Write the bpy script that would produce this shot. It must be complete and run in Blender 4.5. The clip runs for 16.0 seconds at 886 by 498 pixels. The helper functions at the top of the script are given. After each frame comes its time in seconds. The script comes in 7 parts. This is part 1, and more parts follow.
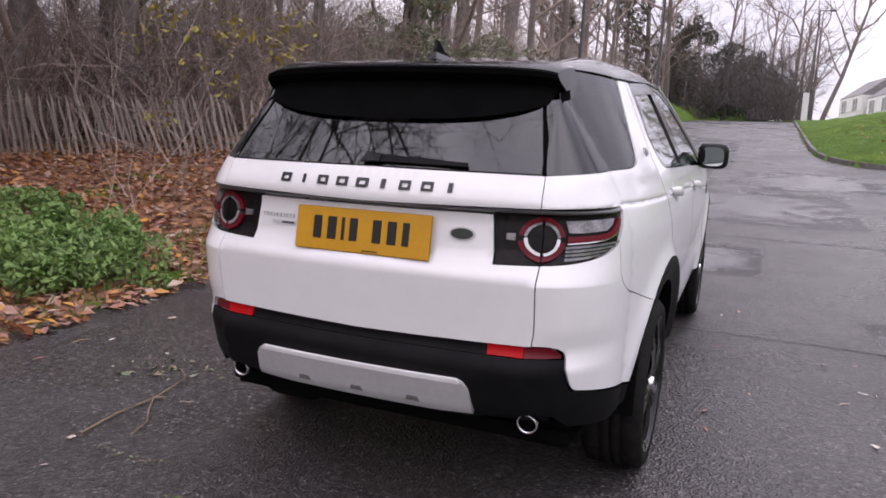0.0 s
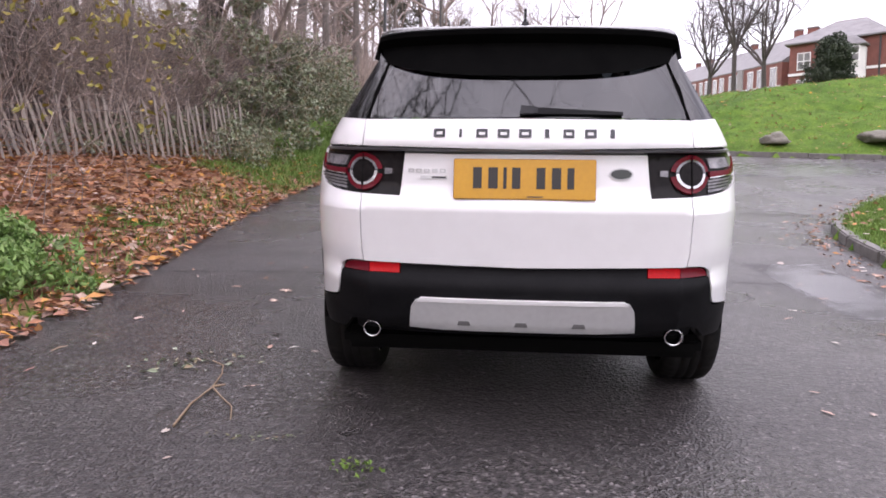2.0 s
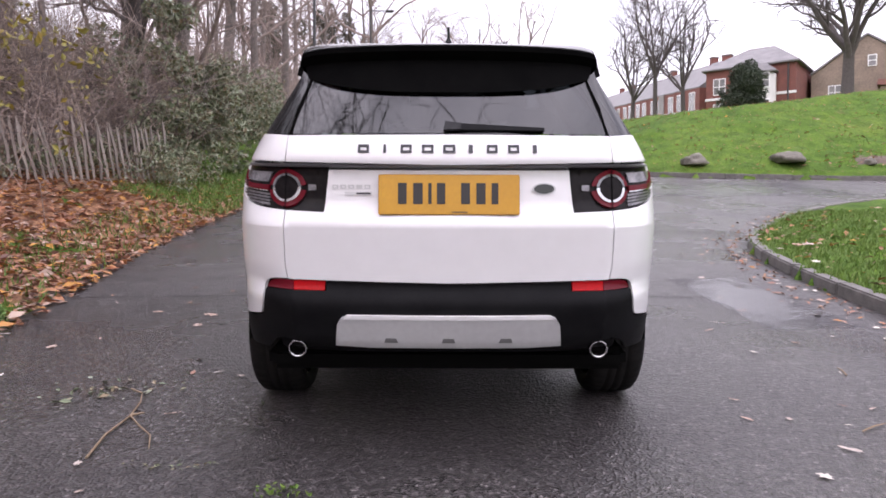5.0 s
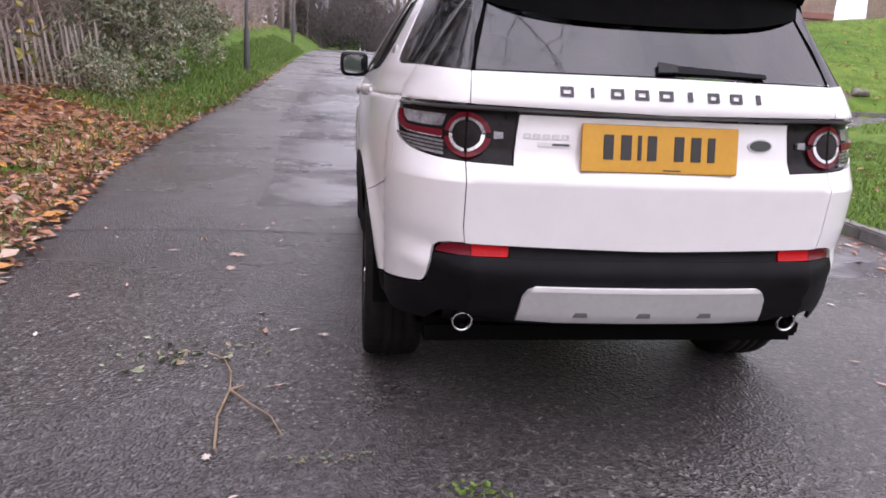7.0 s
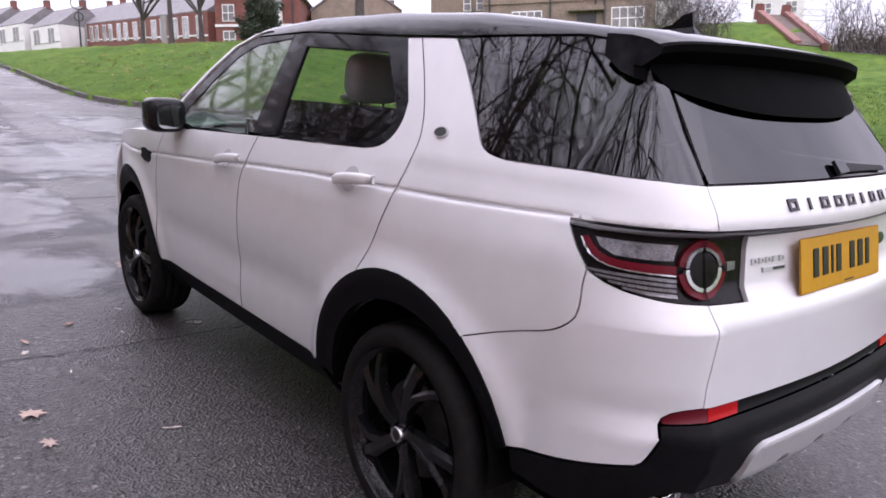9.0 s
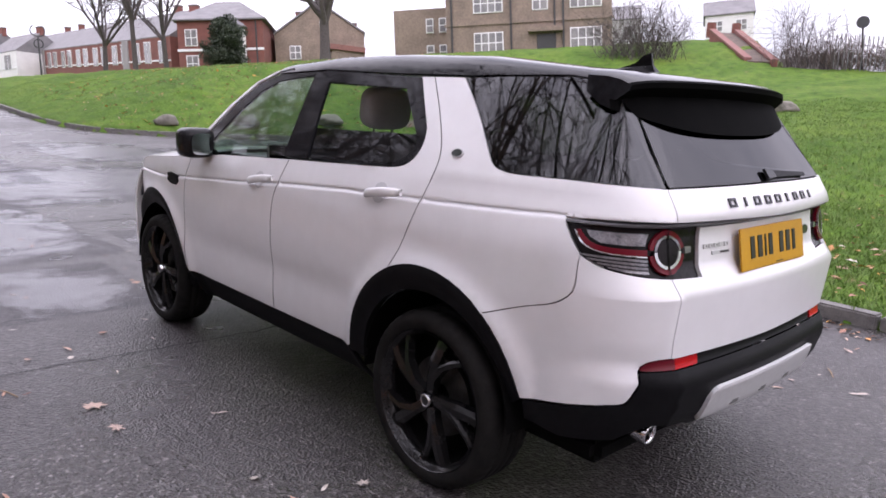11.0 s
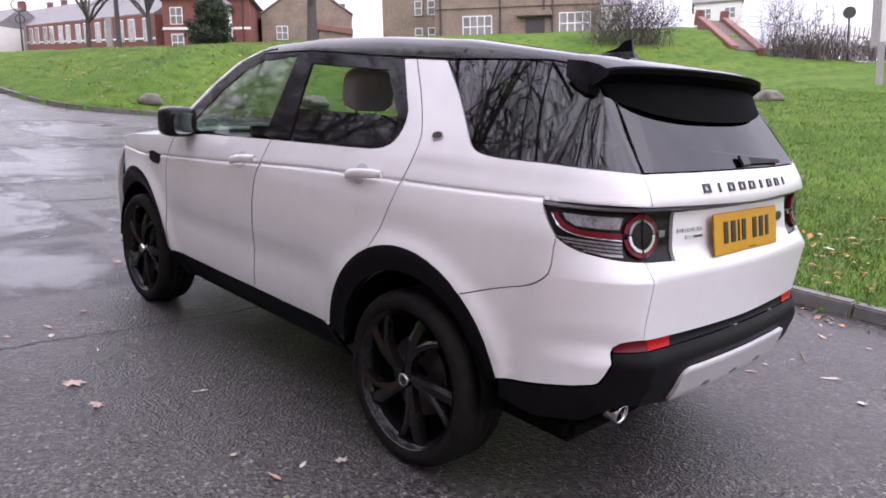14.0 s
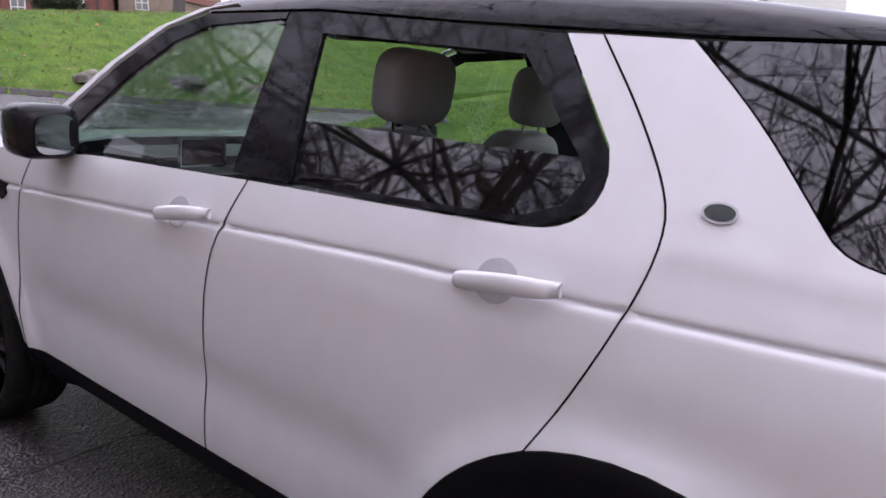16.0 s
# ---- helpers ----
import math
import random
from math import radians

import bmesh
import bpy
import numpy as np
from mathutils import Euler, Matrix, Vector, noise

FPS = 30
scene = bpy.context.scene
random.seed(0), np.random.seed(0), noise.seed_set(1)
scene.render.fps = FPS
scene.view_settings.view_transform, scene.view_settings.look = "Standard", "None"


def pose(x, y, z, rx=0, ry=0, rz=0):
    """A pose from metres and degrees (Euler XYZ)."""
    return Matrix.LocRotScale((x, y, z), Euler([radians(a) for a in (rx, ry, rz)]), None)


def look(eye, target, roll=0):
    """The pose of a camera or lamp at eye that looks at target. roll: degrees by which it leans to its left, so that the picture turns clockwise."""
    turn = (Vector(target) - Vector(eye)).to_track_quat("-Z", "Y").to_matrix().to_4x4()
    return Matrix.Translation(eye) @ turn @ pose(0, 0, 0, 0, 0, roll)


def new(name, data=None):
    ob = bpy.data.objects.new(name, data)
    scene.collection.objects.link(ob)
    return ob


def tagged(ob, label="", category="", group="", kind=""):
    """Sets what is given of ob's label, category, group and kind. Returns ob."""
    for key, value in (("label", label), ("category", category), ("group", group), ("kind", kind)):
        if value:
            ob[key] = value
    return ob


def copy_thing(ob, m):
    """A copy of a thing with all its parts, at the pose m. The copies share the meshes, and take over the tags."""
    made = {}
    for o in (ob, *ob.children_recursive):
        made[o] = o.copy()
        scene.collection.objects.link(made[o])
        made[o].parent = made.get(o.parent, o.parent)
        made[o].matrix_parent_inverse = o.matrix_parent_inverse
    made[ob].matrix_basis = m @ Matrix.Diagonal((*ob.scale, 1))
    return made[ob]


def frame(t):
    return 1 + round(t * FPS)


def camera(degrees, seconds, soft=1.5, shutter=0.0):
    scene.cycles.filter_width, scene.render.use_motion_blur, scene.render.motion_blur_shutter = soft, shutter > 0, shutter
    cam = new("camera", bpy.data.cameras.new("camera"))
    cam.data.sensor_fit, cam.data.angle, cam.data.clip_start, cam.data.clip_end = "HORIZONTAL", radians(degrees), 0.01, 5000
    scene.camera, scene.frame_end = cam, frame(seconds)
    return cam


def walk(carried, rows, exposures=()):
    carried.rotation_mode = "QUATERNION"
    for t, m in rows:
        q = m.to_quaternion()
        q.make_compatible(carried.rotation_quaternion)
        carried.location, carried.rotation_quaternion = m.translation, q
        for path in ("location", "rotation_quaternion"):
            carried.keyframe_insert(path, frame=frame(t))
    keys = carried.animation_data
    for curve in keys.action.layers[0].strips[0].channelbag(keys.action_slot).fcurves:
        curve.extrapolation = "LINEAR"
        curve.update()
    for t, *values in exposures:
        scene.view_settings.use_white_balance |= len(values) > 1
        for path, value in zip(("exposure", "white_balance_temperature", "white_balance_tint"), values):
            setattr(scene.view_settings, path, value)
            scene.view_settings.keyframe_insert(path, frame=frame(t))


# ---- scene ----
cam = camera(63.5, 16.0, soft=1.7)
# The road climbs ahead of the car: places below are along and across the road, HILL turns them into the world.
HILL = pose(0, 0, 0, 6.5, 0, 0)
PATH = [
    (0, (1.227, -2.078, 1.46), (0.453, -0.271, 1.094), 1.6),
    (0.5, (0.759, -2.343, 1.427), (0.164, -0.476, 1.028), 3.2),
    (1, (0.342, -2.497, 1.413), (-0.002, -0.556, 1.071), 1.9),
    (1.5, (0.083, -2.59, 1.354), (-0.103, -0.63, 1.005), 0.1),
    (2, (-0.059, -2.649, 1.269), (-0.237, -0.688, 0.919), 0.3),
    (2.5, (-0.069, -2.664, 1.251), (-0.063, -0.68, 1.0), 1.2),
    (3, (-0.063, -2.659, 1.243), (-0.045, -0.679, 0.962), 1.8),
    (5.5, (-0.026, -2.617, 1.238), (-0.023, -0.638, 0.949), 0.0),
    (6, (-0.128, -2.56, 1.288), (-0.124, -0.592, 0.931), 1.6),
    (6.5, (-0.497, -2.444, 1.356), (-0.311, -0.492, 0.964), 2.4),
    (7, (-0.997, -2.155, 1.305), (-0.735, -0.239, 0.795), 2.9),
    (7.5, (-1.339, -1.846, 1.327), (-0.727, 0.008, 0.896), 3.8),
    (8, (-1.729, -1.524, 1.358), (-0.89, 0.214, 0.835), 2.0),
    (8.5, (-2.005, -1.102, 1.465), (-0.957, 0.54, 1.013), 2.1),
    (9, (-2.203, -0.757, 1.481), (-0.951, 0.737, 1.033), 3.4),
    (11.5, (-2.72, -1.079, 1.516), (-1.389, 0.362, 1.127), 2.2),
    (12, (-2.714, -1.076, 1.511), (-1.385, 0.36, 1.094), 2.2),
    (12.5, (-2.718, -1.081, 1.516), (-1.379, 0.344, 1.096), 3.4),
    (13, (-2.719, -1.085, 1.513), (-1.373, 0.334, 1.093), 3.4),
    (13.5, (-2.715, -1.092, 1.515), (-1.367, 0.325, 1.096), 3.3),
    (14, (-2.696, -1.086, 1.51), (-1.345, 0.323, 1.077), 3.3),
    (14.5, (-2.641, -0.899, 1.475), (-1.28, 0.49, 1.009), 4.3),
    (15, (-2.533, -0.439, 1.499), (-1.116, 0.871, 0.974), 4.5),
    (15.5, (-2.251, 0.093, 1.514), (-0.761, 1.363, 1.102), 3.0),
    (16, (-2.031, 0.619, 1.505), (-0.447, 1.755, 1.057), 5.4),
]
walk(cam, [(t, HILL @ look(eye, target, roll)) for t, eye, target, roll in PATH],
     [(0, -0.14, 6380, 25), (1, 0.12, 6380, 25), (2, 0.38, 6380, 25), (3, 0.31, 6380, 25), (5.5, 0.28, 6330, 25), (7, 0.40, 6330, 26), (8, 0.47, 6260, 26), (9, 0.27, 6150, 27), (11.4, 0.28, 6220, 25), (12.5, 0.36, 6220, 25), (14.5, 0.37, 6170, 26), (15.5, 0.40, 6120, 27), (16, 0.15, 6030, 28)])

# ---- light: an overcast late-autumn sky ----
world = bpy.data.worlds.new("sky")
scene.world = world
world.use_nodes = True
wn = world.node_tree.nodes
wl = world.node_tree.links
sky = wn.new("ShaderNodeTexSky")
sky.sky_type = "NISHITA"
sky.sun_disc = False
sky.sun_elevation = radians(28)
sky.sun_rotation = radians(200)
sky.air_density = 1.0
sky.dust_density = 4.0
tc = wn.new("ShaderNodeTexCoord")
clouds = wn.new("ShaderNodeTexNoise")
clouds.inputs["Scale"].default_value = 3.0
clouds.inputs["Detail"].default_value = 5.0
ramp = wn.new("ShaderNodeValToRGB")
ramp.color_ramp.elements[0].position, ramp.color_ramp.elements[0].color = 0.3, (5.2, 5.35, 5.8, 1)
ramp.color_ramp.elements[1].position, ramp.color_ramp.elements[1].color = 0.75, (11.2, 11.1, 11.2, 1)
mixer = wn.new("ShaderNodeMix")
mixer.data_type = "RGBA"
mixer.inputs[0].default_value = 0.92
wl.new(tc.outputs["Generated"], clouds.inputs["Vector"])
wl.new(clouds.outputs["Fac"], ramp.inputs["Fac"])
wl.new(sky.outputs["Color"], mixer.inputs[6])
wl.new(ramp.outputs["Color"], mixer.inputs[7])
# an overcast dome is brighter overhead than along the horizon
high = wn.new("ShaderNodeSeparateXYZ")
dome = wn.new("ShaderNodeMapRange")
dome.inputs[1].default_value, dome.inputs[2].default_value = 0.0, 0.9
dome.inputs[3].default_value, dome.inputs[4].default_value = 0.62, 1.52
scaled = wn.new("ShaderNodeVectorMath")
scaled.operation = "SCALE"
wl.new(tc.outputs["Generated"], high.inputs[0])
wl.new(high.outputs["Z"], dome.inputs[0])
wl.new(mixer.outputs[2], scaled.inputs[0])
wl.new(dome.outputs[0], scaled.inputs["Scale"])
wl.new(scaled.outputs[0], wn["Background"].inputs["Color"])
wn["Background"].inputs["Strength"].default_value = 0.2
sun = new("sun", bpy.data.lights.new("sun", "SUN"))
sun.data.energy, sun.data.angle, sun.data.color = 0.7, radians(120), (1.0, 0.97, 0.93)
sun.matrix_world = look((0, 0, 40), (9, 12, 0))
scene.view_settings.exposure = 0.0

# ---- materials ----
def mat(name, base, rough=0.5, metal=0.0, spec=0.5, coat=0.0, vary=None, scale=20.0, fine=None, bump=0.0, bump_scale=None, rvary=0.0, emit=0.0, alpha=None):
    """A principled material with colour variation at two scales, relief and uneven gloss."""
    m = bpy.data.materials.new(name)
    m.use_nodes = True
    n, l = m.node_tree.nodes, m.node_tree.links
    b = n["Principled BSDF"]
    b.inputs["Base Color"].default_value = (*base, 1)
    b.inputs["Roughness"].default_value = rough
    b.inputs["Metallic"].default_value = metal
    b.inputs["Specular IOR Level"].default_value = spec
    b.inputs["Coat Weight"].default_value = coat
    b.inputs["Coat Roughness"].default_value = 0.03
    co = n.new("ShaderNodeTexCoord")
    if vary:
        big = n.new("ShaderNodeTexNoise")
        big.inputs["Scale"].default_value, big.inputs["Detail"].default_value = scale, 4.0
        small = n.new("ShaderNodeTexNoise")
        small.inputs["Scale"].default_value, small.inputs["Detail"].default_value = fine or scale * 9, 3.0
        l.new(co.outputs["Object"], big.inputs["Vector"])
        l.new(co.outputs["Object"], small.inputs["Vector"])
        mix = n.new("ShaderNodeMix")
        mix.data_type = "FLOAT"
        mix.inputs[0].default_value = 0.45
        l.new(big.outputs["Fac"], mix.inputs[2])
        l.new(small.outputs["Fac"], mix.inputs[3])
        cr = n.new("ShaderNodeValToRGB")
        cr.color_ramp.elements[0].position, cr.color_ramp.elements[0].color = 0.36, (*base, 1)
        cr.color_ramp.elements[1].position, cr.color_ramp.elements[1].color = 0.64, (*vary, 1)
        l.new(mix.outputs[0], cr.inputs["Fac"])
        l.new(cr.outputs["Color"], b.inputs["Base Color"])
        if rvary:
            mr = n.new("ShaderNodeMapRange")
            mr.inputs[1].default_value, mr.inputs[2].default_value = 0.35, 0.65
            mr.inputs[3].default_value, mr.inputs[4].default_value = rough - rvary, rough + rvary
            l.new(big.outputs["Fac"], mr.inputs[0])
            l.new(mr.outputs[0], b.inputs["Roughness"])
    if bump:
        bn = n.new("ShaderNodeTexNoise")
        bn.inputs["Scale"].default_value, bn.inputs["Detail"].default_value = bump_scale or scale * 6, 4.0
        l.new(co.outputs["Object"], bn.inputs["Vector"])
        bp = n.new("ShaderNodeBump")
        bp.inputs["Strength"].default_value, bp.inputs["Distance"].default_value = 0.6, bump
        l.new(bn.outputs["Fac"], bp.inputs["Height"])
        l.new(bp.outputs["Normal"], b.inputs["Normal"])
    return m


def tint_random(m, colours):
    """Colour by each object's own random number (or each island's, for joined pieces)."""
    n, l = m.node_tree.nodes, m.node_tree.links
    oi, gi = n.new("ShaderNodeObjectInfo"), n.new("ShaderNodeNewGeometry")
    add = n.new("ShaderNodeMath")
    add.operation = "ADD"
    fr = n.new("ShaderNodeMath")
    fr.operation = "FRACT"
    cr = n.new("ShaderNodeValToRGB")
    cr.color_ramp.interpolation = "LINEAR"
    e = cr.color_ramp.elements
    e[0].color, e[1].color = (*colours[0], 1), (*colours[-1], 1)
    for k, c in enumerate(colours[1:-1]):
        e.new((k + 1) / (len(colours) - 1)).color = (*c, 1)
    l.new(oi.outputs["Random"], add.inputs[0])
    l.new(gi.outputs["Random Per Island"], add.inputs[1])
    l.new(add.outputs[0], fr.inputs[0])
    l.new(fr.outputs[0], cr.inputs["Fac"])
    l.new(cr.outputs["Color"], n["Principled BSDF"].inputs["Base Color"])
    return m


PAINT = mat("white_paint", (0.78, 0.78, 0.79), 0.32, coat=0.7, vary=(0.74, 0.74, 0.745), scale=1.5)
GLOSS = mat("gloss_black", (0.006, 0.006, 0.007), 0.05, spec=0.2, vary=(0.016, 0.016, 0.018), scale=6)
PLASTIC = mat("black_plastic", (0.005, 0.005, 0.006), 0.5, spec=0.09, vary=(0.009, 0.009, 0.010), scale=14, bump=0.0006, bump_scale=900)
DARK = mat("dark_gap", (0.004, 0.004, 0.004), 0.9, spec=0.04)
SILVER = mat("silver_trim", (0.56, 0.57, 0.57), 0.38, metal=0.3, vary=(0.50, 0.505, 0.51), scale=5)
CHROME = mat("chrome", (0.75, 0.75, 0.77), 0.09, metal=1.0, vary=(0.68, 0.68, 0.7), scale=20)
GUNMETAL = mat("gunmetal_letter", (0.045, 0.045, 0.05), 0.3, metal=0.6)
RUBBER = mat("tyre_rubber", (0.008, 0.008, 0.008), 0.7, spec=0.1, vary=(0.018, 0.017, 0.016), scale=18, bump=0.001)
RIM = mat("gloss_black_rim", (0.006, 0.006, 0.007), 0.12, spec=0.4, vary=(0.014, 0.014, 0.014), scale=9)
YELLOW = mat("yellow_plate", (0.55, 0.285, 0.010), 0.35, vary=(0.49, 0.245, 0.008), scale=7)
INK = mat("black_ink", (0.012, 0.011, 0.01), 0.4)
LEDWHITE = mat("bright_reflector", (0.74, 0.74, 0.76), 0.22, metal=0.75, vary=(0.6, 0.6, 0.62), scale=30)
RED = mat("red_lens", (0.115, 0.005, 0.012), 0.25, spec=0.25, vary=(0.12, 0.005, 0.012), scale=60)
REDBRIGHT = mat("red_reflector", (0.46, 0.007, 0.009), 0.2, spec=0.12, vary=(0.33, 0.008, 0.010), scale=90)
SMOKED = mat("smoked_lens", (0.006, 0.005, 0.006), 0.16, spec=0.14, vary=(0.014, 0.012, 0.012), scale=40)
CLEAR = mat("clear_lens", (0.30, 0.29, 0.31), 0.12, metal=0.3, coat=0.6, vary=(0.10, 0.10, 0.11), scale=25)
LEATHER = mat("cream_leather", (0.52, 0.515, 0.49), 0.55, vary=(0.45, 0.445, 0.42), scale=8, bump=0.0008, bump_scale=300)
CABIN = mat("cabin_trim", (0.05, 0.05, 0.05), 0.7, vary=(0.07, 0.07, 0.07), scale=9)


def glass_mat(name, tint, gloss, edge=1.0):
    """Tinted glazing: mostly see-through, with a mirror-like outer face."""
    m = bpy.data.materials.new(name)
    m.use_nodes = True
    n, l = m.node_tree.nodes, m.node_tree.links
    n.remove(n["Principled BSDF"])
    tr, gl, mx, fr = n.new("ShaderNodeBsdfTransparent"), n.new("ShaderNodeBsdfGlossy"), n.new("ShaderNodeMixShader"), n.new("ShaderNodeLayerWeight")
    tr.inputs["Color"].default_value = (*tint, 1)
    gl.inputs["Color"].default_value = (0.95, 0.95, 0.97, 1)
    gl.inputs["Roughness"].default_value = 0.03
    pw, mr = n.new("ShaderNodeMath"), n.new("ShaderNodeMapRange")
    pw.operation = "POWER"
    pw.inputs[1].default_value = 4.0
    mr.inputs[3].default_value, mr.inputs[4].default_value = gloss, edge
    l.new(fr.outputs["Facing"], pw.inputs[0])
    l.new(pw.outputs[0], mr.inputs[0])
    l.new(mr.outputs[0], mx.inputs[0])
    l.new(tr.outputs[0], mx.inputs[1])
    l.new(gl.outputs[0], mx.inputs[2])
    l.new(mx.outputs[0], n["Material Output"].inputs["Surface"])
    return m


GLASS = glass_mat("clear_glass", (0.56, 0.66, 0.61), 0.075)
PRIVACY = glass_mat("privacy_glass", (0.03, 0.03, 0.035), 0.075, 0.40)

# ---- the lie of the land ----
def part(name, bm, material, parent=None, label="", smooth=False):
    """Links a bmesh as one mesh object under a thing or a part."""
    me = bpy.data.meshes.new(name)
    bm.to_mesh(me)
    bm.free()
    for m in material if isinstance(material, (list, tuple)) else [material]:
        me.materials.append(m)
    if smooth:
        me.polygons.foreach_set("use_smooth", [True] * len(me.polygons))
    ob = new(name, me)
    if parent:
        ob.parent = parent
    if label:
        tagged(ob, label=label)
    return ob


def mesh_ob(name, verts, faces, material, parent=None, label="", smooth=False):
    me = bpy.data.meshes.new(name)
    me.from_pydata([tuple(v) for v in verts], [], faces)
    for m in material if isinstance(material, (list, tuple)) else [material]:
        me.materials.append(m)
    if smooth:
        me.polygons.foreach_set("use_smooth", [True] * len(me.polygons))
    me.update()
    ob = new(name, me)
    if parent:
        ob.parent = parent
    if label:
        tagged(ob, label=label)
    return ob


NEAR_KERB = [(3.0, -16), (3.05, -8), (3.1, -3), (3.12, 0), (3.24, 1), (3.28, 2.6), (3.33, 3.7), (3.40, 4.6), (3.55, 5.5), (3.80, 6.3), (4.25, 7.1), (5.1, 8.4), (6.3, 9.9), (8.0, 11.4), (10, 12.7), (13, 13.4), (19, 13.5)]
FAR_KERB = [(19, 17.0), (12.5, 17.3), (10.6, 17.6), (8.2, 17.9), (5.9, 18.6), (4.4, 19.1), (3.5, 20.0), (3.0, 21.5), (2.85, 24), (2.9, 30), (3.2, 45), (3.7, 60), (4, 95)]
LEFT_EDGE = [(-3.6, 95), (-3.6, 40), (-3.6, 20), (-3.75, 12), (-3.8, 8.5), (-3.6, 5.5), (-3.25, 3.5), (-3.05, 2.2), (-2.98, 0.8), (-3.0, -2), (-3.2, -6), (-3.4, -16)]


def smooth_line(pts, step):
    """A line through pts at even steps, with its corners rounded."""
    p = np.array(pts, float)
    for _ in range(2):
        q = [p[0]]
        for a, b in zip(p[:-1], p[1:]):
            q += [0.75 * a + 0.25 * b, 0.25 * a + 0.75 * b]
        p = np.array(q + [p[-1]])
    d = np.r_[0, np.cumsum(np.linalg.norm(np.diff(p, axis=0), axis=1))]
    s = np.linspace(0, d[-1], max(2, int(d[-1] / step) + 1))
    return np.stack([np.interp(s, d, p[:, 0]), np.interp(s, d, p[:, 1])], 1)


NEAR_LINE, FAR_LINE, LEFT_LINE = smooth_line(NEAR_KERB, 0.3), smooth_line(FAR_KERB, 0.5), smooth_line(LEFT_EDGE, 0.4)
ROAD_POLY = np.concatenate([NEAR_LINE, FAR_LINE, LEFT_LINE])


def inside(x, y, poly):
    """Which of the points lie in the polygon."""
    x, y = np.asarray(x, float), np.asarray(y, float)
    p = np.asarray(poly, float)
    q = np.roll(p, -1, axis=0)
    hit = np.zeros(x.size, bool)
    fx, fy = x.ravel(), y.ravel()
    for k in range(0, x.size, 4000):
        cx, cy = fx[k : k + 4000, None], fy[k : k + 4000, None]
        cross = (p[:, 1] > cy) != (q[:, 1] > cy)
        with np.errstate(divide="ignore", invalid="ignore"):
            side = cx < (q[:, 0] - p[:, 0]) * (cy - p[:, 1]) / (q[:, 1] - p[:, 1]) + p[:, 0]
        hit[k : k + 4000] = (cross & side).sum(1) % 2 == 1
    return hit.reshape(x.shape)


def away(x, y, line):
    """Distance to the nearest point of a line."""
    x, y = np.asarray(x, float), np.asarray(y, float)
    p = np.asarray(line, float)
    out = np.empty(x.size)
    fx, fy = x.ravel(), y.ravel()
    for k in range(0, x.size, 4000):
        out[k : k + 4000] = np.sqrt(((fx[k : k + 4000, None] - p[:, 0]) ** 2 + (fy[k : k + 4000, None] - p[:, 1]) ** 2).min(1))
    return out.reshape(x.shape)


def rise(y):
    """The road's own climb above the slope that the car stands on."""
    return np.interp(np.asarray(y, float), [5, 7.5, 10, 12, 14, 18, 22, 30, 40, 52, 70, 100], [0, 0.012, 0.05, 0.10, 0.17, 0.34, 0.53, 0.92, 1.28, 1.58, 1.74, 1.8])


def land(x, y):
    """Height of the ground beside the road."""
    x, y = np.asarray(x, float), np.asarray(y, float)
    z = rise(y)
    left = away(x, y, LEFT_LINE)
    tall = 0.22 + 0.075 * np.clip(y - 2, 0, 11) + 0.02 * np.clip(y - 13, 0, 60)
    bank = tall * (1 - np.exp(-left / 2.2)) + 0.012 * left
    far = np.minimum(0.10 + 0.27 * away(x, y, FAR_LINE), np.maximum(0.2, 1.86 + 0.115 * x - 0.0445 * y))
    near = 0.10 + 0.03 * np.minimum(away(x, y, NEAR_LINE), 8) + 0.125 * np.clip(x - 9, 0, 33)
    mixed = np.clip((y - 11) / 10, 0, 1)
    right = np.where(x < 19, np.where(y > np.interp(x, [0, 8, 13, 19], [14.5, 14.5, 15.2, 15.2]), far, near), near + (far - near) * mixed * mixed * (3 - 2 * mixed))
    side = np.where(x < 0, bank, right)
    # the lawn levels out towards the hedge
    level = np.where(x > 26, 4.15 + 1.6 * np.clip(y - 0.445 * x + 0.1, 0, 9), 99)
    return np.minimum(z + side, level)


def ground_z(x, y):
    """Height of whatever one would stand on."""
    road = inside(x, y, ROAD_POLY)
    return np.where(road, rise(y), land(x, y))


def at(x, y, dz=0.0):
    """A place on the ground, in the world."""
    return HILL @ Vector((x, y, float(ground_z(x, y)) + dz))


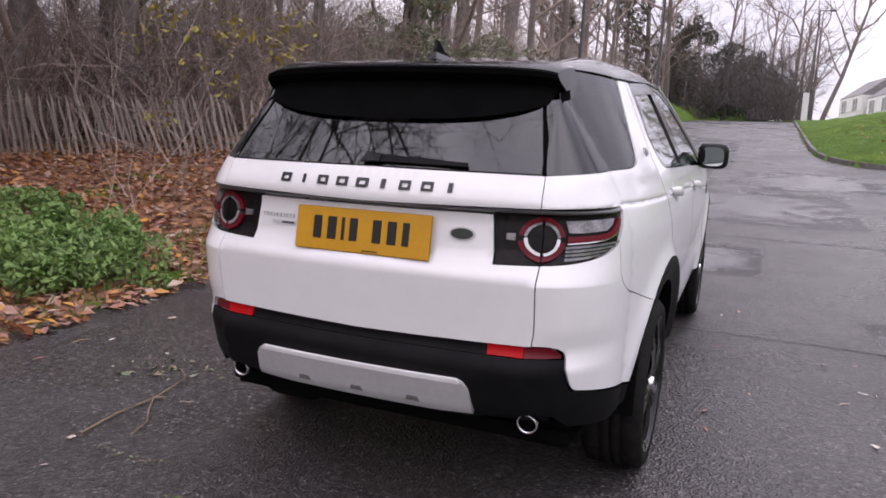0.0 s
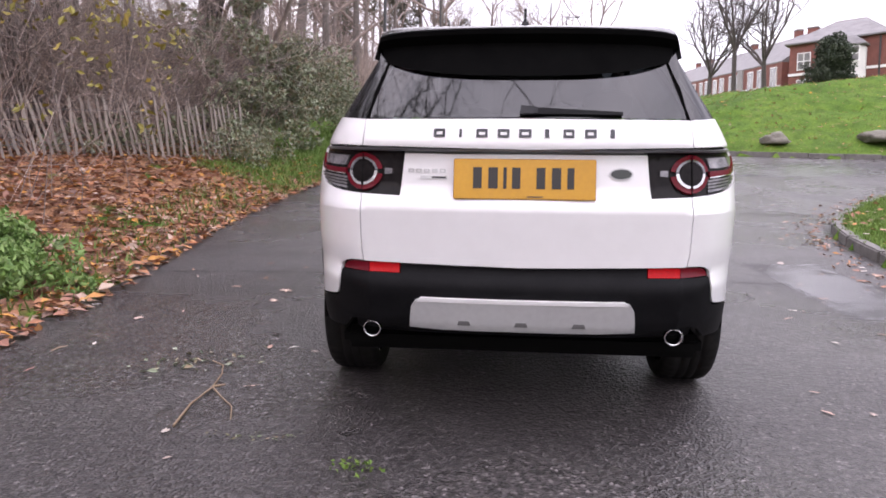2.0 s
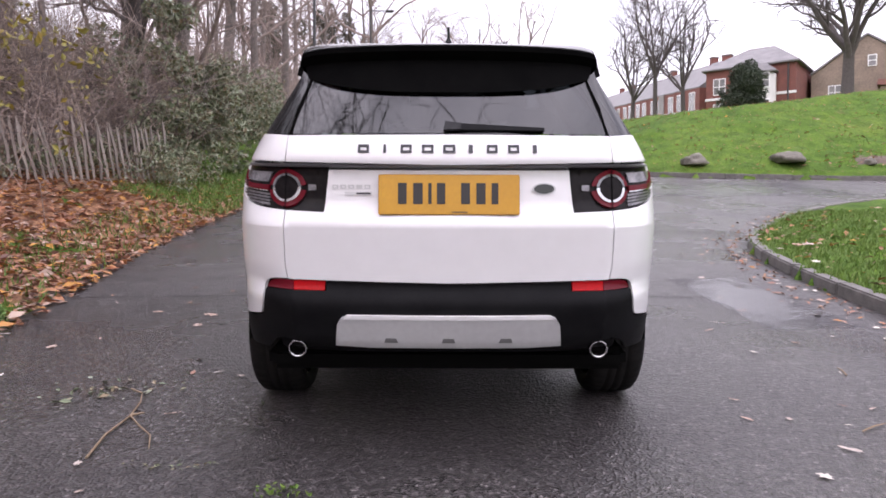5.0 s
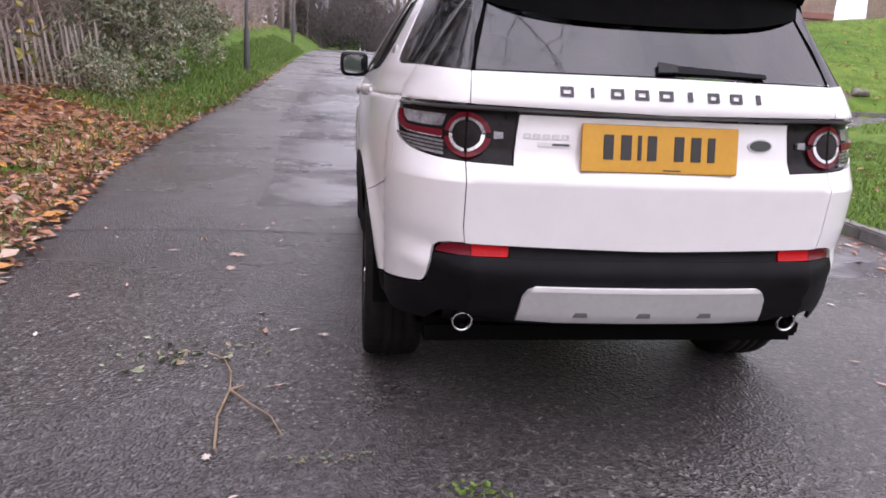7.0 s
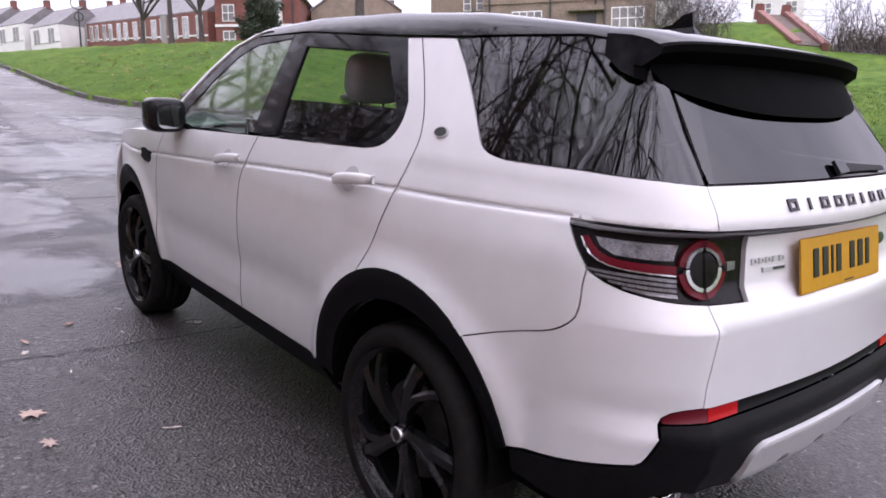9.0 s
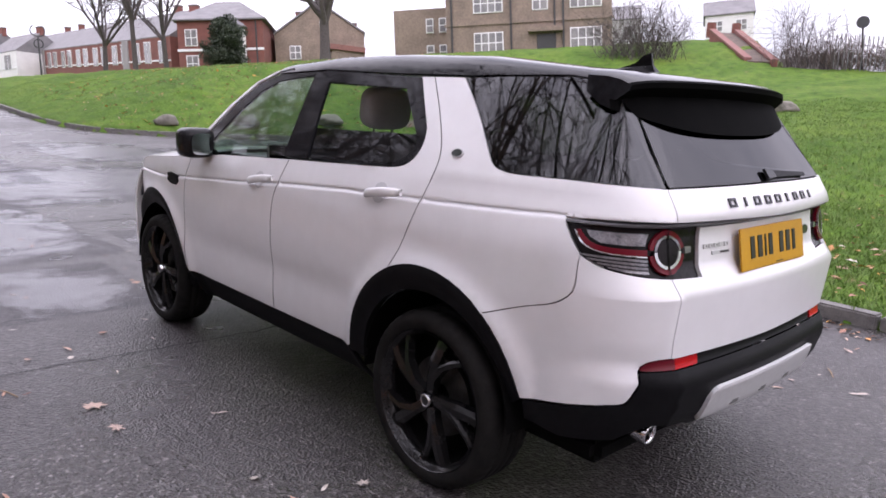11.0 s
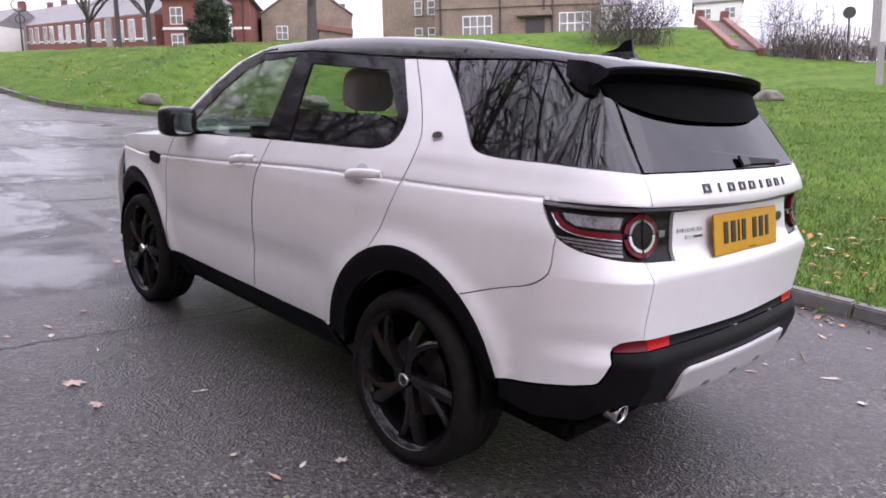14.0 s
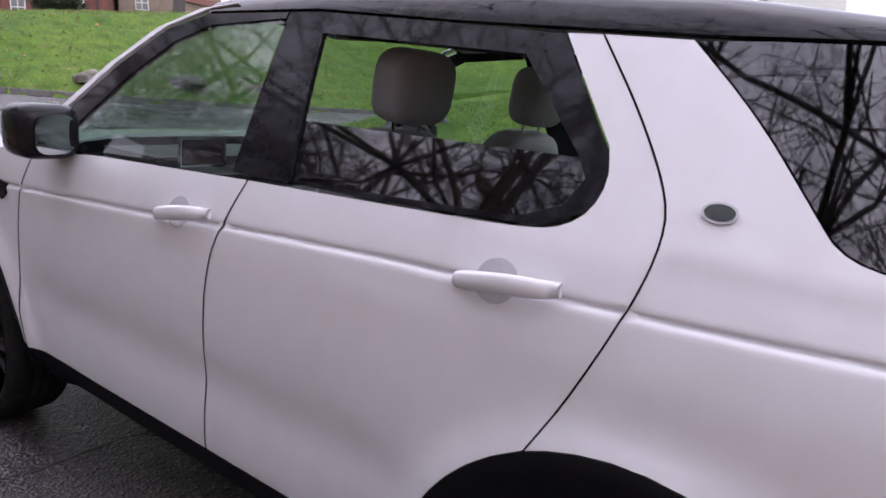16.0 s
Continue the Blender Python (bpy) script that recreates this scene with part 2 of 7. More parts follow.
def road_material():
    """Worn, wet tarmac: stone grain, patched areas, films of water."""
    m = bpy.data.materials.new("wet_asphalt")
    m.use_nodes = True
    n, l = m.node_tree.nodes, m.node_tree.links
    b = n["Principled BSDF"]
    co = n.new("ShaderNodeTexCoord")

    def noise_node(scale, detail, vec=None, rough=0.55):
        t = n.new("ShaderNodeTexNoise")
        t.inputs["Scale"].default_value, t.inputs["Detail"].default_value, t.inputs["Roughness"].default_value = scale, detail, rough
        l.new(vec or co.outputs["Object"], t.inputs["Vector"])
        return t.outputs["Fac"]

    def ramp_node(src, stops):
        r = n.new("ShaderNodeValToRGB")
        e = r.color_ramp.elements
        e[0].position, e[0].color = stops[0][0], (*stops[0][1], 1)
        e[1].position, e[1].color = stops[-1][0], (*stops[-1][1], 1)
        for p, c in stops[1:-1]:
            e.new(p).color = (*c, 1)
        l.new(src, r.inputs["Fac"])
        return r.outputs["Color"]

    def blend(kind, fac, a, c):
        x = n.new("ShaderNodeMix")
        x.data_type, x.blend_type = "RGBA", kind
        x.inputs[0].default_value = fac
        l.new(a, x.inputs[6])
        l.new(c, x.inputs[7])
        return x.outputs[2]

    stones = n.new("ShaderNodeTexVoronoi")
    stones.inputs["Scale"].default_value = 78
    l.new(co.outputs["Object"], stones.inputs["Vector"])
    grain = ramp_node(stones.outputs["Color"], [(0.0, (0.032, 0.030, 0.030)), (0.5, (0.068, 0.063, 0.063)), (0.8, (0.108, 0.101, 0.101)), (0.97, (0.27, 0.25, 0.25))])
    large = ramp_node(noise_node(0.55, 5), [(0.32, (0.60, 0.58, 0.59)), (0.68, (1.05, 1.05, 1.05))])
    speck = ramp_node(noise_node(26, 5, None, 0.7), [(0.34, (0.45, 0.44, 0.44)), (0.68, (1.35, 1.33, 1.32))])
    colour = blend("MULTIPLY", 1.0, blend("MULTIPLY", 0.8, grain, large), speck)
    l.new(colour, b.inputs["Base Color"])
    stretch = n.new("ShaderNodeMapping")
    stretch.inputs["Scale"].default_value = (0.42, 0.42, 1)
    l.new(co.outputs["Object"], stretch.inputs["Vector"])
    wet = ramp_node(noise_node(1.0, 4, stretch.outputs["Vector"], 0.62), [(0.38, (0.44, 0.44, 0.44)), (0.54, (0.27, 0.27, 0.27)), (0.66, (0.10, 0.10, 0.10))])
    l.new(wet, b.inputs["Roughness"])
    b.inputs["Specular IOR Level"].default_value = 0.5
    bp = n.new("ShaderNodeBump")
    bp.inputs["Distance"].default_value = 0.011
    # chippings stand out of the binder, over a broader unevenness
    uneven = n.new("ShaderNodeMath")
    uneven.operation = "MULTIPLY_ADD"
    uneven.inputs[1].default_value = 1.6
    l.new(noise_node(30, 4), uneven.inputs[0])
    l.new(stones.outputs["Distance"], uneven.inputs[2])
    bp.inputs["Strength"].default_value = 0.62
    l.new(uneven.outputs[0], bp.inputs["Height"])
    l.new(bp.outputs["Normal"], b.inputs["Normal"])
    return m


def ground_material():
    """Lawn, leaf litter and bare earth, told apart by where they lie."""
    m = bpy.data.materials.new("lawn_and_litter")
    m.use_nodes = True
    n, l = m.node_tree.nodes, m.node_tree.links
    b = n["Principled BSDF"]
    b.inputs["Roughness"].default_value = 0.9
    b.inputs["Specular IOR Level"].default_value = 0.15
    co = n.new("ShaderNodeTexCoord")

    def tex(scale, detail=4):
        t = n.new("ShaderNodeTexNoise")
        t.inputs["Scale"].default_value, t.inputs["Detail"].default_value = scale, detail
        l.new(co.outputs["Object"], t.inputs["Vector"])
        return t.outputs["Fac"]

    def ramp_node(src, stops):
        r = n.new("ShaderNodeValToRGB")
        e = r.color_ramp.elements
        e[0].position, e[0].color = stops[0][0], (*stops[0][1], 1)
        e[1].position, e[1].color = stops[-1][0], (*stops[-1][1], 1)
        for p, c in stops[1:-1]:
            e.new(p).color = (*c, 1)
        l.new(src, r.inputs["Fac"])
        return r.outputs["Color"]

    def mix(fac, a, c, kind="MIX"):
        x = n.new("ShaderNodeMix")
        x.data_type, x.blend_type = "RGBA", kind
        if isinstance(fac, float):
            x.inputs[0].default_value = fac
        else:
            l.new(fac, x.inputs[0])
        l.new(a, x.inputs[6])
        l.new(c, x.inputs[7])
        return x.outputs[2]

    grass = ramp_node(tex(0.35, 6), [(0.3, (0.072, 0.145, 0.020)), (0.5, (0.096, 0.180, 0.025)), (0.72, (0.132, 0.205, 0.036))])
    blade = ramp_node(tex(22, 6), [(0.3, (0.40, 0.45, 0.42)), (0.7, (1.25, 1.2, 1.1))])
    patch = ramp_node(tex(2.2, 6), [(0.32, (0.62, 0.66, 0.66)), (0.5, (0.95, 0.95, 0.95)), (0.68, (1.22, 1.12, 1.05))])
    lawn = mix(1.0, mix(1.0, grass, blade, "MULTIPLY"), patch, "MULTIPLY")
    bare = n.new("ShaderNodeMapRange")
    bare.inputs[1].default_value, bare.inputs[2].default_value, bare.inputs[4].default_value = 0.62, 0.70, 0.7
    l.new(tex(5.0, 5), bare.inputs[0])
    lawn = mix(bare.outputs[0], lawn, ramp_node(tex(40, 3), [(0.3, (0.12, 0.10, 0.05)), (0.7, (0.24, 0.19, 0.09))]))
    litter = mix(0.75, ramp_node(tex(9, 6), [(0.3, (0.14, 0.088, 0.065)), (0.5, (0.31, 0.17, 0.105)), (0.7, (0.43, 0.26, 0.15))]), ramp_node(tex(38, 4), [(0.3, (0.45, 0.4, 0.4)), (0.7, (1.3, 1.2, 1.1))]), "MULTIPLY")
    sep = n.new("ShaderNodeSeparateXYZ")
    l.new(co.outputs["Object"], sep.inputs[0])
    is_left = n.new("ShaderNodeMapRange")
    is_left.inputs[1].default_value, is_left.inputs[2].default_value = -1.0, -2.0
    l.new(sep.outputs["X"], is_left.inputs[0])
    # a grassy strip lies along the verge further up the road
    ahead = n.new("ShaderNodeMapRange")
    ahead.inputs[1].default_value, ahead.inputs[2].default_value = 9.0, 13.0
    l.new(sep.outputs["Y"], ahead.inputs[0])
    close = n.new("ShaderNodeMapRange")
    close.inputs[1].default_value, close.inputs[2].default_value = -8.0, -6.4
    l.new(sep.outputs["X"], close.inputs[0])
    strip = n.new("ShaderNodeMath")
    strip.operation = "MULTIPLY"
    l.new(ahead.outputs[0], strip.inputs[0])
    l.new(close.outputs[0], strip.inputs[1])
    verge = mix(strip.outputs[0], litter, lawn)
    tuft = n.new("ShaderNodeMapRange")
    tuft.inputs[1].default_value, tuft.inputs[2].default_value = 0.60, 0.66
    l.new(tex(1.3, 3), tuft.inputs[0])
    verge = mix(tuft.outputs[0], verge, lawn)
    l.new(mix(is_left.outputs[0], lawn, verge), b.inputs["Base Color"])
    bp = n.new("ShaderNodeBump")
    bp.inputs["Distance"].default_value = 0.03
    l.new(tex(30, 6), bp.inputs["Height"])
    l.new(bp.outputs["Normal"], b.inputs["Normal"])
    return m


ROAD, GROUND = road_material(), ground_material()


def sheet(xs, ys, name, material, height, label):
    gx, gy = np.meshgrid(xs, ys)
    gz = height(gx.ravel(), gy.ravel())
    verts = np.stack([gx.ravel(), gy.ravel(), gz], 1)
    w, faces = len(xs), []
    for j in range(len(ys) - 1):
        for i in range(w - 1):
            k = j * w + i
            faces.append((k, k + 1, k + w + 1, k + w))
    ob = mesh_ob(name, verts, faces, material, smooth=True)
    ob.matrix_world = HILL
    return tagged(ob, label, name, kind="structure")


def spaced(*runs):
    return np.unique(np.concatenate([np.arange(a, b, s) for a, b, s in runs]).round(4))


def ground_height(x, y):
    road = inside(x, y, ROAD_POLY)
    d = np.minimum(away(x, y, LEFT_LINE), np.minimum(away(x, y, NEAR_LINE), away(x, y, FAR_LINE)))
    wob = np.array([noise.noise((a * 0.9, b * 0.9, 0)) for a, b in zip(x, y)])
    fine = np.array([noise.noise((a * 3.1, b * 3.1, 5)) for a, b in zip(x, y)])
    rough = (0.05 * wob + 0.025 * fine) * np.clip(d / 0.6, 0.3, 2.5)
    edge = np.where(x < 0, -0.05 * np.exp(-d / 0.2) + 0.03 * fine * np.exp(-d / 0.5), 0.0)
    road = road | ((x > 0) & (d < np.where(y > 13.5, 0.13, 0.09)))
    return np.where(road, rise(y) - 0.12 - 0.06 * np.clip(d, 0, 1), land(x, y) + rough + edge)


sheet(spaced((-300, -30, 15), (-30, -10, 1.0), (-10, 3.0, 0.22), (3.0, 5.6, 0.12), (5.6, 9, 0.22), (9, 19, 0.32), (19, 26, 0.6), (26, 60, 2.0), (60, 320, 20)), spaced((-120, -16, 8), (-16, -3, 1.0), (-3, 8, 0.13), (8, 14, 0.22), (14, 22, 0.28), (22, 40, 0.6), (40, 80, 2.0), (80, 420, 20)), "ground", GROUND, ground_height, "grass lawns and a bank of fallen autumn leaves")
sheet(spaced((-4.6, 5.0, 0.3), (5.0, 20, 0.5)), spaced((-16, -4, 1.0), (-4, 26, 0.3), (26, 96, 1.0)), "road", ROAD, lambda x, y: np.where(inside(x, y, ROAD_POLY) | (np.minimum(away(x, y, NEAR_LINE), np.minimum(away(x, y, FAR_LINE), away(x, y, LEFT_LINE))) < 0.28), rise(y), rise(y) - 0.45), "worn dark wet tarmac road with puddles and patches")

# ---- the car: panels cut from one smooth body surface ----
from mathutils.geometry import delaunay_2d_cdt

XC, YF, SF = 0.60, 0.45, 1.10
HUB_R, HUB_F, WHEEL_R = 0.953, 3.690, 0.364
W_Z = [0.20, 0.30, 0.45, 0.60, 0.75, 0.90, 1.05, 1.12, 1.18, 1.25, 1.34, 1.48, 1.62, 1.72]
W_X = [0.80, 0.86, 0.905, 0.925, 0.935, 0.938, 0.932, 0.918, 0.900, 0.872, 0.825, 0.747, 0.665, 0.60]
T_Y = [0.45, 0.60, 0.95, 1.40, 2.80, 3.30, 3.70, 4.10, 4.35, 4.50]
T_X = [0.066, 0.036, 0.010, 0.0, 0.0, 0.005, 0.020, 0.075, 0.170, 0.30]
R_Z = [0.30, 0.42, 0.50, 0.60, 0.655, 0.67, 0.70, 0.80, 0.90, 0.932, 0.942, 0.985, 1.02, 1.12, 1.15, 1.165, 1.18, 1.22, 1.28, 1.60, 1.72]
R_Y = [0.20, 0.10, 0.045, 0.015, 0.010, 0.024, 0.046, 0.036, 0.024, 0.020, 0.024, 0.056, 0.078, 0.092, 0.090, 0.056, 0.052, 0.064, 0.098, 0.360, 0.46]
LINE_Y = [0.0, 0.386, 0.70, 1.0, 1.53, 2.0, 2.46, 3.02, 3.6]
LINE_Z = [1.176, 1.176, 1.165, 1.156, 1.138, 1.111, 1.076, 1.04, 1.005]


def spline(xs, ys):
    """A smooth curve through points, as a lookup."""
    fine = np.linspace(xs[0], xs[-1], 600)
    v = np.interp(fine, xs, ys)
    k = np.exp(-0.5 * (np.arange(-14, 15) / 6.0) ** 2)
    v = np.convolve(np.pad(v, 14, mode="reflect", reflect_type="odd"), k / k.sum(), "valid")
    return lambda t: np.interp(t, fine, v)


half_w, taper, rear_y = spline(W_Z, W_X), spline(T_Y, T_X), (lambda z: np.interp(z, R_Z, R_Y))


def side_x(y, z):
    t = np.where(y < 1.4, 0.066 * (np.clip(1.4 - y, 0, 1.2) / 0.95) ** 3, taper(y)) * (1 + 1.6 * np.maximum(0, z - 1.1) * np.clip((1.4 - y), 0, 1))
    x = np.where(z > 1.25, 0.872 - 0.53 * (z - 1.25) - 0.08 * (z - 1.25) ** 2, half_w(z)) - t
    lz = np.interp(y, LINE_Y, LINE_Z)
    x = x - 0.007 * np.exp(-(((z - lz) / 0.007) ** 2)) + 0.004 * np.exp(-np.maximum(0, lz - z) / 0.05) * (z < lz)
    # flared lips round the wheels
    for hub in (HUB_R, HUB_F):
        r = np.sqrt((y - hub - 0.02) ** 2 + (z - 0.385) ** 2)
        x = x + 0.026 * np.exp(-(((r - 0.50) / 0.055) ** 2)) * (z < 1.0)
    # the doors are hollowed above the sill
    x = x - 0.014 * np.exp(-(((z - 0.66) / 0.10) ** 2)) * np.clip((y - 1.4) / 0.2, 0, 1) * np.clip((3.25 - y) / 0.2, 0, 1)
    return x


def body(s, z):
    """The body's outer skin: s runs from the tail's middle round the corner (0.6 to 1.1) and along the flank."""
    a = abs(s)
    sign = -1.0 if s < 0 else 1.0
    y0 = rear_y(z)
    bow = float(np.interp(z, [0.65, 1.0, 1.1, 1.26], [0.033, 0.040, 0.044, 0.058]))
    if a <= XC:
        return np.array([sign * a, y0 + bow * (a / XC) ** 2, z])
    if a < SF:
        th = (a - XC) / (SF - XC) * math.pi / 2
        w = side_x(YF, z)
        p = 1.0 + 0.5 * float(np.interp(z, [0.60, 0.78], [1, 0]))
        return np.array([sign * (XC + (w - XC) * math.sin(th) ** p), y0 + bow + (YF - y0 - bow) * (0.86 * (1 - math.cos(th)) ** 1.15 + 0.14 * math.sin(th)), z])
    y = YF + a - SF
    return np.array([sign * side_x(y, z), y, z])


def skin_normal(f, u, v):
    e = 0.002
    n = np.cross(f(u + e, v) - f(u - e, v), f(u, v + e) - f(u, v - e))
    return n / (np.linalg.norm(n) + 1e-12)


def dense(poly, step):
    out = []
    for a, b in zip(poly, poly[1:] + poly[:1]):
        k = max(1, int(math.hypot(b[0] - a[0], b[1] - a[1]) / step))
        out += [(a[0] + (b[0] - a[0]) * i / k, a[1] + (b[1] - a[1]) * i / k) for i in range(k)]
    return out


def shrink(poly, gap):
    """A polygon set in by gap all round."""
    p = np.array(poly, float)
    area = 0.5 * np.sum(p[:, 0] * np.roll(p[:, 1], -1) - np.roll(p[:, 0], -1) * p[:, 1])
    if area < 0:
        p = p[::-1]
    d = np.roll(p, -1, axis=0) - p
    d /= np.linalg.norm(d, axis=1)[:, None] + 1e-9
    n = np.stack([-d[:, 1], d[:, 0]], 1)
    m = n + np.roll(n, 1, axis=0)
    m /= np.maximum(np.sum(m * n, axis=1), 0.35)[:, None]
    return [tuple(v) for v in p + gap * m]


def panel(name, poly, f, material, parent, label="", gap=0.0022, lift=0.0, thick=0.014, step=0.035, mirror=None, rows=(), rim=True):
    """One sheet of the skin f(u, v) inside a polygon, with turned-in edges. mirror: -1 for the left flank, whose polygons are given for the right."""
    edge = dense(shrink(poly, gap), step * 0.5)
    us, vs = [p[0] for p in edge], [p[1] for p in edge]
    inner = []
    arr = np.array(edge)
    gu, gv = np.meshgrid(np.arange(min(us), max(us), step), np.arange(min(vs), max(vs), step))
    gu[1::2] += step / 2
    gu, gv = gu.ravel(), gv.ravel()
    if rows:
        free = np.all([np.abs(gv - line(gu)) > 0.012 for line in rows], axis=0)
        gu, gv = gu[free], gv[free]
        for line in rows:
            xs = np.arange(min(us), max(us), step * 0.7)
            gu, gv = np.r_[gu, xs], np.r_[gv, line(xs)]
    ok = inside(gu, gv, arr)
    gu, gv = gu[ok], gv[ok]
    keep = away(gu, gv, arr) > step * 0.22
    pts = edge + list(zip(gu[keep], gv[keep]))
    n = len(edge)
    co, _, tris, *_ = delaunay_2d_cdt([Vector(p) for p in pts], [], [list(range(n))], 1, 1e-6)
    sx = mirror or 1
    out, nor = [], []
    for u, v in co:
        p, m = f(u, v), skin_normal(f, u, v)
        out.append(p + m * lift)
        nor.append(m)
    out, nor = np.array(out), np.array(nor)
    faces = [tuple(t) for t in tris]
    if rim:
        # the border, turned in by the sheet's thickness
        where = {}
        for a, b, c in faces:
            for e in ((a, b), (b, c), (c, a)):
                where[e] = True
        border = [e for e in where if (e[1], e[0]) not in where]
        ids = {}
        v2, n2 = list(out), list(nor)
        for a, b in border:
            for k in (a, b):
                if k not in ids:
                    ids[k] = (len(v2), len(v2) + 1)
                    v2 += [out[k], out[k] - nor[k] * thick]
                    n2 += [nor[k], nor[k]]
            faces.append((ids[b][0], ids[a][0], ids[a][1], ids[b][1]))
        out = np.array(v2)
    if sx < 0:
        out = out * np.array([-1, 1, 1])
        faces = [tuple(reversed(t)) for t in faces]
    ob = mesh_ob(name, out, faces, material, parent, label)
    me = ob.data
    me.polygons.foreach_set("use_smooth", [len(t) == 3 for t in faces])
    k = len(co)
    nn = nor * np.array([sx, 1, 1]) * 1.0
    nn = np.concatenate([nn, np.zeros((len(out) - k, 3))])
    me.normals_split_custom_set_from_vertices([tuple(v) for v in nn])
    return ob


def yz(*pts):
    """Flank points as (y, z) into the skin's own (s, z)."""
    return [(SF + y - YF, z) for y, z in pts]


def arch(hub, a0, a1, k=18, rx=0.487, rz=0.51, cz=0.40, dy=0.02):
    """Points of a wheel arch, by angle from straight back."""
    return [(hub + dy - rx * math.cos(radians(a)), cz + rz * math.sin(radians(a))) for a in np.linspace(a0, a1, k)]


def curve(pts):
    """The same line with its bends rounded."""
    return [tuple(p) for p in smooth_line(pts, 0.025)]


car = tagged(new("car"), "white estate car, black roof, on wet tarmac", "car")
car.matrix_world = HILL
under_line = [lambda s, d=d: np.interp(s - SF + YF, LINE_Y, LINE_Z) + d for d in (-0.034, -0.020, -0.012, -0.006, 0.0, 0.006, 0.012, 0.020)]

BELT = curve([(2.06, 1.228), (1.64, 1.243), (1.34, 1.255), (1.245, 1.262), (1.195, 1.275), (1.157, 1.305), (1.142, 1.36), (1.165, 1.42)])
GAP_C = curve([(1.262, 1.632), (1.13, 1.488), (1.035, 1.36), (1.012, 1.29), (1.024, 1.19), (1.085, 1.03), (1.168, 0.868)])
GAP_B = curve([(2.06, 1.228), (2.108, 1.10), (2.15, 0.99), (2.158, 0.82), (2.168, 0.66), (2.18, 0.445)])
GAP_A = curve([(3.205, 0.445), (3.232, 0.62), (3.226, 0.84), (3.205, 1.03), (3.14, 1.165)])
fr = arch(HUB_F, 0, 180, 26)
rr = arch(HUB_R, 0, 180, 26)
rear_half = [p for p in rr if p[0] > 1.168 and p[1] > 0.445]          # the arch's front half
back_half = [p for p in rr if p[0] <= 1.168 and p[1] > 0.79]
low_half = [p for p in rr if p[0] < HUB_R and 0.515 < p[1] <= 0.79]
SEAM = 0.634
SPLIT = curve([(SF + 0.665 - YF, 0.795), (SF + 0.51 - YF, 0.850), (SF + 0.42 - YF, 0.875), (1.02, 0.905), (0.985, 0.95), (0.965, 1.062)])
LAMP_LOW = curve([(0.965, 1.062), (0.92, 1.036), (0.86, 1.020), (0.76, 1.004), (SEAM, 0.996)])

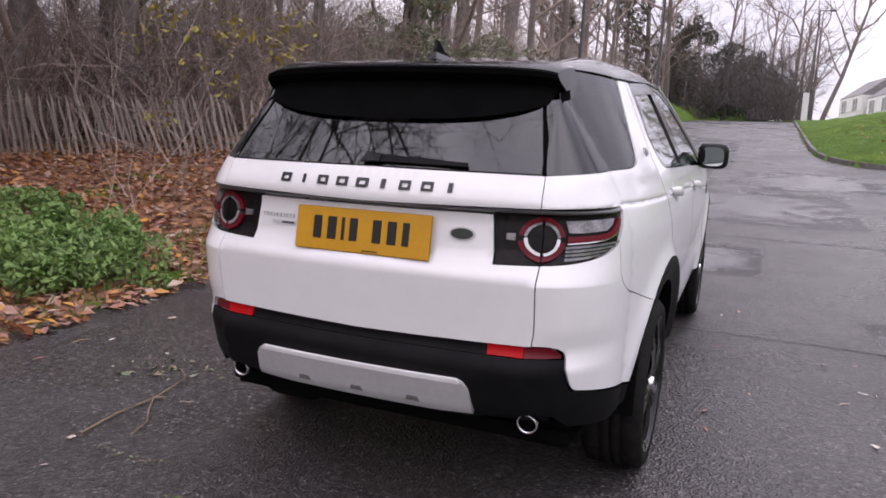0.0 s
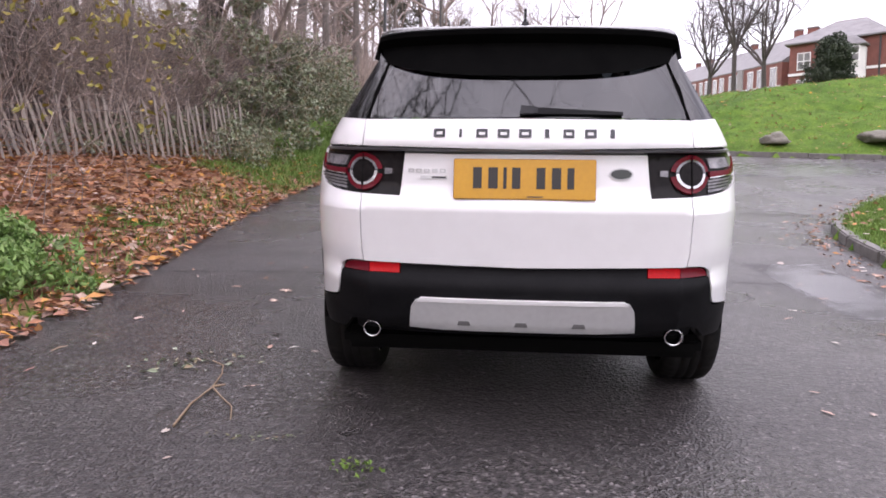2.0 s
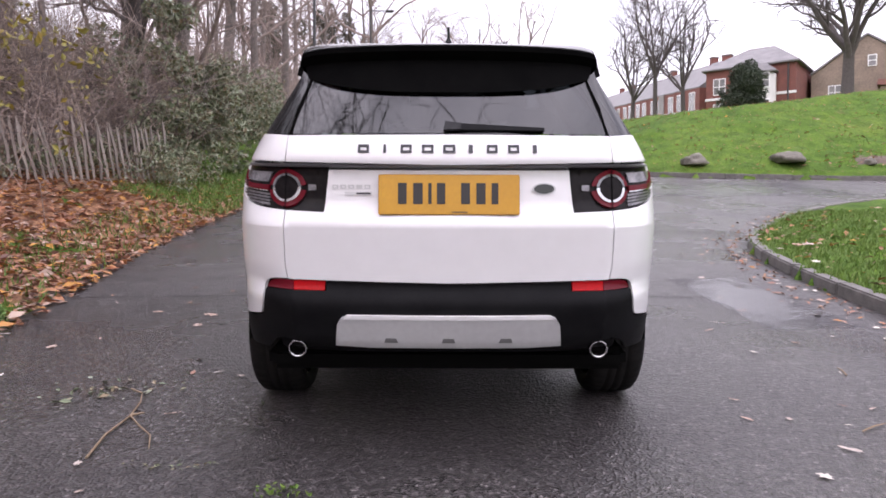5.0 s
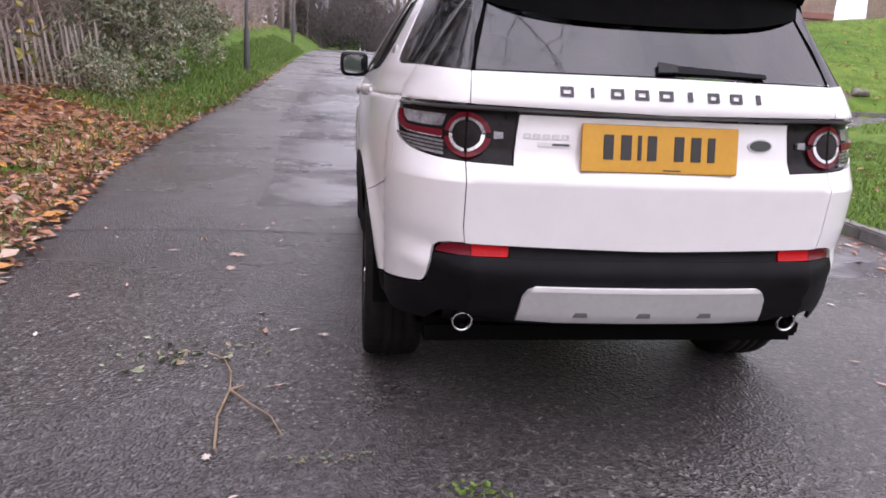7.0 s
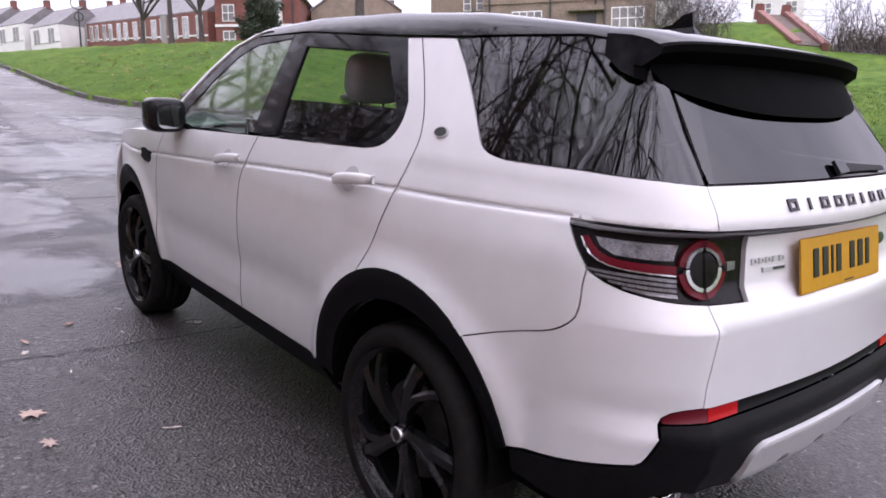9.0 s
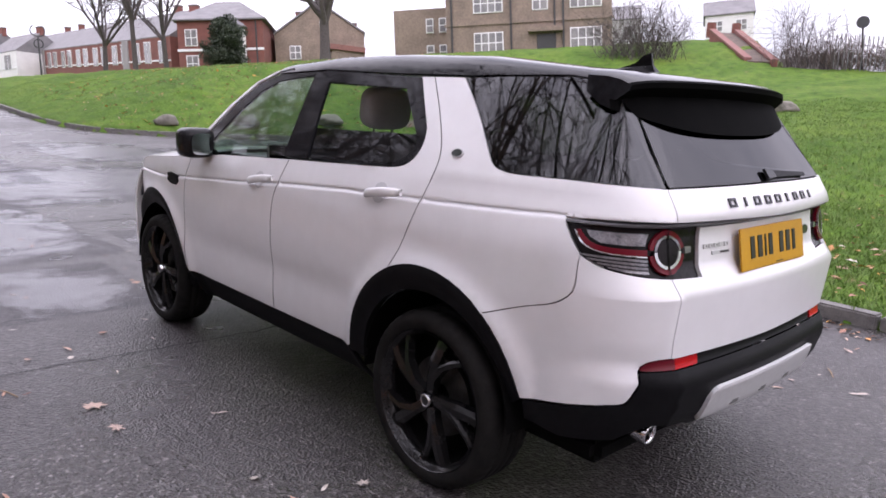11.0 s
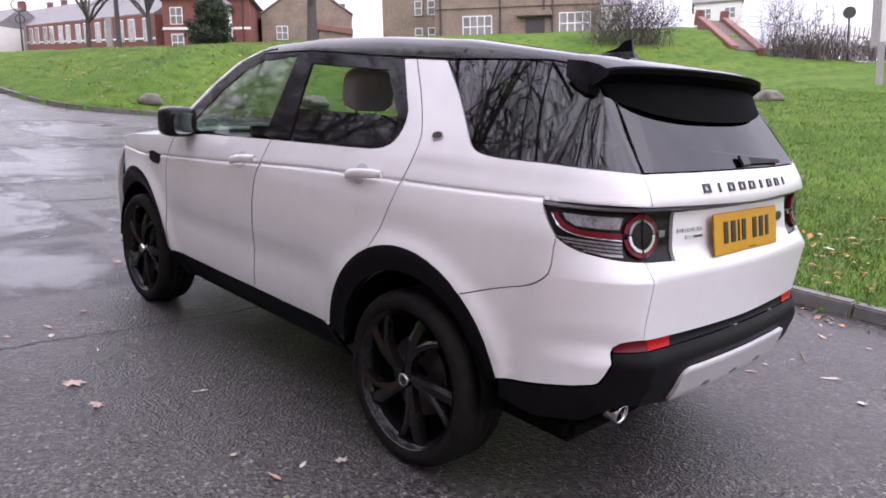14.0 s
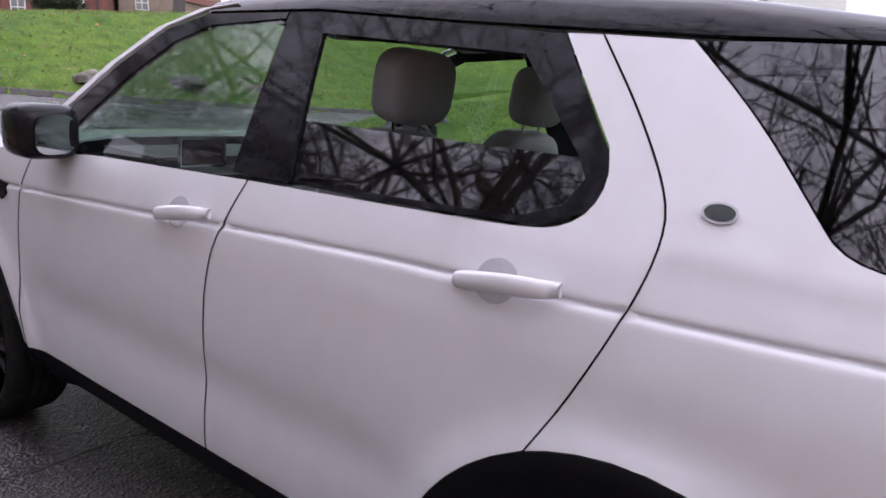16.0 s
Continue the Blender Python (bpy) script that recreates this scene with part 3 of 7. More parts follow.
for side, word in ((-1, "left"), (1, "right")):
    panel("front_door", yz(*GAP_B[::-1], (2.76, 1.197), *GAP_A[::-1]), body, PAINT, car, mirror=side, rows=under_line)
    panel("rear_door", yz(*GAP_B[::-1], *BELT[1:], (1.345, 1.632), *GAP_C, *rear_half, (1.478, 0.445)), body, PAINT, car, mirror=side, rows=under_line)
    glass_front = curve([(1.078, 1.628), (0.924, 1.497), (0.80, 1.36), (0.75, 1.305), (0.66, 1.288), (0.55, 1.288), (0.39, 1.288)])
    quarter = yz(*GAP_C, *[p for p in back_half][::-1]) + SPLIT + [(1.0, 1.106), (1.052, 1.172)] + [(0.80, 1.178), (SEAM, 1.176), (SEAM, 1.280), (0.80, 1.285)] + yz(*glass_front[::-1])
    panel("rear_quarter", quarter, body, PAINT, car, mirror=side, rows=under_line)
    corner = SPLIT[::-1][:] + yz(*[p for p in low_half][::-1], (0.498, 0.518)) + [(0.845, 0.573), (0.832, 0.582), (0.782, 0.690), (0.768, 0.708), (0.742, 0.722), (0.70, 0.729), (SEAM, 0.730)] + LAMP_LOW[::-1][:-1]
    panel("bumper_corner", corner, body, PAINT, car, mirror=side, rows=[lambda s, z=z: s * 0 + z for z in (0.90, 0.920, 0.930, 0.936, 0.942, 0.960)])
    fender = yz(*GAP_A, (3.45, 1.135), (3.9, 1.105), (4.15, 1.06), (4.30, 0.94), (4.36, 0.72), (4.36, 0.60), *[p for p in fr[::-1] if p[1] > 0.46])
    panel("front_wing", fender, body, PAINT, car, mirror=side, rows=under_line)
    # glazing and black pillars
    panel("front_window", yz((2.135, 1.236), (2.76, 1.206), (3.02, 1.186), (2.93, 1.30), (2.80, 1.44), (2.66, 1.555), (2.52, 1.612), (2.21, 1.640)), body, GLASS, car, "clear side glass reflecting trees", mirror=side, lift=-0.006, rim=False, step=0.06)
    panel("front_window_frame", yz((2.76, 1.206), (3.14, 1.178), (3.045, 1.315), (2.89, 1.475), (2.725, 1.597), (2.55, 1.655), (2.21, 1.670), (2.21, 1.640), (2.52, 1.612), (2.66, 1.555), (2.80, 1.44), (2.93, 1.30), (3.02, 1.186)), body, GLOSS, car, mirror=side, lift=-0.003)
    panel("screen_pillar", yz((3.14, 1.172), (3.25, 1.150), (3.105, 1.306), (2.942, 1.470), (2.775, 1.597), (2.60, 1.663), (2.44, 1.682), (2.44, 1.676), (2.555, 1.660), (2.73, 1.599), (2.895, 1.477), (3.05, 1.317)), body, PAINT, car, mirror=side, lift=0.004)
    panel("door_pillar", yz((2.06, 1.234), (2.135, 1.236), (2.21, 1.665), (2.06, 1.670), (1.92, 1.24)), body, GLOSS, car, mirror=side, lift=-0.003)
    panel("rear_window_frame", yz((1.142, 1.36), (1.165, 1.42), (1.345, 1.632), (2.08, 1.668), (2.08, 1.606), (1.42, 1.582), (1.222, 1.40), (1.19, 1.36), (1.215, 1.31), (1.30, 1.276), (1.92, 1.252), (1.92, 1.244), (1.64, 1.244), (1.245, 1.264), (1.157, 1.305)), body, GLOSS, car, mirror=side, lift=-0.003)
    panel("quarter_window", yz(*glass_front, (0.30, 1.288)) + [(0.86, 1.284), (0.70, 1.281), (SEAM + 0.004, 1.280), (0.57, 1.47), (0.545, 1.56), (0.62, 1.60), (0.85, 1.63)] + yz((0.56, 1.646), (0.8, 1.640)), body, PRIVACY, car, "dark privacy glass reflecting bare trees", mirror=side, lift=-0.004, rim=False)
    panel("roof_side", yz((0.46, 1.57), (0.46, 1.650), (1.0, 1.650), (1.0, 1.60)), body, GLOSS, car, mirror=side, lift=-0.012, rim=False)
    # cladding round the wheel
    for hub in (HUB_R, HUB_F):
        outer, innr = arch(hub, -8 if hub == HUB_F else 13, 176, 34), arch(hub, -8 if hub == HUB_F else 13, 176, 34, 0.425, 0.425, 0.385, 0.01)
        panel("wheel_arch_cladding", yz(*outer, *innr[::-1]), body, PLASTIC, car, "black plastic arch", mirror=side, lift=0.004, thick=0.05, gap=0.0)
    panel("sill", yz((1.465, 0.441), (3.215, 0.441), (3.235, 0.27), (1.44, 0.27)), lambda s, z: body(s, z) - np.array([0.035 * np.sign(s) * (0.45 - z) / 0.1, 0, 0]), PLASTIC, car, mirror=side)

# dark lining behind the shut lines
def lining(name, line, width=0.04, depth=0.0125):
    for side in (-1, 1):
        verts, faces = [], []
        for u, v in line:
            for du in (-width / 2, width / 2):
                p, m = body(u + du, v), skin_normal(body, u + du, v)
                q = p - m * depth
                verts.append((q[0] * side, q[1], q[2]))
        for k in range(len(line) - 1):
            faces.append((2 * k, 2 * k + 1, 2 * k + 3, 2 * k + 2))
        mesh_ob(name, verts, faces, DARK, car)


for gap_line in (GAP_A, GAP_B, [p for p in GAP_C if p[1] > 0.90]):
    lining("door_seal", [p for a, b in zip(yz(*gap_line), yz(*gap_line[1:])) for p in ((a[0] + (b[0] - a[0]) * k / 4, a[1] + (b[1] - a[1]) * k / 4) for k in range(5))])
for gap_line in (GAP_A, GAP_B, GAP_C):
    fine = [p for a, b in zip(yz(*gap_line), yz(*gap_line[1:])) for p in ((a[0] + (b[0] - a[0]) * k / 4, a[1] + (b[1] - a[1]) * k / 4) for k in range(5))]
    lining("door_gap", fine, 0.003 if gap_line is GAP_C else 0.0048, -0.0012)
lining("window_seal", [p for a, b in zip(yz(*glass_front), yz(*glass_front[1:])) for p in ((a[0] + (b[0] - a[0]) * k / 3, a[1] + (b[1] - a[1]) * k / 3) for k in range(4))], 0.06)
lining("window_seal", [(SEAM + 0.002 + (0.545 - SEAM) * k / 14, 1.278 + 0.30 * k / 14) for k in range(15)], 0.05)
lining("tailgate_seal", [(SEAM, z) for z in np.arange(0.735, 1.275, 0.02)])
lining("bumper_seal", [p for a, b in zip(SPLIT, SPLIT[1:]) for p in ((a[0] + (b[0] - a[0]) * k / 4, a[1] + (b[1] - a[1]) * k / 4) for k in range(5))], 0.05)

# tailgate
band = lambda z0, z1, x: [(-x, z0), (-x, z1), (x, z1), (x, z0)]
tailgate = panel("tailgate", [(-SEAM, 0.728), (-SEAM, 0.996), (-0.478, 0.990), (-0.462, 1.150), (0.462, 1.150), (0.478, 0.990), (SEAM, 0.996), (SEAM, 0.728), (0, 0.718)], body, PAINT, car, rows=[lambda s: s * 0 + z for z in (0.90, 0.920, 0.930, 0.936, 0.942, 0.960, 0.985, 1.0, 1.02)])
panel("tailgate_upper", [(-SEAM, 1.176), (-SEAM, 1.280), (0, 1.284), (SEAM, 1.280), (SEAM, 1.176), (0, 1.166)], body, PAINT, tailgate)
panel("tailgate_strip", [(-1.05, 1.158), (-1.05, 1.172), (-SEAM, 1.174), (0, 1.164), (SEAM, 1.174), (1.05, 1.172), (1.05, 1.158), (SEAM, 1.154), (0, 1.150), (-SEAM, 1.154)], body, mat("grey_strip", (0.10, 0.10, 0.105), 0.35, coat=0.3), tailgate, "dark grey strip", lift=-0.002)
panel("rear_window", [(-0.612, 1.283), (-0.555, 1.49), (-0.53, 1.60), (0.53, 1.60), (0.555, 1.49), (0.612, 1.283), (0, 1.287)], body, PRIVACY, tailgate, "dark heated rear glass", lift=-0.004, rim=False)

# rear bumper: black cladding, silver plate, fog strips
panel("rear_bumper", [(-0.43, 0.445), (-0.5, 0.47), (-0.7, 0.49), (-0.76, 0.475), (-0.82, 0.425), (-1, 0.415), (-1.135, 0.445), (-1.14, 0.512), (-0.842, 0.568), (-0.829, 0.576), (-0.78, 0.686), (-0.77, 0.69), (0.77, 0.69), (0.78, 0.686), (0.829, 0.576), (0.842, 0.568), (1.14, 0.512), (1.135, 0.445), (1, 0.415), (0.82, 0.425), (0.76, 0.475), (0.7, 0.49), (0.5, 0.47), (0.43, 0.445)], body, PLASTIC, car, "black textured plastic bumper", rows=[lambda s: s * 0 + z for z in (0.645, 0.66, 0.672)])
panel("bumper_step", [(-0.475, 0.690), (-0.475, 0.722), (0, 0.713), (0.475, 0.722), (0.475, 0.690)], body, PLASTIC, car, "black recessed strip", lift=-0.012)
panel("silver_skid_plate", [(-0.436, 0.478), (-0.425, 0.565), (-0.408, 0.592), (-0.385, 0.600), (0.385, 0.600), (0.408, 0.592), (0.425, 0.565), (0.436, 0.478), (0.30, 0.470), (-0.30, 0.470)], body, SILVER, car, "silver skid plate", lift=0.014, thick=0.03, gap=0.0)
# white strip paints the highlight on the plate's upper bevel
panel("plate_edge", [(-0.402, 0.590), (-0.388, 0.603), (0.388, 0.603), (0.402, 0.590)], body, PAINT, car, "upper bevel with its highlight painted white", lift=0.0165, step=0.03, gap=0)
# three notches, drawn as flat patches in the grey of their shade
for x in (-0.22, 0.0, 0.22):
    panel("notch", [(x - 0.026, 0.497), (x - 0.020, 0.512), (x + 0.020, 0.512), (x + 0.026, 0.497)], body, mat("notch_shade", (0.16, 0.16, 0.16), 0.6), car, lift=0.0155, step=0.03, gap=0)
for side in (-1, 1):
    panel("reflector", [(0.475, 0.690), (0.475, 0.726), (0.60, 0.726), (0.60, 0.690)], body, REDBRIGHT, car, "bright red fog lens", mirror=side, lift=-0.006)
    panel("reflector", [(0.602, 0.690), (0.602, 0.726), (0.70, 0.727), (0.74, 0.718), (0.766, 0.702), (0.772, 0.690)], body, RED, car, "deep red lens", mirror=side, lift=-0.006)

# roof, windscreen, bonnet and nose
ROOF_Y = [0.33, 0.60, 1.06, 1.60, 2.10, 2.55, 2.80]
ROOF_C = [1.634, 1.674, 1.724, 1.742, 1.740, 1.708, 1.654]


def roof(u, y):
    """u from -1 to 1 across the roof."""
    ze, zc = np.interp(y, ROOF_Y, [1.60, 1.640, 1.634, 1.646, 1.667, 1.652, 1.60]), spline(ROOF_Y, ROOF_C)(y)
    w = side_x(max(y, YF), ze) + 0.004
    return np.array([u * w, y, ze + (zc - ze) * (1 - abs(u) ** 14)])


ROOFF = roof
panel("roof", [(-1, 0.515), (-1, 2.56), (-0.6, 2.70), (0, 2.76), (0.6, 2.70), (1, 2.56), (1, 0.515)], lambda u, y: ROOFF(float(np.clip(u, -1, 1)), y), GLOSS, car, "gloss black roof with glass panel", step=0.05)


def screen(u, v):
    """The windscreen: v from 0 at the roof to 1 at the scuttle."""
    y, z = 2.72 + 0.72 * v, 1.655 - 0.545 * v
    w = side_x(y - 0.16 * v, z) - 0.012
    return np.array([u * w, y - 0.20 * abs(u) ** 2.2, z])


panel("windscreen", [(-1, 0), (-1, 1), (1, 1), (1, 0)], screen, GLASS, car, "clear windscreen", step=0.12, rim=False)


def bonnet(u, y):
    zc = np.interp(y, [3.30, 3.7, 4.1, 4.35, 4.46], [1.185, 1.165, 1.115, 1.03, 0.95])
    ze = np.interp(y, [3.1, 3.45, 3.9, 4.15, 4.3, 4.46], [1.17, 1.135, 1.105, 1.06, 0.96, 0.88])
    w = side_x(y, ze)
    return np.array([u * w, y, ze + (max(zc, ze) + 0.012 - ze) * (1 - abs(u) ** 4)])


panel("bonnet", [(-1, 3.22), (-1, 4.28), (-0.6, 4.40), (0, 4.44), (0.6, 4.40), (1, 4.28), (1, 3.22), (0.5, 3.38), (0, 3.42), (-0.5, 3.38)], bonnet, PAINT, car, step=0.10)


def nose(u, z):
    w = 0.84
    y = np.interp(z, [0.28, 0.5, 0.7, 0.85, 0.98], [4.48, 4.56, 4.57, 4.53, 4.43]) - 0.26 * abs(u) ** 2.4
    return np.array([u * w, y, z])


panel("front_bumper", [(1, 0.30), (1, 0.98), (-1, 0.98), (-1, 0.30)], nose, PAINT, car, step=0.12)
panel("grille", [(0.5, 0.74), (0.5, 0.90), (-0.5, 0.90), (-0.5, 0.74)], nose, PLASTIC, car, "black mesh grille", lift=0.006, step=0.12)
for side in (-1, 1):
    panel("headlamp", [(0.96, 0.78), (0.96, 0.93), (0.56, 0.91), (0.56, 0.76)], nose, CLEAR, car, "clear headlamp", mirror=side, lift=0.008, step=0.1)
# floor pan, so that nothing shines through from below
bm = bmesh.new()
bmesh.ops.create_cube(bm, size=1, matrix=Matrix.LocRotScale((0, 2.3, 0.36), None, (1.50, 4.1, 0.10)))
bmesh.ops.bevel(bm, geom=bm.edges[:], offset=0.03, segments=2, affect="EDGES")
part("underbody", bm, DARK, car)

# ---- the car: wheels, lamps, trim and cabin ----
def lathe(profile, seg=64, axis="x", wave=None):
    """A turned shape: profile of (radius, along)."""
    verts, faces = [], []
    for i in range(seg):
        a = 2 * math.pi * i / seg
        for r, h in profile:
            r2 = r + (wave(r, h, i) if wave else 0)
            c, s = r2 * math.cos(a), r2 * math.sin(a)
            verts.append((h, c, s) if axis == "x" else (c, h, s) if axis == "y" else (c, s, h))
    k = len(profile)
    for i in range(seg):
        j = (i + 1) % seg
        for p in range(k - 1):
            faces.append((i * k + p, i * k + p + 1, j * k + p + 1, j * k + p))
    return verts, faces


def box_bm(size, place=(0, 0, 0), bevel=0.0, seg=2, turn=(0, 0, 0)):
    bm = bmesh.new()
    bmesh.ops.create_cube(bm, size=1, matrix=pose(*place, *turn) @ Matrix.Diagonal((*size, 1)))
    if bevel:
        bmesh.ops.bevel(bm, geom=bm.edges[:], offset=bevel, segments=seg, affect="EDGES", clamp_overlap=True)
    return bm


def ellipsoid_bm(size, place, power=2.4, seg=20):
    """A soft, squarish cushion shape."""
    bm = bmesh.new()
    bmesh.ops.create_uvsphere(bm, u_segments=seg, v_segments=seg // 2 + 2, radius=1)
    for v in bm.verts:
        c = [math.copysign(abs(k) ** (2 / power), k) for k in v.co]
        v.co = Vector((c[0] * size[0] / 2 + place[0], c[1] * size[1] / 2 + place[1], c[2] * size[2] / 2 + place[2]))
    return bm


TYRE = [(0.276, -0.100), (0.292, -0.115), (0.315, -0.122), (0.338, -0.119), (0.355, -0.104), (0.362, -0.085), (0.364, -0.05), (0.357, -0.046), (0.357, -0.038), (0.364, -0.034), (0.364, -0.006), (0.357, -0.003), (0.357, 0.003), (0.364, 0.006), (0.364, 0.034), (0.357, 0.038), (0.357, 0.046), (0.364, 0.05), (0.362, 0.085), (0.355, 0.104), (0.338, 0.119), (0.315, 0.122), (0.292, 0.115), (0.276, 0.100)]
tv, tf = lathe(TYRE, 132, wave=lambda r, h, i: -0.006 if r > 0.35 and abs(h) > 0.06 and i % 3 == 0 else 0)
BARREL = [(0.290, -0.117), (0.285, -0.108), (0.268, -0.100), (0.258, -0.06), (0.253, 0.0), (0.260, 0.08), (0.282, 0.1)]
bv, bf = lathe(BARREL, 64)


def spokes(outer):
    """Five split spokes that lean round like a turbine; outer is the outboard direction along x."""
    bm = bmesh.new()
    for k in range(5):
        for lean, wide in ((-0.24, 0.026), (0.20, 0.016)):
            ring = []
            for r, off, half, deep in ((0.030, 0.0, 0.022, 0.030), (0.09, 0.15, 0.020, 0.034), (0.16, 0.55, wide, 0.034), (0.215, 0.85, wide * 0.95, 0.030), (0.250, 1.0, wide * 1.2, 0.024)):
                a = 2 * math.pi * k / 5 + lean * off + 0.35 + 0.5 * (r / 0.25)
                c, s = math.cos(a), math.sin(a)
                face = outer * (0.088 + 0.022 * (1 - (r - 0.13) ** 2 / 0.017))
                t = (-s, c)
                row = []
                for sg, d in ((-1, 0), (-0.25, 0.009), (1, 0.003), (1, -deep), (-1, -deep)):
                    row.append(bm.verts.new((face + outer * d, 1.11 * r * c + sg * half * t[0], 1.11 * r * s + sg * half * t[1])))
                ring.append(row)
            for p, q in zip(ring, ring[1:]):
                for i in range(5):
                    bm.faces.new((p[i], p[(i + 1) % 5], q[(i + 1) % 5], q[i]))
    bmesh.ops.recalc_face_normals(bm, faces=bm.faces[:])
    return bm


DISC = mat("brake_disc", (0.10, 0.10, 0.10), 0.4, metal=0.8, vary=(0.06, 0.055, 0.05), scale=30)
for hub in (HUB_R, HUB_F):
    for side in (-1, 1):
        wheel = mesh_ob("wheel", [(x * -side, y, z) for x, y, z in bv], bf, RIM, car, "gloss black alloy wheel", smooth=True)
        wheel.location = (side * 0.806, hub, WHEEL_R - 0.002)
        mesh_ob("tyre", tv, tf, RUBBER, wheel, "worn black tyre", smooth=True)
        part("rim", spokes(side), RIM, wheel, "split-spoke black rim")
        cv, cf = lathe([(0.0, 0.118), (0.018, 0.118), (0.0185, 0.112)], 24)
        mesh_ob("hub_cap", [(x * side, y, z) for x, y, z in cv], cf, GUNMETAL, wheel)
        cv, cf = lathe([(0.0185, 0.116), (0.024, 0.121), (0.028, 0.116), (0.029, 0.09)], 32)
        mesh_ob("hub_ring", [(x * side, y, z) for x, y, z in cv], cf, CHROME, wheel, "bright centre ring", smooth=True)
        cv, cf = lathe([(0.05, 0.03), (0.165, 0.03), (0.165, 0.005), (0.05, 0.005)], 48)
        mesh_ob("brake_disc", [(x * side, y, z) for x, y, z in cv], cf, DISC, wheel)
        cv, cf = lathe([(0.0, -0.03), (0.262, -0.03)], 40)
        mesh_ob("brake_shield", [(x * side, y, z) for x, y, z in cv], cf, DARK, wheel)
# inner wheel housings and the dark underside of the tail
for hub in (HUB_R, HUB_F):
    for side in (-1, 1):
        hv, hf = [], []
        for i in range(19):
            a = math.pi * i / 18
            for x in (0.56, 0.90):
                hv.append((side * x, hub + 0.01 - 0.43 * math.cos(a), 0.37 + 0.44 * math.sin(a)))
        hf = [(2 * i, 2 * i + 1, 2 * i + 3, 2 * i + 2) for i in range(18)]
        k = len(hv)
        hv += [(side * 0.56, hub, 0.30)]
        hf += [(2 * i, 2 * i + 2, k) for i in range(18)]
        mesh_ob("wheel_housing", hv, hf, DARK, car)
vv = [(x, y + 0.075 * (abs(x) / 0.70) ** 3, z) for y, z in ((0.10, 0.475), (0.125, 0.44), (0.20, 0.405), (0.40, 0.385), (0.80, 0.375)) for x in np.linspace(-0.67, 0.67, 19)]
mesh_ob("rear_valance", vv, [(r * 19 + i, r * 19 + i + 1, r * 19 + i + 20, r * 19 + i + 19) for r in range(4) for i in range(18)], PLASTIC, car, "black lower valance", smooth=True)
for side in (-1, 1):
    pv, pf = lathe([(0.030, 0.30), (0.030, 0.012), (0.033, 0.0), (0.037, 0.004), (0.038, 0.02), (0.037, 0.16)], 28, "y")
    ex = mesh_ob("exhaust_tip", pv, pf, CHROME, car, "chrome exhaust tip", smooth=True)
    ex.location, ex.rotation_euler = (side * 0.603, 0.14, 0.434), (radians(8), 0, 0)
    pv, pf = lathe([(0.0, 0.06), (0.030, 0.06)], 20, "y")
    inn = mesh_ob("bore", pv, pf, DARK, ex)

# tail lamps
def polar(cx, cz, r0, r1, a0, a1, k=22):
    out = [(cx + 1.2 * r1 * math.cos(radians(a)), cz + r1 * math.sin(radians(a))) for a in np.linspace(a0, a1, k)]
    return out + [(cx + 1.2 * r0 * math.cos(radians(a)), cz + r0 * math.sin(radians(a))) for a in np.linspace(a1, a0, k)]


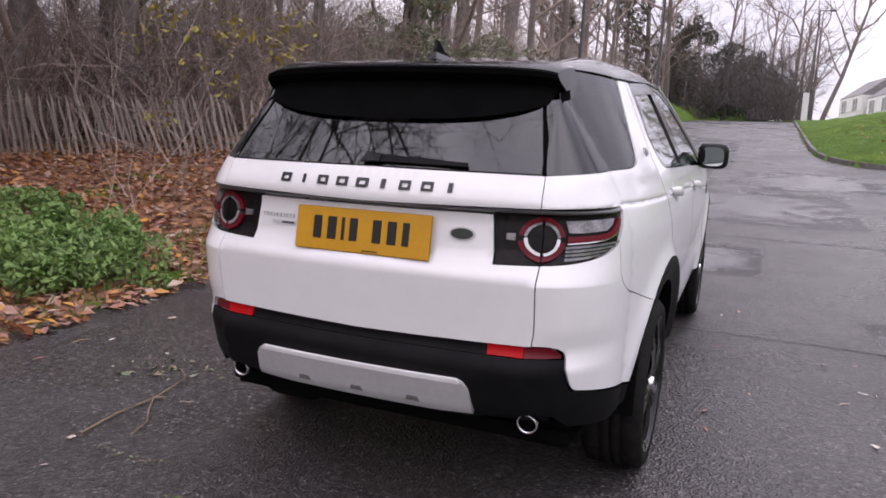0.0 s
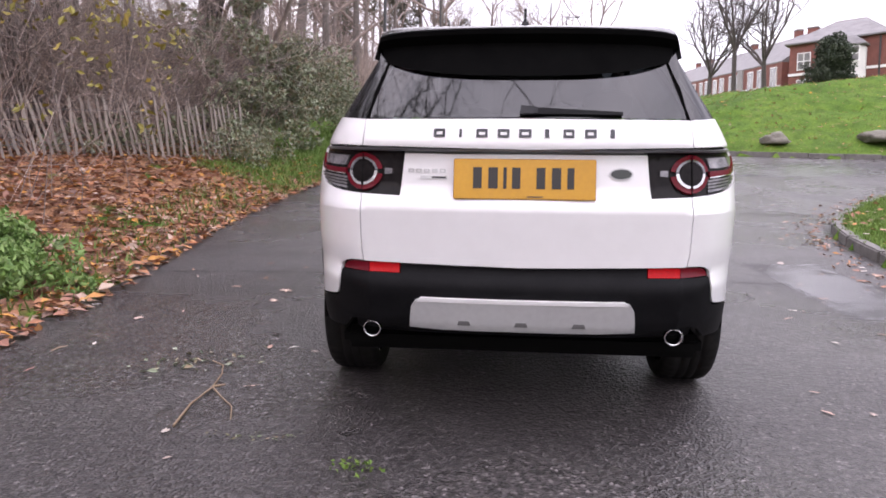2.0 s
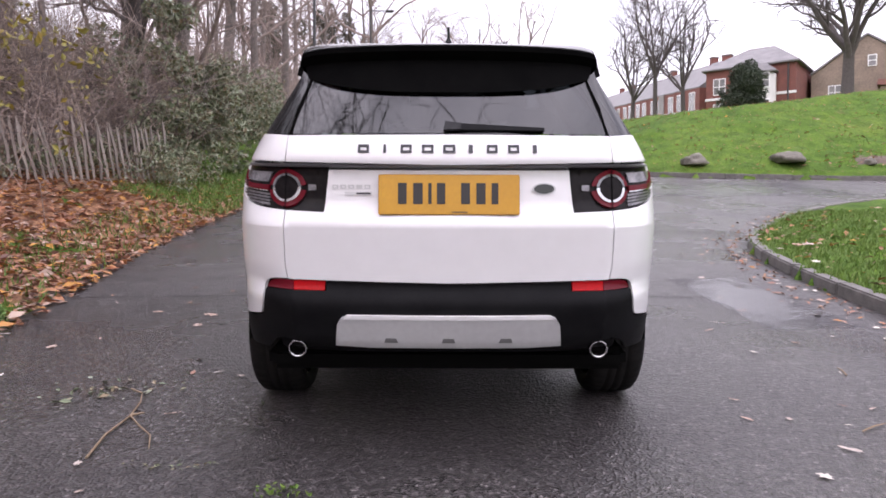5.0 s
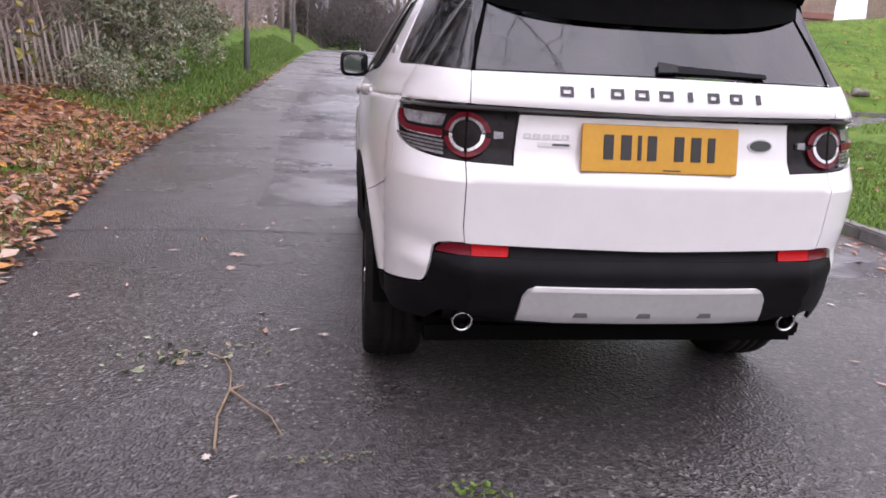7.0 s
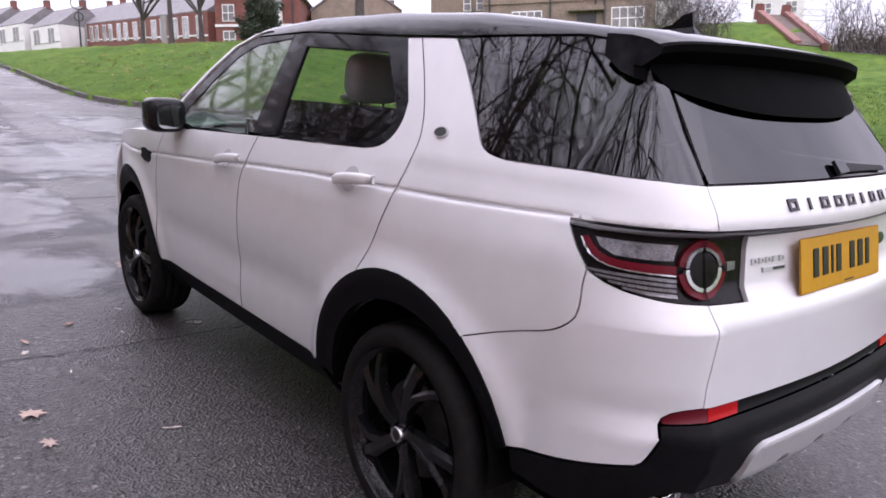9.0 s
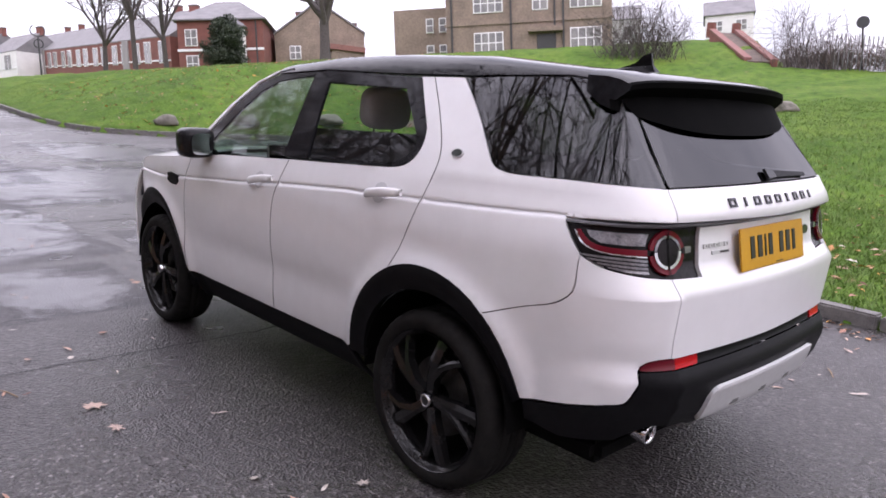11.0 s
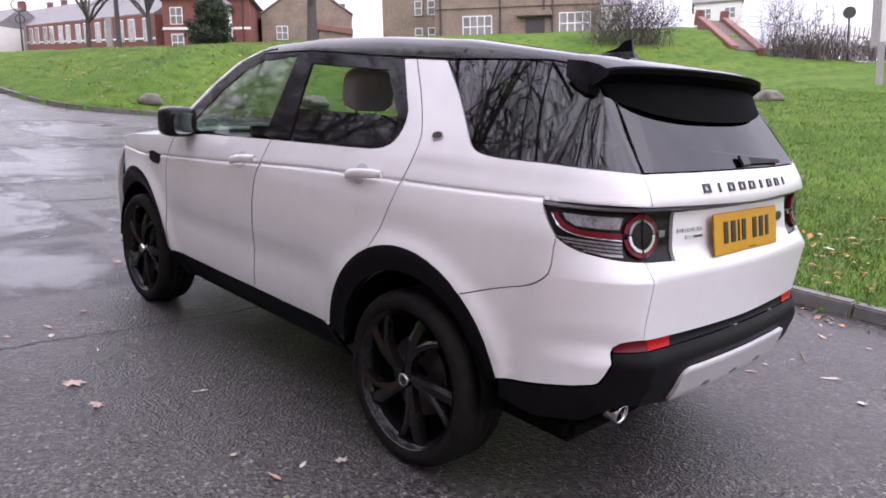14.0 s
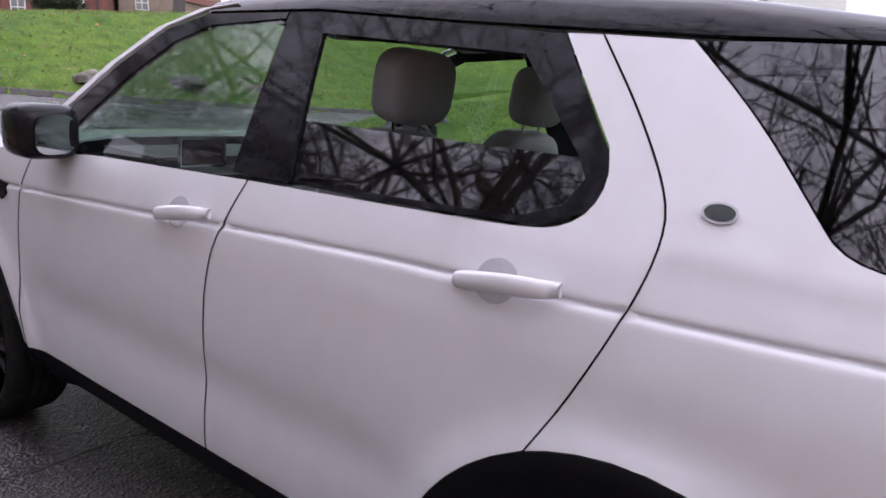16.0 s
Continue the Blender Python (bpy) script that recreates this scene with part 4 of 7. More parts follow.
LX, LZ = 0.634, 1.078
for side in (-1, 1):
    lamp = panel("tail_lamp", [(0.463, 1.151), (SEAM, 1.153), (0.80, 1.156), (1.050, 1.158), (1.046, 1.164), (1.0, 1.106), *LAMP_LOW, (0.479, 0.991)], body, SMOKED, car, "smoked tail lamp with red ring", mirror=side, lift=-0.010, step=0.025)
    panel("red_ring", polar(LX, LZ, 0.054, 0.0715, 172, 8, 26), body, RED, lamp, "red light ring", mirror=side, lift=0.002, step=0.02, gap=0)
    panel("red_ring", polar(LX, LZ, 0.054, 0.0715, 188, 352, 26), body, RED, lamp, "red light ring", mirror=side, lift=0.002, step=0.02, gap=0)
    panel("light_arc", polar(LX, LZ, 0.0445, 0.0545, 178, 264, 16), body, LEDWHITE, lamp, "bright inner arc", mirror=side, lift=0.006, step=0.02, gap=0)
    panel("light_arc", polar(LX, LZ, 0.0445, 0.0545, 276, 362, 16), body, LEDWHITE, lamp, "bright inner arc", mirror=side, lift=0.006, step=0.02, gap=0)
    panel("light_arc", polar(LX, LZ, 0.046, 0.0555, 6, 84, 12), body, CLEAR, lamp, mirror=side, lift=0.006, step=0.02, gap=0)
    panel("light_arc", polar(LX, LZ, 0.047, 0.0555, 96, 174, 12), body, CLEAR, lamp, mirror=side, lift=0.006, step=0.02, gap=0)
    panel("dark_lens", [(LX + 0.052 * math.cos(a), LZ + 0.043 * math.sin(a)) for a in np.linspace(0, 6.1, 26)], body, SMOKED, lamp, "round smoked lens", mirror=side, lift=0.004, step=0.02, gap=0)
    panel("red_band", curve([(0.728, 1.066), (0.80, 1.070), (0.90, 1.076), (0.960, 1.096), (0.992, 1.138)]) + curve([(0.978, 1.142), (0.945, 1.110), (0.90, 1.094), (0.80, 1.090), (0.728, 1.088)]), body, RED, lamp, "red light band", mirror=side, lift=0.002, step=0.02, gap=0)
    panel("chrome_line", curve([(0.728, 1.063), (0.80, 1.067), (0.90, 1.073), (0.966, 1.094), (0.998, 1.138)]) + curve([(0.992, 1.138), (0.960, 1.097), (0.90, 1.0765), (0.80, 1.0705), (0.728, 1.0665)]), body, CHROME, lamp, mirror=side, lift=0.003, step=0.02, gap=0, rim=False)
    panel("clear_lens", [(0.735, 1.100), (0.79, 1.100), (0.90, 1.105), (0.940, 1.122), (0.958, 1.142), (0.722, 1.138)], body, CLEAR, lamp, "clear ribbed lens", mirror=side, lift=-0.002, step=0.02, gap=0)
    for z0 in (1.012, 1.024, 1.036, 1.048):
        panel("clear_lens", [(0.722, z0), (0.80, z0 + 0.005), (0.872 + 3.0 * (z0 - 1.012), z0 + 0.014), (0.872 + 3.0 * (z0 - 1.012), z0 + 0.020), (0.80, z0 + 0.013), (0.722, z0 + 0.008)], body, CLEAR, lamp, mirror=side, lift=-0.003, step=0.03, gap=0)
    panel("chrome_line", [(0.540, 1.068), (0.510, 1.070), (0.510, 1.090), (0.540, 1.092)], body, CLEAR, lamp, mirror=side, lift=0.0, step=0.02, gap=0)
    panel("lamp_split", [(SEAM - 0.002, 0.992), (SEAM - 0.002, 1.154), (SEAM + 0.0025, 1.154), (SEAM + 0.0025, 0.992)], body, DARK, lamp, mirror=side, lift=0.0065, step=0.02, gap=0, rim=False)

# number plate with its seven marks as plain bars
plate = part("number_plate", box_bm((0.533, 0.006, 0.153), (0, 0, 0), 0.003), YELLOW, car, "yellow reflective plate")
plate.matrix_local = Matrix.Translation((0, 0.063, 1.057)) @ pose(0, 0, 0, -10.5, 0, 0)
x = -0.199
for k, wide in enumerate((0.046, 0.050, 0.018, 0.044, 0.046, 0.048, 0.036)):
    x += 0.036 if k == 4 else 0
    b = part("mark", box_bm((wide * 0.72, 0.003, 0.080), (0, 0, 0), 0.001), INK, plate)
    b.location = (x + wide / 2, -0.0042, 0.004)
    x += wide + 0.011
part("maker_line", box_bm((0.06, 0.002, 0.004), (0.04, -0.004, -0.066)), INK, plate)

# raised marks across the tailgate
def on_tail(x, z, lift):
    p, m = body(x, z), skin_normal(body, x, z)
    return p + m * lift


def letter_block(x, z, wide, high, hollow, material, parent, name="raised_mark"):
    verts = []
    bars = [(0, 0, wide, high)] if not hollow else [(-wide * 0.39, 0, wide * 0.22, high), (wide * 0.39, 0, wide * 0.22, high), (0, high * 0.37, wide * 0.56, high * 0.26), (0, -high * 0.37, wide * 0.56, high * 0.26)]
    verts, faces = [], []
    for bx, bz, bw, bh in bars:
        k = len(verts)
        for lift in (0.0005, 0.005):
            for dx, dz in ((-1, -1), (1, -1), (1, 1), (-1, 1)):
                verts.append(on_tail(x + bx + dx * bw / 2, z + bz + dz * bh / 2, lift))
        faces += [tuple(k + i for i in f) for f in ((4, 5, 6, 7), (0, 1, 5, 4), (1, 2, 6, 5), (2, 3, 7, 6), (3, 0, 4, 7))]
    return mesh_ob(name, verts, faces, material, parent)


for k, (wide, hollow) in enumerate(((0.042, 1), (0.010, 0), (0.042, 1), (0.044, 1), (0.046, 1), (0.046, 0.5), (0.040, 1), (0.042, 1), (0.044, 0))):
    letter_block(-0.322 + 0.0805 * k, 1.227, wide * (0.35 if hollow in (0, 0.5) and wide > 0.02 else 1), 0.029, hollow == 1, GUNMETAL, tailgate)
for k in range(5):
    letter_block(-0.434 + 0.031 * k, 1.083, 0.022, 0.015, k != 3, SILVER, tailgate, "badge_mark")
letter_block(-0.345, 1.058, 0.105, 0.013, False, SILVER, tailgate, "badge_bar")
letter_block(-0.325, 1.058, 0.055, 0.007, False, GUNMETAL, tailgate, "badge_bar")


def oval(cx, cz, rx, rz, skin, lift, k=28):
    return [(cx + rx * math.cos(a), cz + rz * math.sin(a)) for a in np.linspace(0, 2 * math.pi, k, endpoint=False)]


BADGE = mat("dark_green_badge", (0.012, 0.018, 0.015), 0.3, coat=0.4)
ovl = panel("oval_badge", oval(0.362, 1.077, 0.046, 0.023, body, 0), body, SILVER, tailgate, "oval badge with silver rim", lift=0.005, step=0.02, gap=0)
panel("badge_field", oval(0.362, 1.077, 0.039, 0.018, body, 0), body, BADGE, ovl, lift=0.0075, step=0.02, gap=0)
for dz in (0.006, -0.005):
    letter_block(0.362, 1.077 + dz, 0.042, 0.005, False, SILVER, ovl, "badge_mark")
for side in (-1, 1):
    cx = SF + 0.937 - YF
    ob = panel("pillar_badge", oval(cx, 1.338, 0.030, 0.017, body, 0), body, SILVER, car, "small oval badge", mirror=side, lift=0.006, step=0.02, gap=0)
    panel("badge_field", oval(cx, 1.338, 0.025, 0.013, body, 0), body, BADGE, ob, mirror=side, lift=0.008, step=0.02, gap=0)

# door handles, each over a flat grey disc that paints the shade of its hollow
HANDLE = mat("handle_shadow", (0.52, 0.52, 0.53), 0.4, vary=(0.47, 0.47, 0.48), scale=12)
for y0, z0, slope in ((2.272, 1.106, -3.0), (1.272, 1.153, -1.6)):
    for side in (-1, 1):
        cx = SF + y0 - YF
        hv, hf, rings = [], [], 10
        ts = np.linspace(-1, 1, 15)
        for t in ts:
            y, z = y0 + 0.112 * t, z0 + 0.006 * (1 - t * t) - 0.014 * t * (1.4 if slope < -2 else 1.0)
            out = 0.030 * (1 - abs(t) ** 5) + 0.004
            for a in np.linspace(0, 2 * math.pi, rings, endpoint=False):
                hv.append((side * (float(side_x(y, z)) + out + 0.011 * math.cos(a)), y, z + 0.0205 * (1 - 0.3 * abs(t) ** 4) * math.sin(a)))
        for i in range(len(ts) - 1):
            for j in range(rings):
                hf.append((i * rings + j, i * rings + (j + 1) % rings, (i + 1) * rings + (j + 1) % rings, (i + 1) * rings + j))
        hf += [tuple(range(rings)), tuple(reversed(range(len(hv) - rings, len(hv))))]
        ob = mesh_ob("door_handle", hv, hf, PAINT, car, "white bar handle", smooth=True)
        panel("hollow_shade", oval(cx + 0.022, z0, 0.047, 0.042, body, 0), body, HANDLE, ob, mirror=side, lift=0.0015, step=0.02, gap=0, rim=False)
for side in (-1, 1):
    panel("wing_vent", yz((3.30, 0.992), (3.315, 1.026), (3.43, 1.040), (3.50, 1.030), (3.49, 0.985), (3.42, 0.966), (3.34, 0.966)), body, PLASTIC, car, "black side vent", mirror=side, lift=0.004, gap=0)

# rear wiper
wip = mesh_ob("rear_wiper", *[(lambda v: (v, [(0, 1, 2, 3), (4, 7, 6, 5), (0, 4, 5, 1), (1, 5, 6, 2), (2, 6, 7, 3), (3, 7, 4, 0)]))([on_tail(x, z, l) for l in (0.009, 0.002) for x, z in ((-0.012, 1.296), (0.362, 1.292), (0.362, 1.303), (-0.012, 1.322))])][0], PLASTIC, car, "black rear wiper")
mesh_ob("wiper_boss", *[(lambda v: (v, [(0, 1, 2, 3), (4, 7, 6, 5), (0, 4, 5, 1), (1, 5, 6, 2), (2, 6, 7, 3), (3, 7, 4, 0)]))([on_tail(x, z, l) for l in (0.013, 0.002) for x, z in ((-0.022, 1.292), (0.045, 1.295), (0.045, 1.318), (-0.016, 1.325))])][0], GLOSS, wip)

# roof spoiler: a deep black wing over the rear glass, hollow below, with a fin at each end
# matte black below, taken almost to zero to paint in the wing's shade
UNDER = mat("shaded_spoiler_underside", (0.002, 0.002, 0.0022), 0.7, spec=0.02, vary=(0.004, 0.004, 0.004), scale=12)
sv, sf_ = [], []
US = np.concatenate([np.linspace(-1, -0.86, 7), np.linspace(-0.8, 0.8, 29), np.linspace(0.86, 1, 7)])
for u in US:
    a = abs(u)
    zr = ROOFF(float(np.clip(u * 0.985, -1, 1)), 0.53)[2] + 0.004
    lip_y = 0.262 + 0.085 * a ** 3
    lip_z = 1.634 - 0.012 * a ** 2 - 0.012 * a ** 12
    low_z = 1.447 + 0.078 * a ** 3
    low_y = float(body(0.612 * a, low_z)[1]) - 0.012 + 0.055 * a ** 10
    pts = [
        (0.606, 0.518, zr),
        (0.602, 0.44, 0.72 * zr + 0.28 * lip_z + 0.004),
        (0.592, 0.5 * 0.44 + 0.5 * lip_y, 0.35 * zr + 0.65 * lip_z + 0.005),
        (0.592, lip_y + 0.014, lip_z + 0.002),
        (0.592, lip_y, lip_z - 0.005),
        (0.600, lip_y + 0.003, lip_z - 0.024),
        (0.613, lip_y + 0.045, lip_z - 0.055),
        (0.621, 0.35 * lip_y + 0.65 * low_y + 0.030, 0.40 * lip_z + 0.60 * low_z),
        (0.627, low_y, low_z),
        (0.628, low_y + 0.045, low_z + 0.016),
        (0.620, 0.508, zr - 0.058),
    ]
    sv += [(u * x, y, z) for x, y, z in pts]
kk = 11
for i in range(len(US) - 1):
    for p in range(kk):
        q = (p + 1) % kk
        sf_.append((i * kk + p, (i + 1) * kk + p, (i + 1) * kk + q, i * kk + q))
sf_ += [tuple(range(kk)), tuple(reversed(range((len(US) - 1) * kk, len(US) * kk)))]
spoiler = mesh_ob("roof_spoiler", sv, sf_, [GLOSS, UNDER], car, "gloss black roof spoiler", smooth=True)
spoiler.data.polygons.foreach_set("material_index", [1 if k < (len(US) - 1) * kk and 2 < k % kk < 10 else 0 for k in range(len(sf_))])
spoiler.data.set_sharp_from_angle(angle=radians(32))
lining("window_divider", [(0.965 - 0.028 * k / 12, 1.290 + 0.26 * k / 12) for k in range(13)], 0.006, 0.001)
# shark-fin aerial
fin = [(0.62, 0.0), (0.93, 0.0), (0.80, 0.020), (0.725, 0.040), (0.69, 0.070), (0.655, 0.078), (0.645, 0.03)]
fv = [(s * (0.020 if z < 0.001 else 0.006), y, 1.683 + z) for s in (-1, 1) for y, z in fin]
mesh_ob("aerial", fv, [tuple(range(7)), tuple(reversed(range(7, 14)))] + [(i, i + 7, (i + 1) % 7 + 7, (i + 1) % 7) for i in range(7)], GLOSS, car, "black shark-fin aerial")

# door mirrors
MIRROR = mat("mirror_glass", (0.62, 0.66, 0.66), 0.02, metal=1.0)
for side in (-1, 1):
    bm = ellipsoid_bm((0.190, 0.17, 0.170), (side * 0.978, 2.935, 1.252), 4.0, 24)
    shell = part("door_mirror", bm, GLOSS, car, "gloss black door mirror", smooth=True)
    pv = [(side * (0.978 + 0.070 * math.copysign(abs(math.cos(a)) ** 0.6, math.cos(a))), 2.838 - 0.30 * 0.070 * math.copysign(abs(math.cos(a)) ** 0.6, math.cos(a)), 1.250 + 0.060 * math.copysign(abs(math.sin(a)) ** 0.6, math.sin(a))) for a in np.linspace(0, 2 * math.pi, 32, endpoint=False)]
    mesh_ob("mirror_glass", pv, [tuple(range(32)) if side < 0 else tuple(reversed(range(32)))], MIRROR, shell, "silvered mirror glass")
    part("mirror_arm", box_bm((0.12, 0.07, 0.035), (side * 0.895, 2.96, 1.190), 0.012), GLOSS, shell)

# cabin
part("cabin_floor", box_bm((1.46, 2.7, 0.05), (0, 2.0, 0.46), 0.01), CABIN, car)
panel("headlining", [(-0.94, 0.60), (-0.94, 2.50), (0, 2.68), (0.94, 2.50), (0.94, 0.60)], lambda u, y: ROOFF(float(np.clip(u, -1, 1)), y) - np.array([0, 0, 0.035]), LEATHER, car, "pale roof lining", step=0.15)
for side in (-1, 1):
    panel("door_card", yz((1.52, 0.50), (1.47, 0.80), (1.24, 0.98), (1.15, 1.06), (1.20, 1.215), (2.06, 1.20), (3.05, 1.165), (3.18, 0.50)), lambda s, z: body(s, z) - np.array([0.055 * np.sign(s), 0, 0]), CABIN, car, mirror=side, step=0.12, rim=False)
    panel("rear_window_glass", yz((1.165, 1.30), (1.30, 1.258), (1.95, 1.245), (1.985, 1.392), (1.185, 1.402)), body, PRIVACY, car, "half-lowered dark window", mirror=side, lift=-0.012, rim=False) if side < 0 else panel("rear_window_glass", yz((1.165, 1.30), (1.30, 1.258), (1.95, 1.245), (2.08, 1.64), (1.39, 1.61), (1.185, 1.40)), body, GLASS, car, "clear side window", mirror=side, lift=-0.012, rim=False)
dash = part("dashboard", box_bm((1.40, 0.46, 0.30), (0, 3.02, 1.02), 0.06, 3), CABIN, car)
part("dash_screen", box_bm((0.19, 0.012, 0.105), (-0.55, 2.72, 1.205), 0.008), CHROME, dash, "small bright-framed screen")
part("dash_screen_face", box_bm((0.165, 0.004, 0.085), (-0.55, 2.712, 1.205), 0.002), DARK, dash)
part("dash_lower", box_bm((1.38, 0.10, 0.10), (0, 2.79, 1.00), 0.03, 3), LEATHER, dash)


def front_seat(x):
    seat = part("front_seat", ellipsoid_bm((0.52, 0.52, 0.20), (x, 2.32, 0.72), 4.5), LEATHER, car, "cream leather seat", smooth=True)
    b = part("backrest", ellipsoid_bm((0.50, 0.16, 0.68), (0, 0, 0), 4.0, 24), LEATHER, seat, smooth=True)
    b.matrix_local = pose(x, 2.08, 1.03, 14, 0, 0)
    h = part("headrest", ellipsoid_bm((0.285, 0.135, 0.215), (0, 0, 0), 3.6, 24), LEATHER, seat, "padded headrest", smooth=True)
    h.matrix_local = pose(x, 1.965, 1.488, 6, 0, 0)
    for dx in (-0.06, 0.06):
        cv, cf = lathe([(0.007, -0.09), (0.007, 0.09)], 10, "z")
        p = mesh_ob("headrest_post", cv, cf, CHROME, seat)
        p.location = (x + dx, 1.985, 1.385)


front_seat(-0.37)
front_seat(0.37)
bench = part("rear_seat", ellipsoid_bm((1.25, 0.50, 0.20), (0, 1.36, 0.76), 5.0), LEATHER, car, "cream leather rear bench", smooth=True)
b = part("backrest", ellipsoid_bm((1.25, 0.16, 0.58), (0, 0, 0), 5.0, 24), LEATHER, bench, smooth=True)
b.matrix_local = pose(0, 1.10, 1.02, 12, 0, 0)
for x in (-0.42, 0.42):
    h = part("headrest", ellipsoid_bm((0.24, 0.10, 0.13), (x, 1.02, 1.36), 3.2), LEATHER, bench, smooth=True)
cv, cf = [], []
for i in range(36):
    a = 2 * math.pi * i / 36
    for j in range(8):
        bb = 2 * math.pi * j / 8
        r = 0.185 + 0.016 * math.cos(bb)
        cv.append((r * math.cos(a), 0.016 * math.sin(bb), r * math.sin(a)))
cf = [(i * 8 + j, ((i + 1) % 36) * 8 + j, ((i + 1) % 36) * 8 + (j + 1) % 8, i * 8 + (j + 1) % 8) for i in range(36) for j in range(8)]
sw = mesh_ob("steering_wheel", cv, cf, CABIN, car, "dark steering wheel", smooth=True)
sw.matrix_local = pose(0.37, 2.62, 1.15, 24, 0, 0)
part("wheel_boss", box_bm((0.32, 0.03, 0.10), (0, 0.01, 0), 0.012), CABIN, sw)

# ---- beside the road: kerbs, fence, woods, lawn trees, houses ----
rng = np.random.default_rng(7)
KERB = mat("kerb_concrete", (0.20, 0.19, 0.18), 0.8, vary=(0.11, 0.105, 0.10), scale=9, bump=0.006, bump_scale=60)
BARK = mat("bark", (0.21, 0.178, 0.165), 0.9, vary=(0.115, 0.098, 0.09), scale=12, bump=0.02, bump_scale=40)
TWIGS = mat("twigs", (0.35, 0.275, 0.24), 0.9, vary=(0.20, 0.158, 0.14), scale=1.6, fine=9)
DARKBARK = mat("dark_bark", (0.10, 0.086, 0.080), 0.9, vary=(0.055, 0.048, 0.046), scale=10, bump=0.02, bump_scale=40)
DARKTWIG = mat("dark_twigs", (0.11, 0.093, 0.088), 0.9, vary=(0.07, 0.06, 0.058), scale=5)
STEMS = tint_random(mat("bramble_stems", (0.2, 0.16, 0.14), 0.85), [(0.11, 0.088, 0.08), (0.52, 0.42, 0.37), (0.23, 0.175, 0.15), (0.40, 0.30, 0.245), (0.16, 0.13, 0.118), (0.32, 0.26, 0.235)])
PALE = tint_random(mat("weathered_paling", (0.22, 0.19, 0.17), 0.85, bump=0.004, bump_scale=60), [(0.31, 0.27, 0.24), (0.21, 0.175, 0.155), (0.38, 0.335, 0.30), (0.26, 0.22, 0.195)])
LEAF = tint_random(mat("dead_leaves", (0.2, 0.08, 0.03), 0.75), [(0.40, 0.155, 0.07), (0.45, 0.255, 0.15), (0.25, 0.12, 0.085), (0.62, 0.31, 0.06), (0.34, 0.16, 0.115), (0.52, 0.39, 0.31), (0.16, 0.085, 0.068), (0.42, 0.22, 0.15)])
GREENS = tint_random(mat("weed_green", (0.06, 0.12, 0.03), 0.6), [(0.10, 0.19, 0.045), (0.15, 0.27, 0.06), (0.20, 0.31, 0.085), (0.11, 0.16, 0.055)])
EVERGREEN = tint_random(mat("evergreen_leaves", (0.05, 0.07, 0.045), 0.45), [(0.085, 0.115, 0.058), (0.185, 0.225, 0.125), (0.36, 0.385, 0.29), (0.14, 0.175, 0.07), (0.27, 0.20, 0.125), (0.22, 0.26, 0.16)])
FIR = tint_random(mat("fir_green", (0.02, 0.035, 0.02), 0.7), [(0.024, 0.038, 0.024), (0.042, 0.060, 0.036), (0.065, 0.080, 0.048)])
IVYGREEN = tint_random(mat("ivy_green", (0.06, 0.065, 0.045), 0.6), [(0.05, 0.055, 0.038), (0.09, 0.088, 0.062), (0.125, 0.112, 0.085)])
GRASS = tint_random(mat("grass_blades", (0.1, 0.19, 0.03), 0.6), [(0.076, 0.152, 0.020), (0.104, 0.192, 0.026), (0.148, 0.228, 0.040), (0.098, 0.148, 0.030)])
YELLOWING = tint_random(mat("yellow_leaves", (0.30, 0.25, 0.04), 0.6), [(0.30, 0.26, 0.05), (0.22, 0.20, 0.04), (0.34, 0.24, 0.04)])
STONE = mat("boulder_stone", (0.21, 0.195, 0.165), 0.9, vary=(0.095, 0.088, 0.074), scale=5, bump=0.03, bump_scale=12)
WIRE = mat("galvanised_wire", (0.2, 0.2, 0.2), 0.5, metal=0.7)
POST = mat("dark_lamp_post", (0.03, 0.032, 0.034), 0.5, vary=(0.05, 0.05, 0.05), scale=6)
up_world = HILL.to_3x3()


def kerb_run(line, name, upstand):
    """A row of kerb stones along a line."""
    run = tagged(new(name), "row of weathered concrete kerb stones", "kerb", kind="structure")
    run.matrix_world = HILL
    pts = smooth_line(line, 0.91)
    base = box_bm((0.900, 0.125, 0.24), (0, 0, 0), 0.014)
    me = bpy.data.meshes.new("kerb_stone")
    base.to_mesh(me)
    base.free()
    me.materials.append(KERB)
    for a, b in zip(pts, pts[1:]):
        m = (a + b) / 2
        if m[1] < -6 or m[1] > 60 or m[0] > 24:
            continue
        ob = new("kerb_stone", me)
        ob.parent = run
        d = b - a
        z = float(rise(m[1])) + upstand - 0.12 + rng.normal(0, 0.006)
        side = np.array([d[1], -d[0]]) / np.linalg.norm(d) * 0.06
        slope = math.degrees(math.atan2(float(rise(b[1]) - rise(a[1])), float(np.linalg.norm(d))))
        ob.matrix_local = Matrix.Translation((m[0] + side[0], m[1] + side[1], z)) @ pose(0, 0, 0, rng.normal(0, 1.2), -slope, math.degrees(math.atan2(d[1], d[0])) + rng.normal(0, 0.7))


kerb_run(NEAR_KERB, "kerb_1", 0.115)
kerb_run(FAR_KERB, "kerb_2", 0.13)


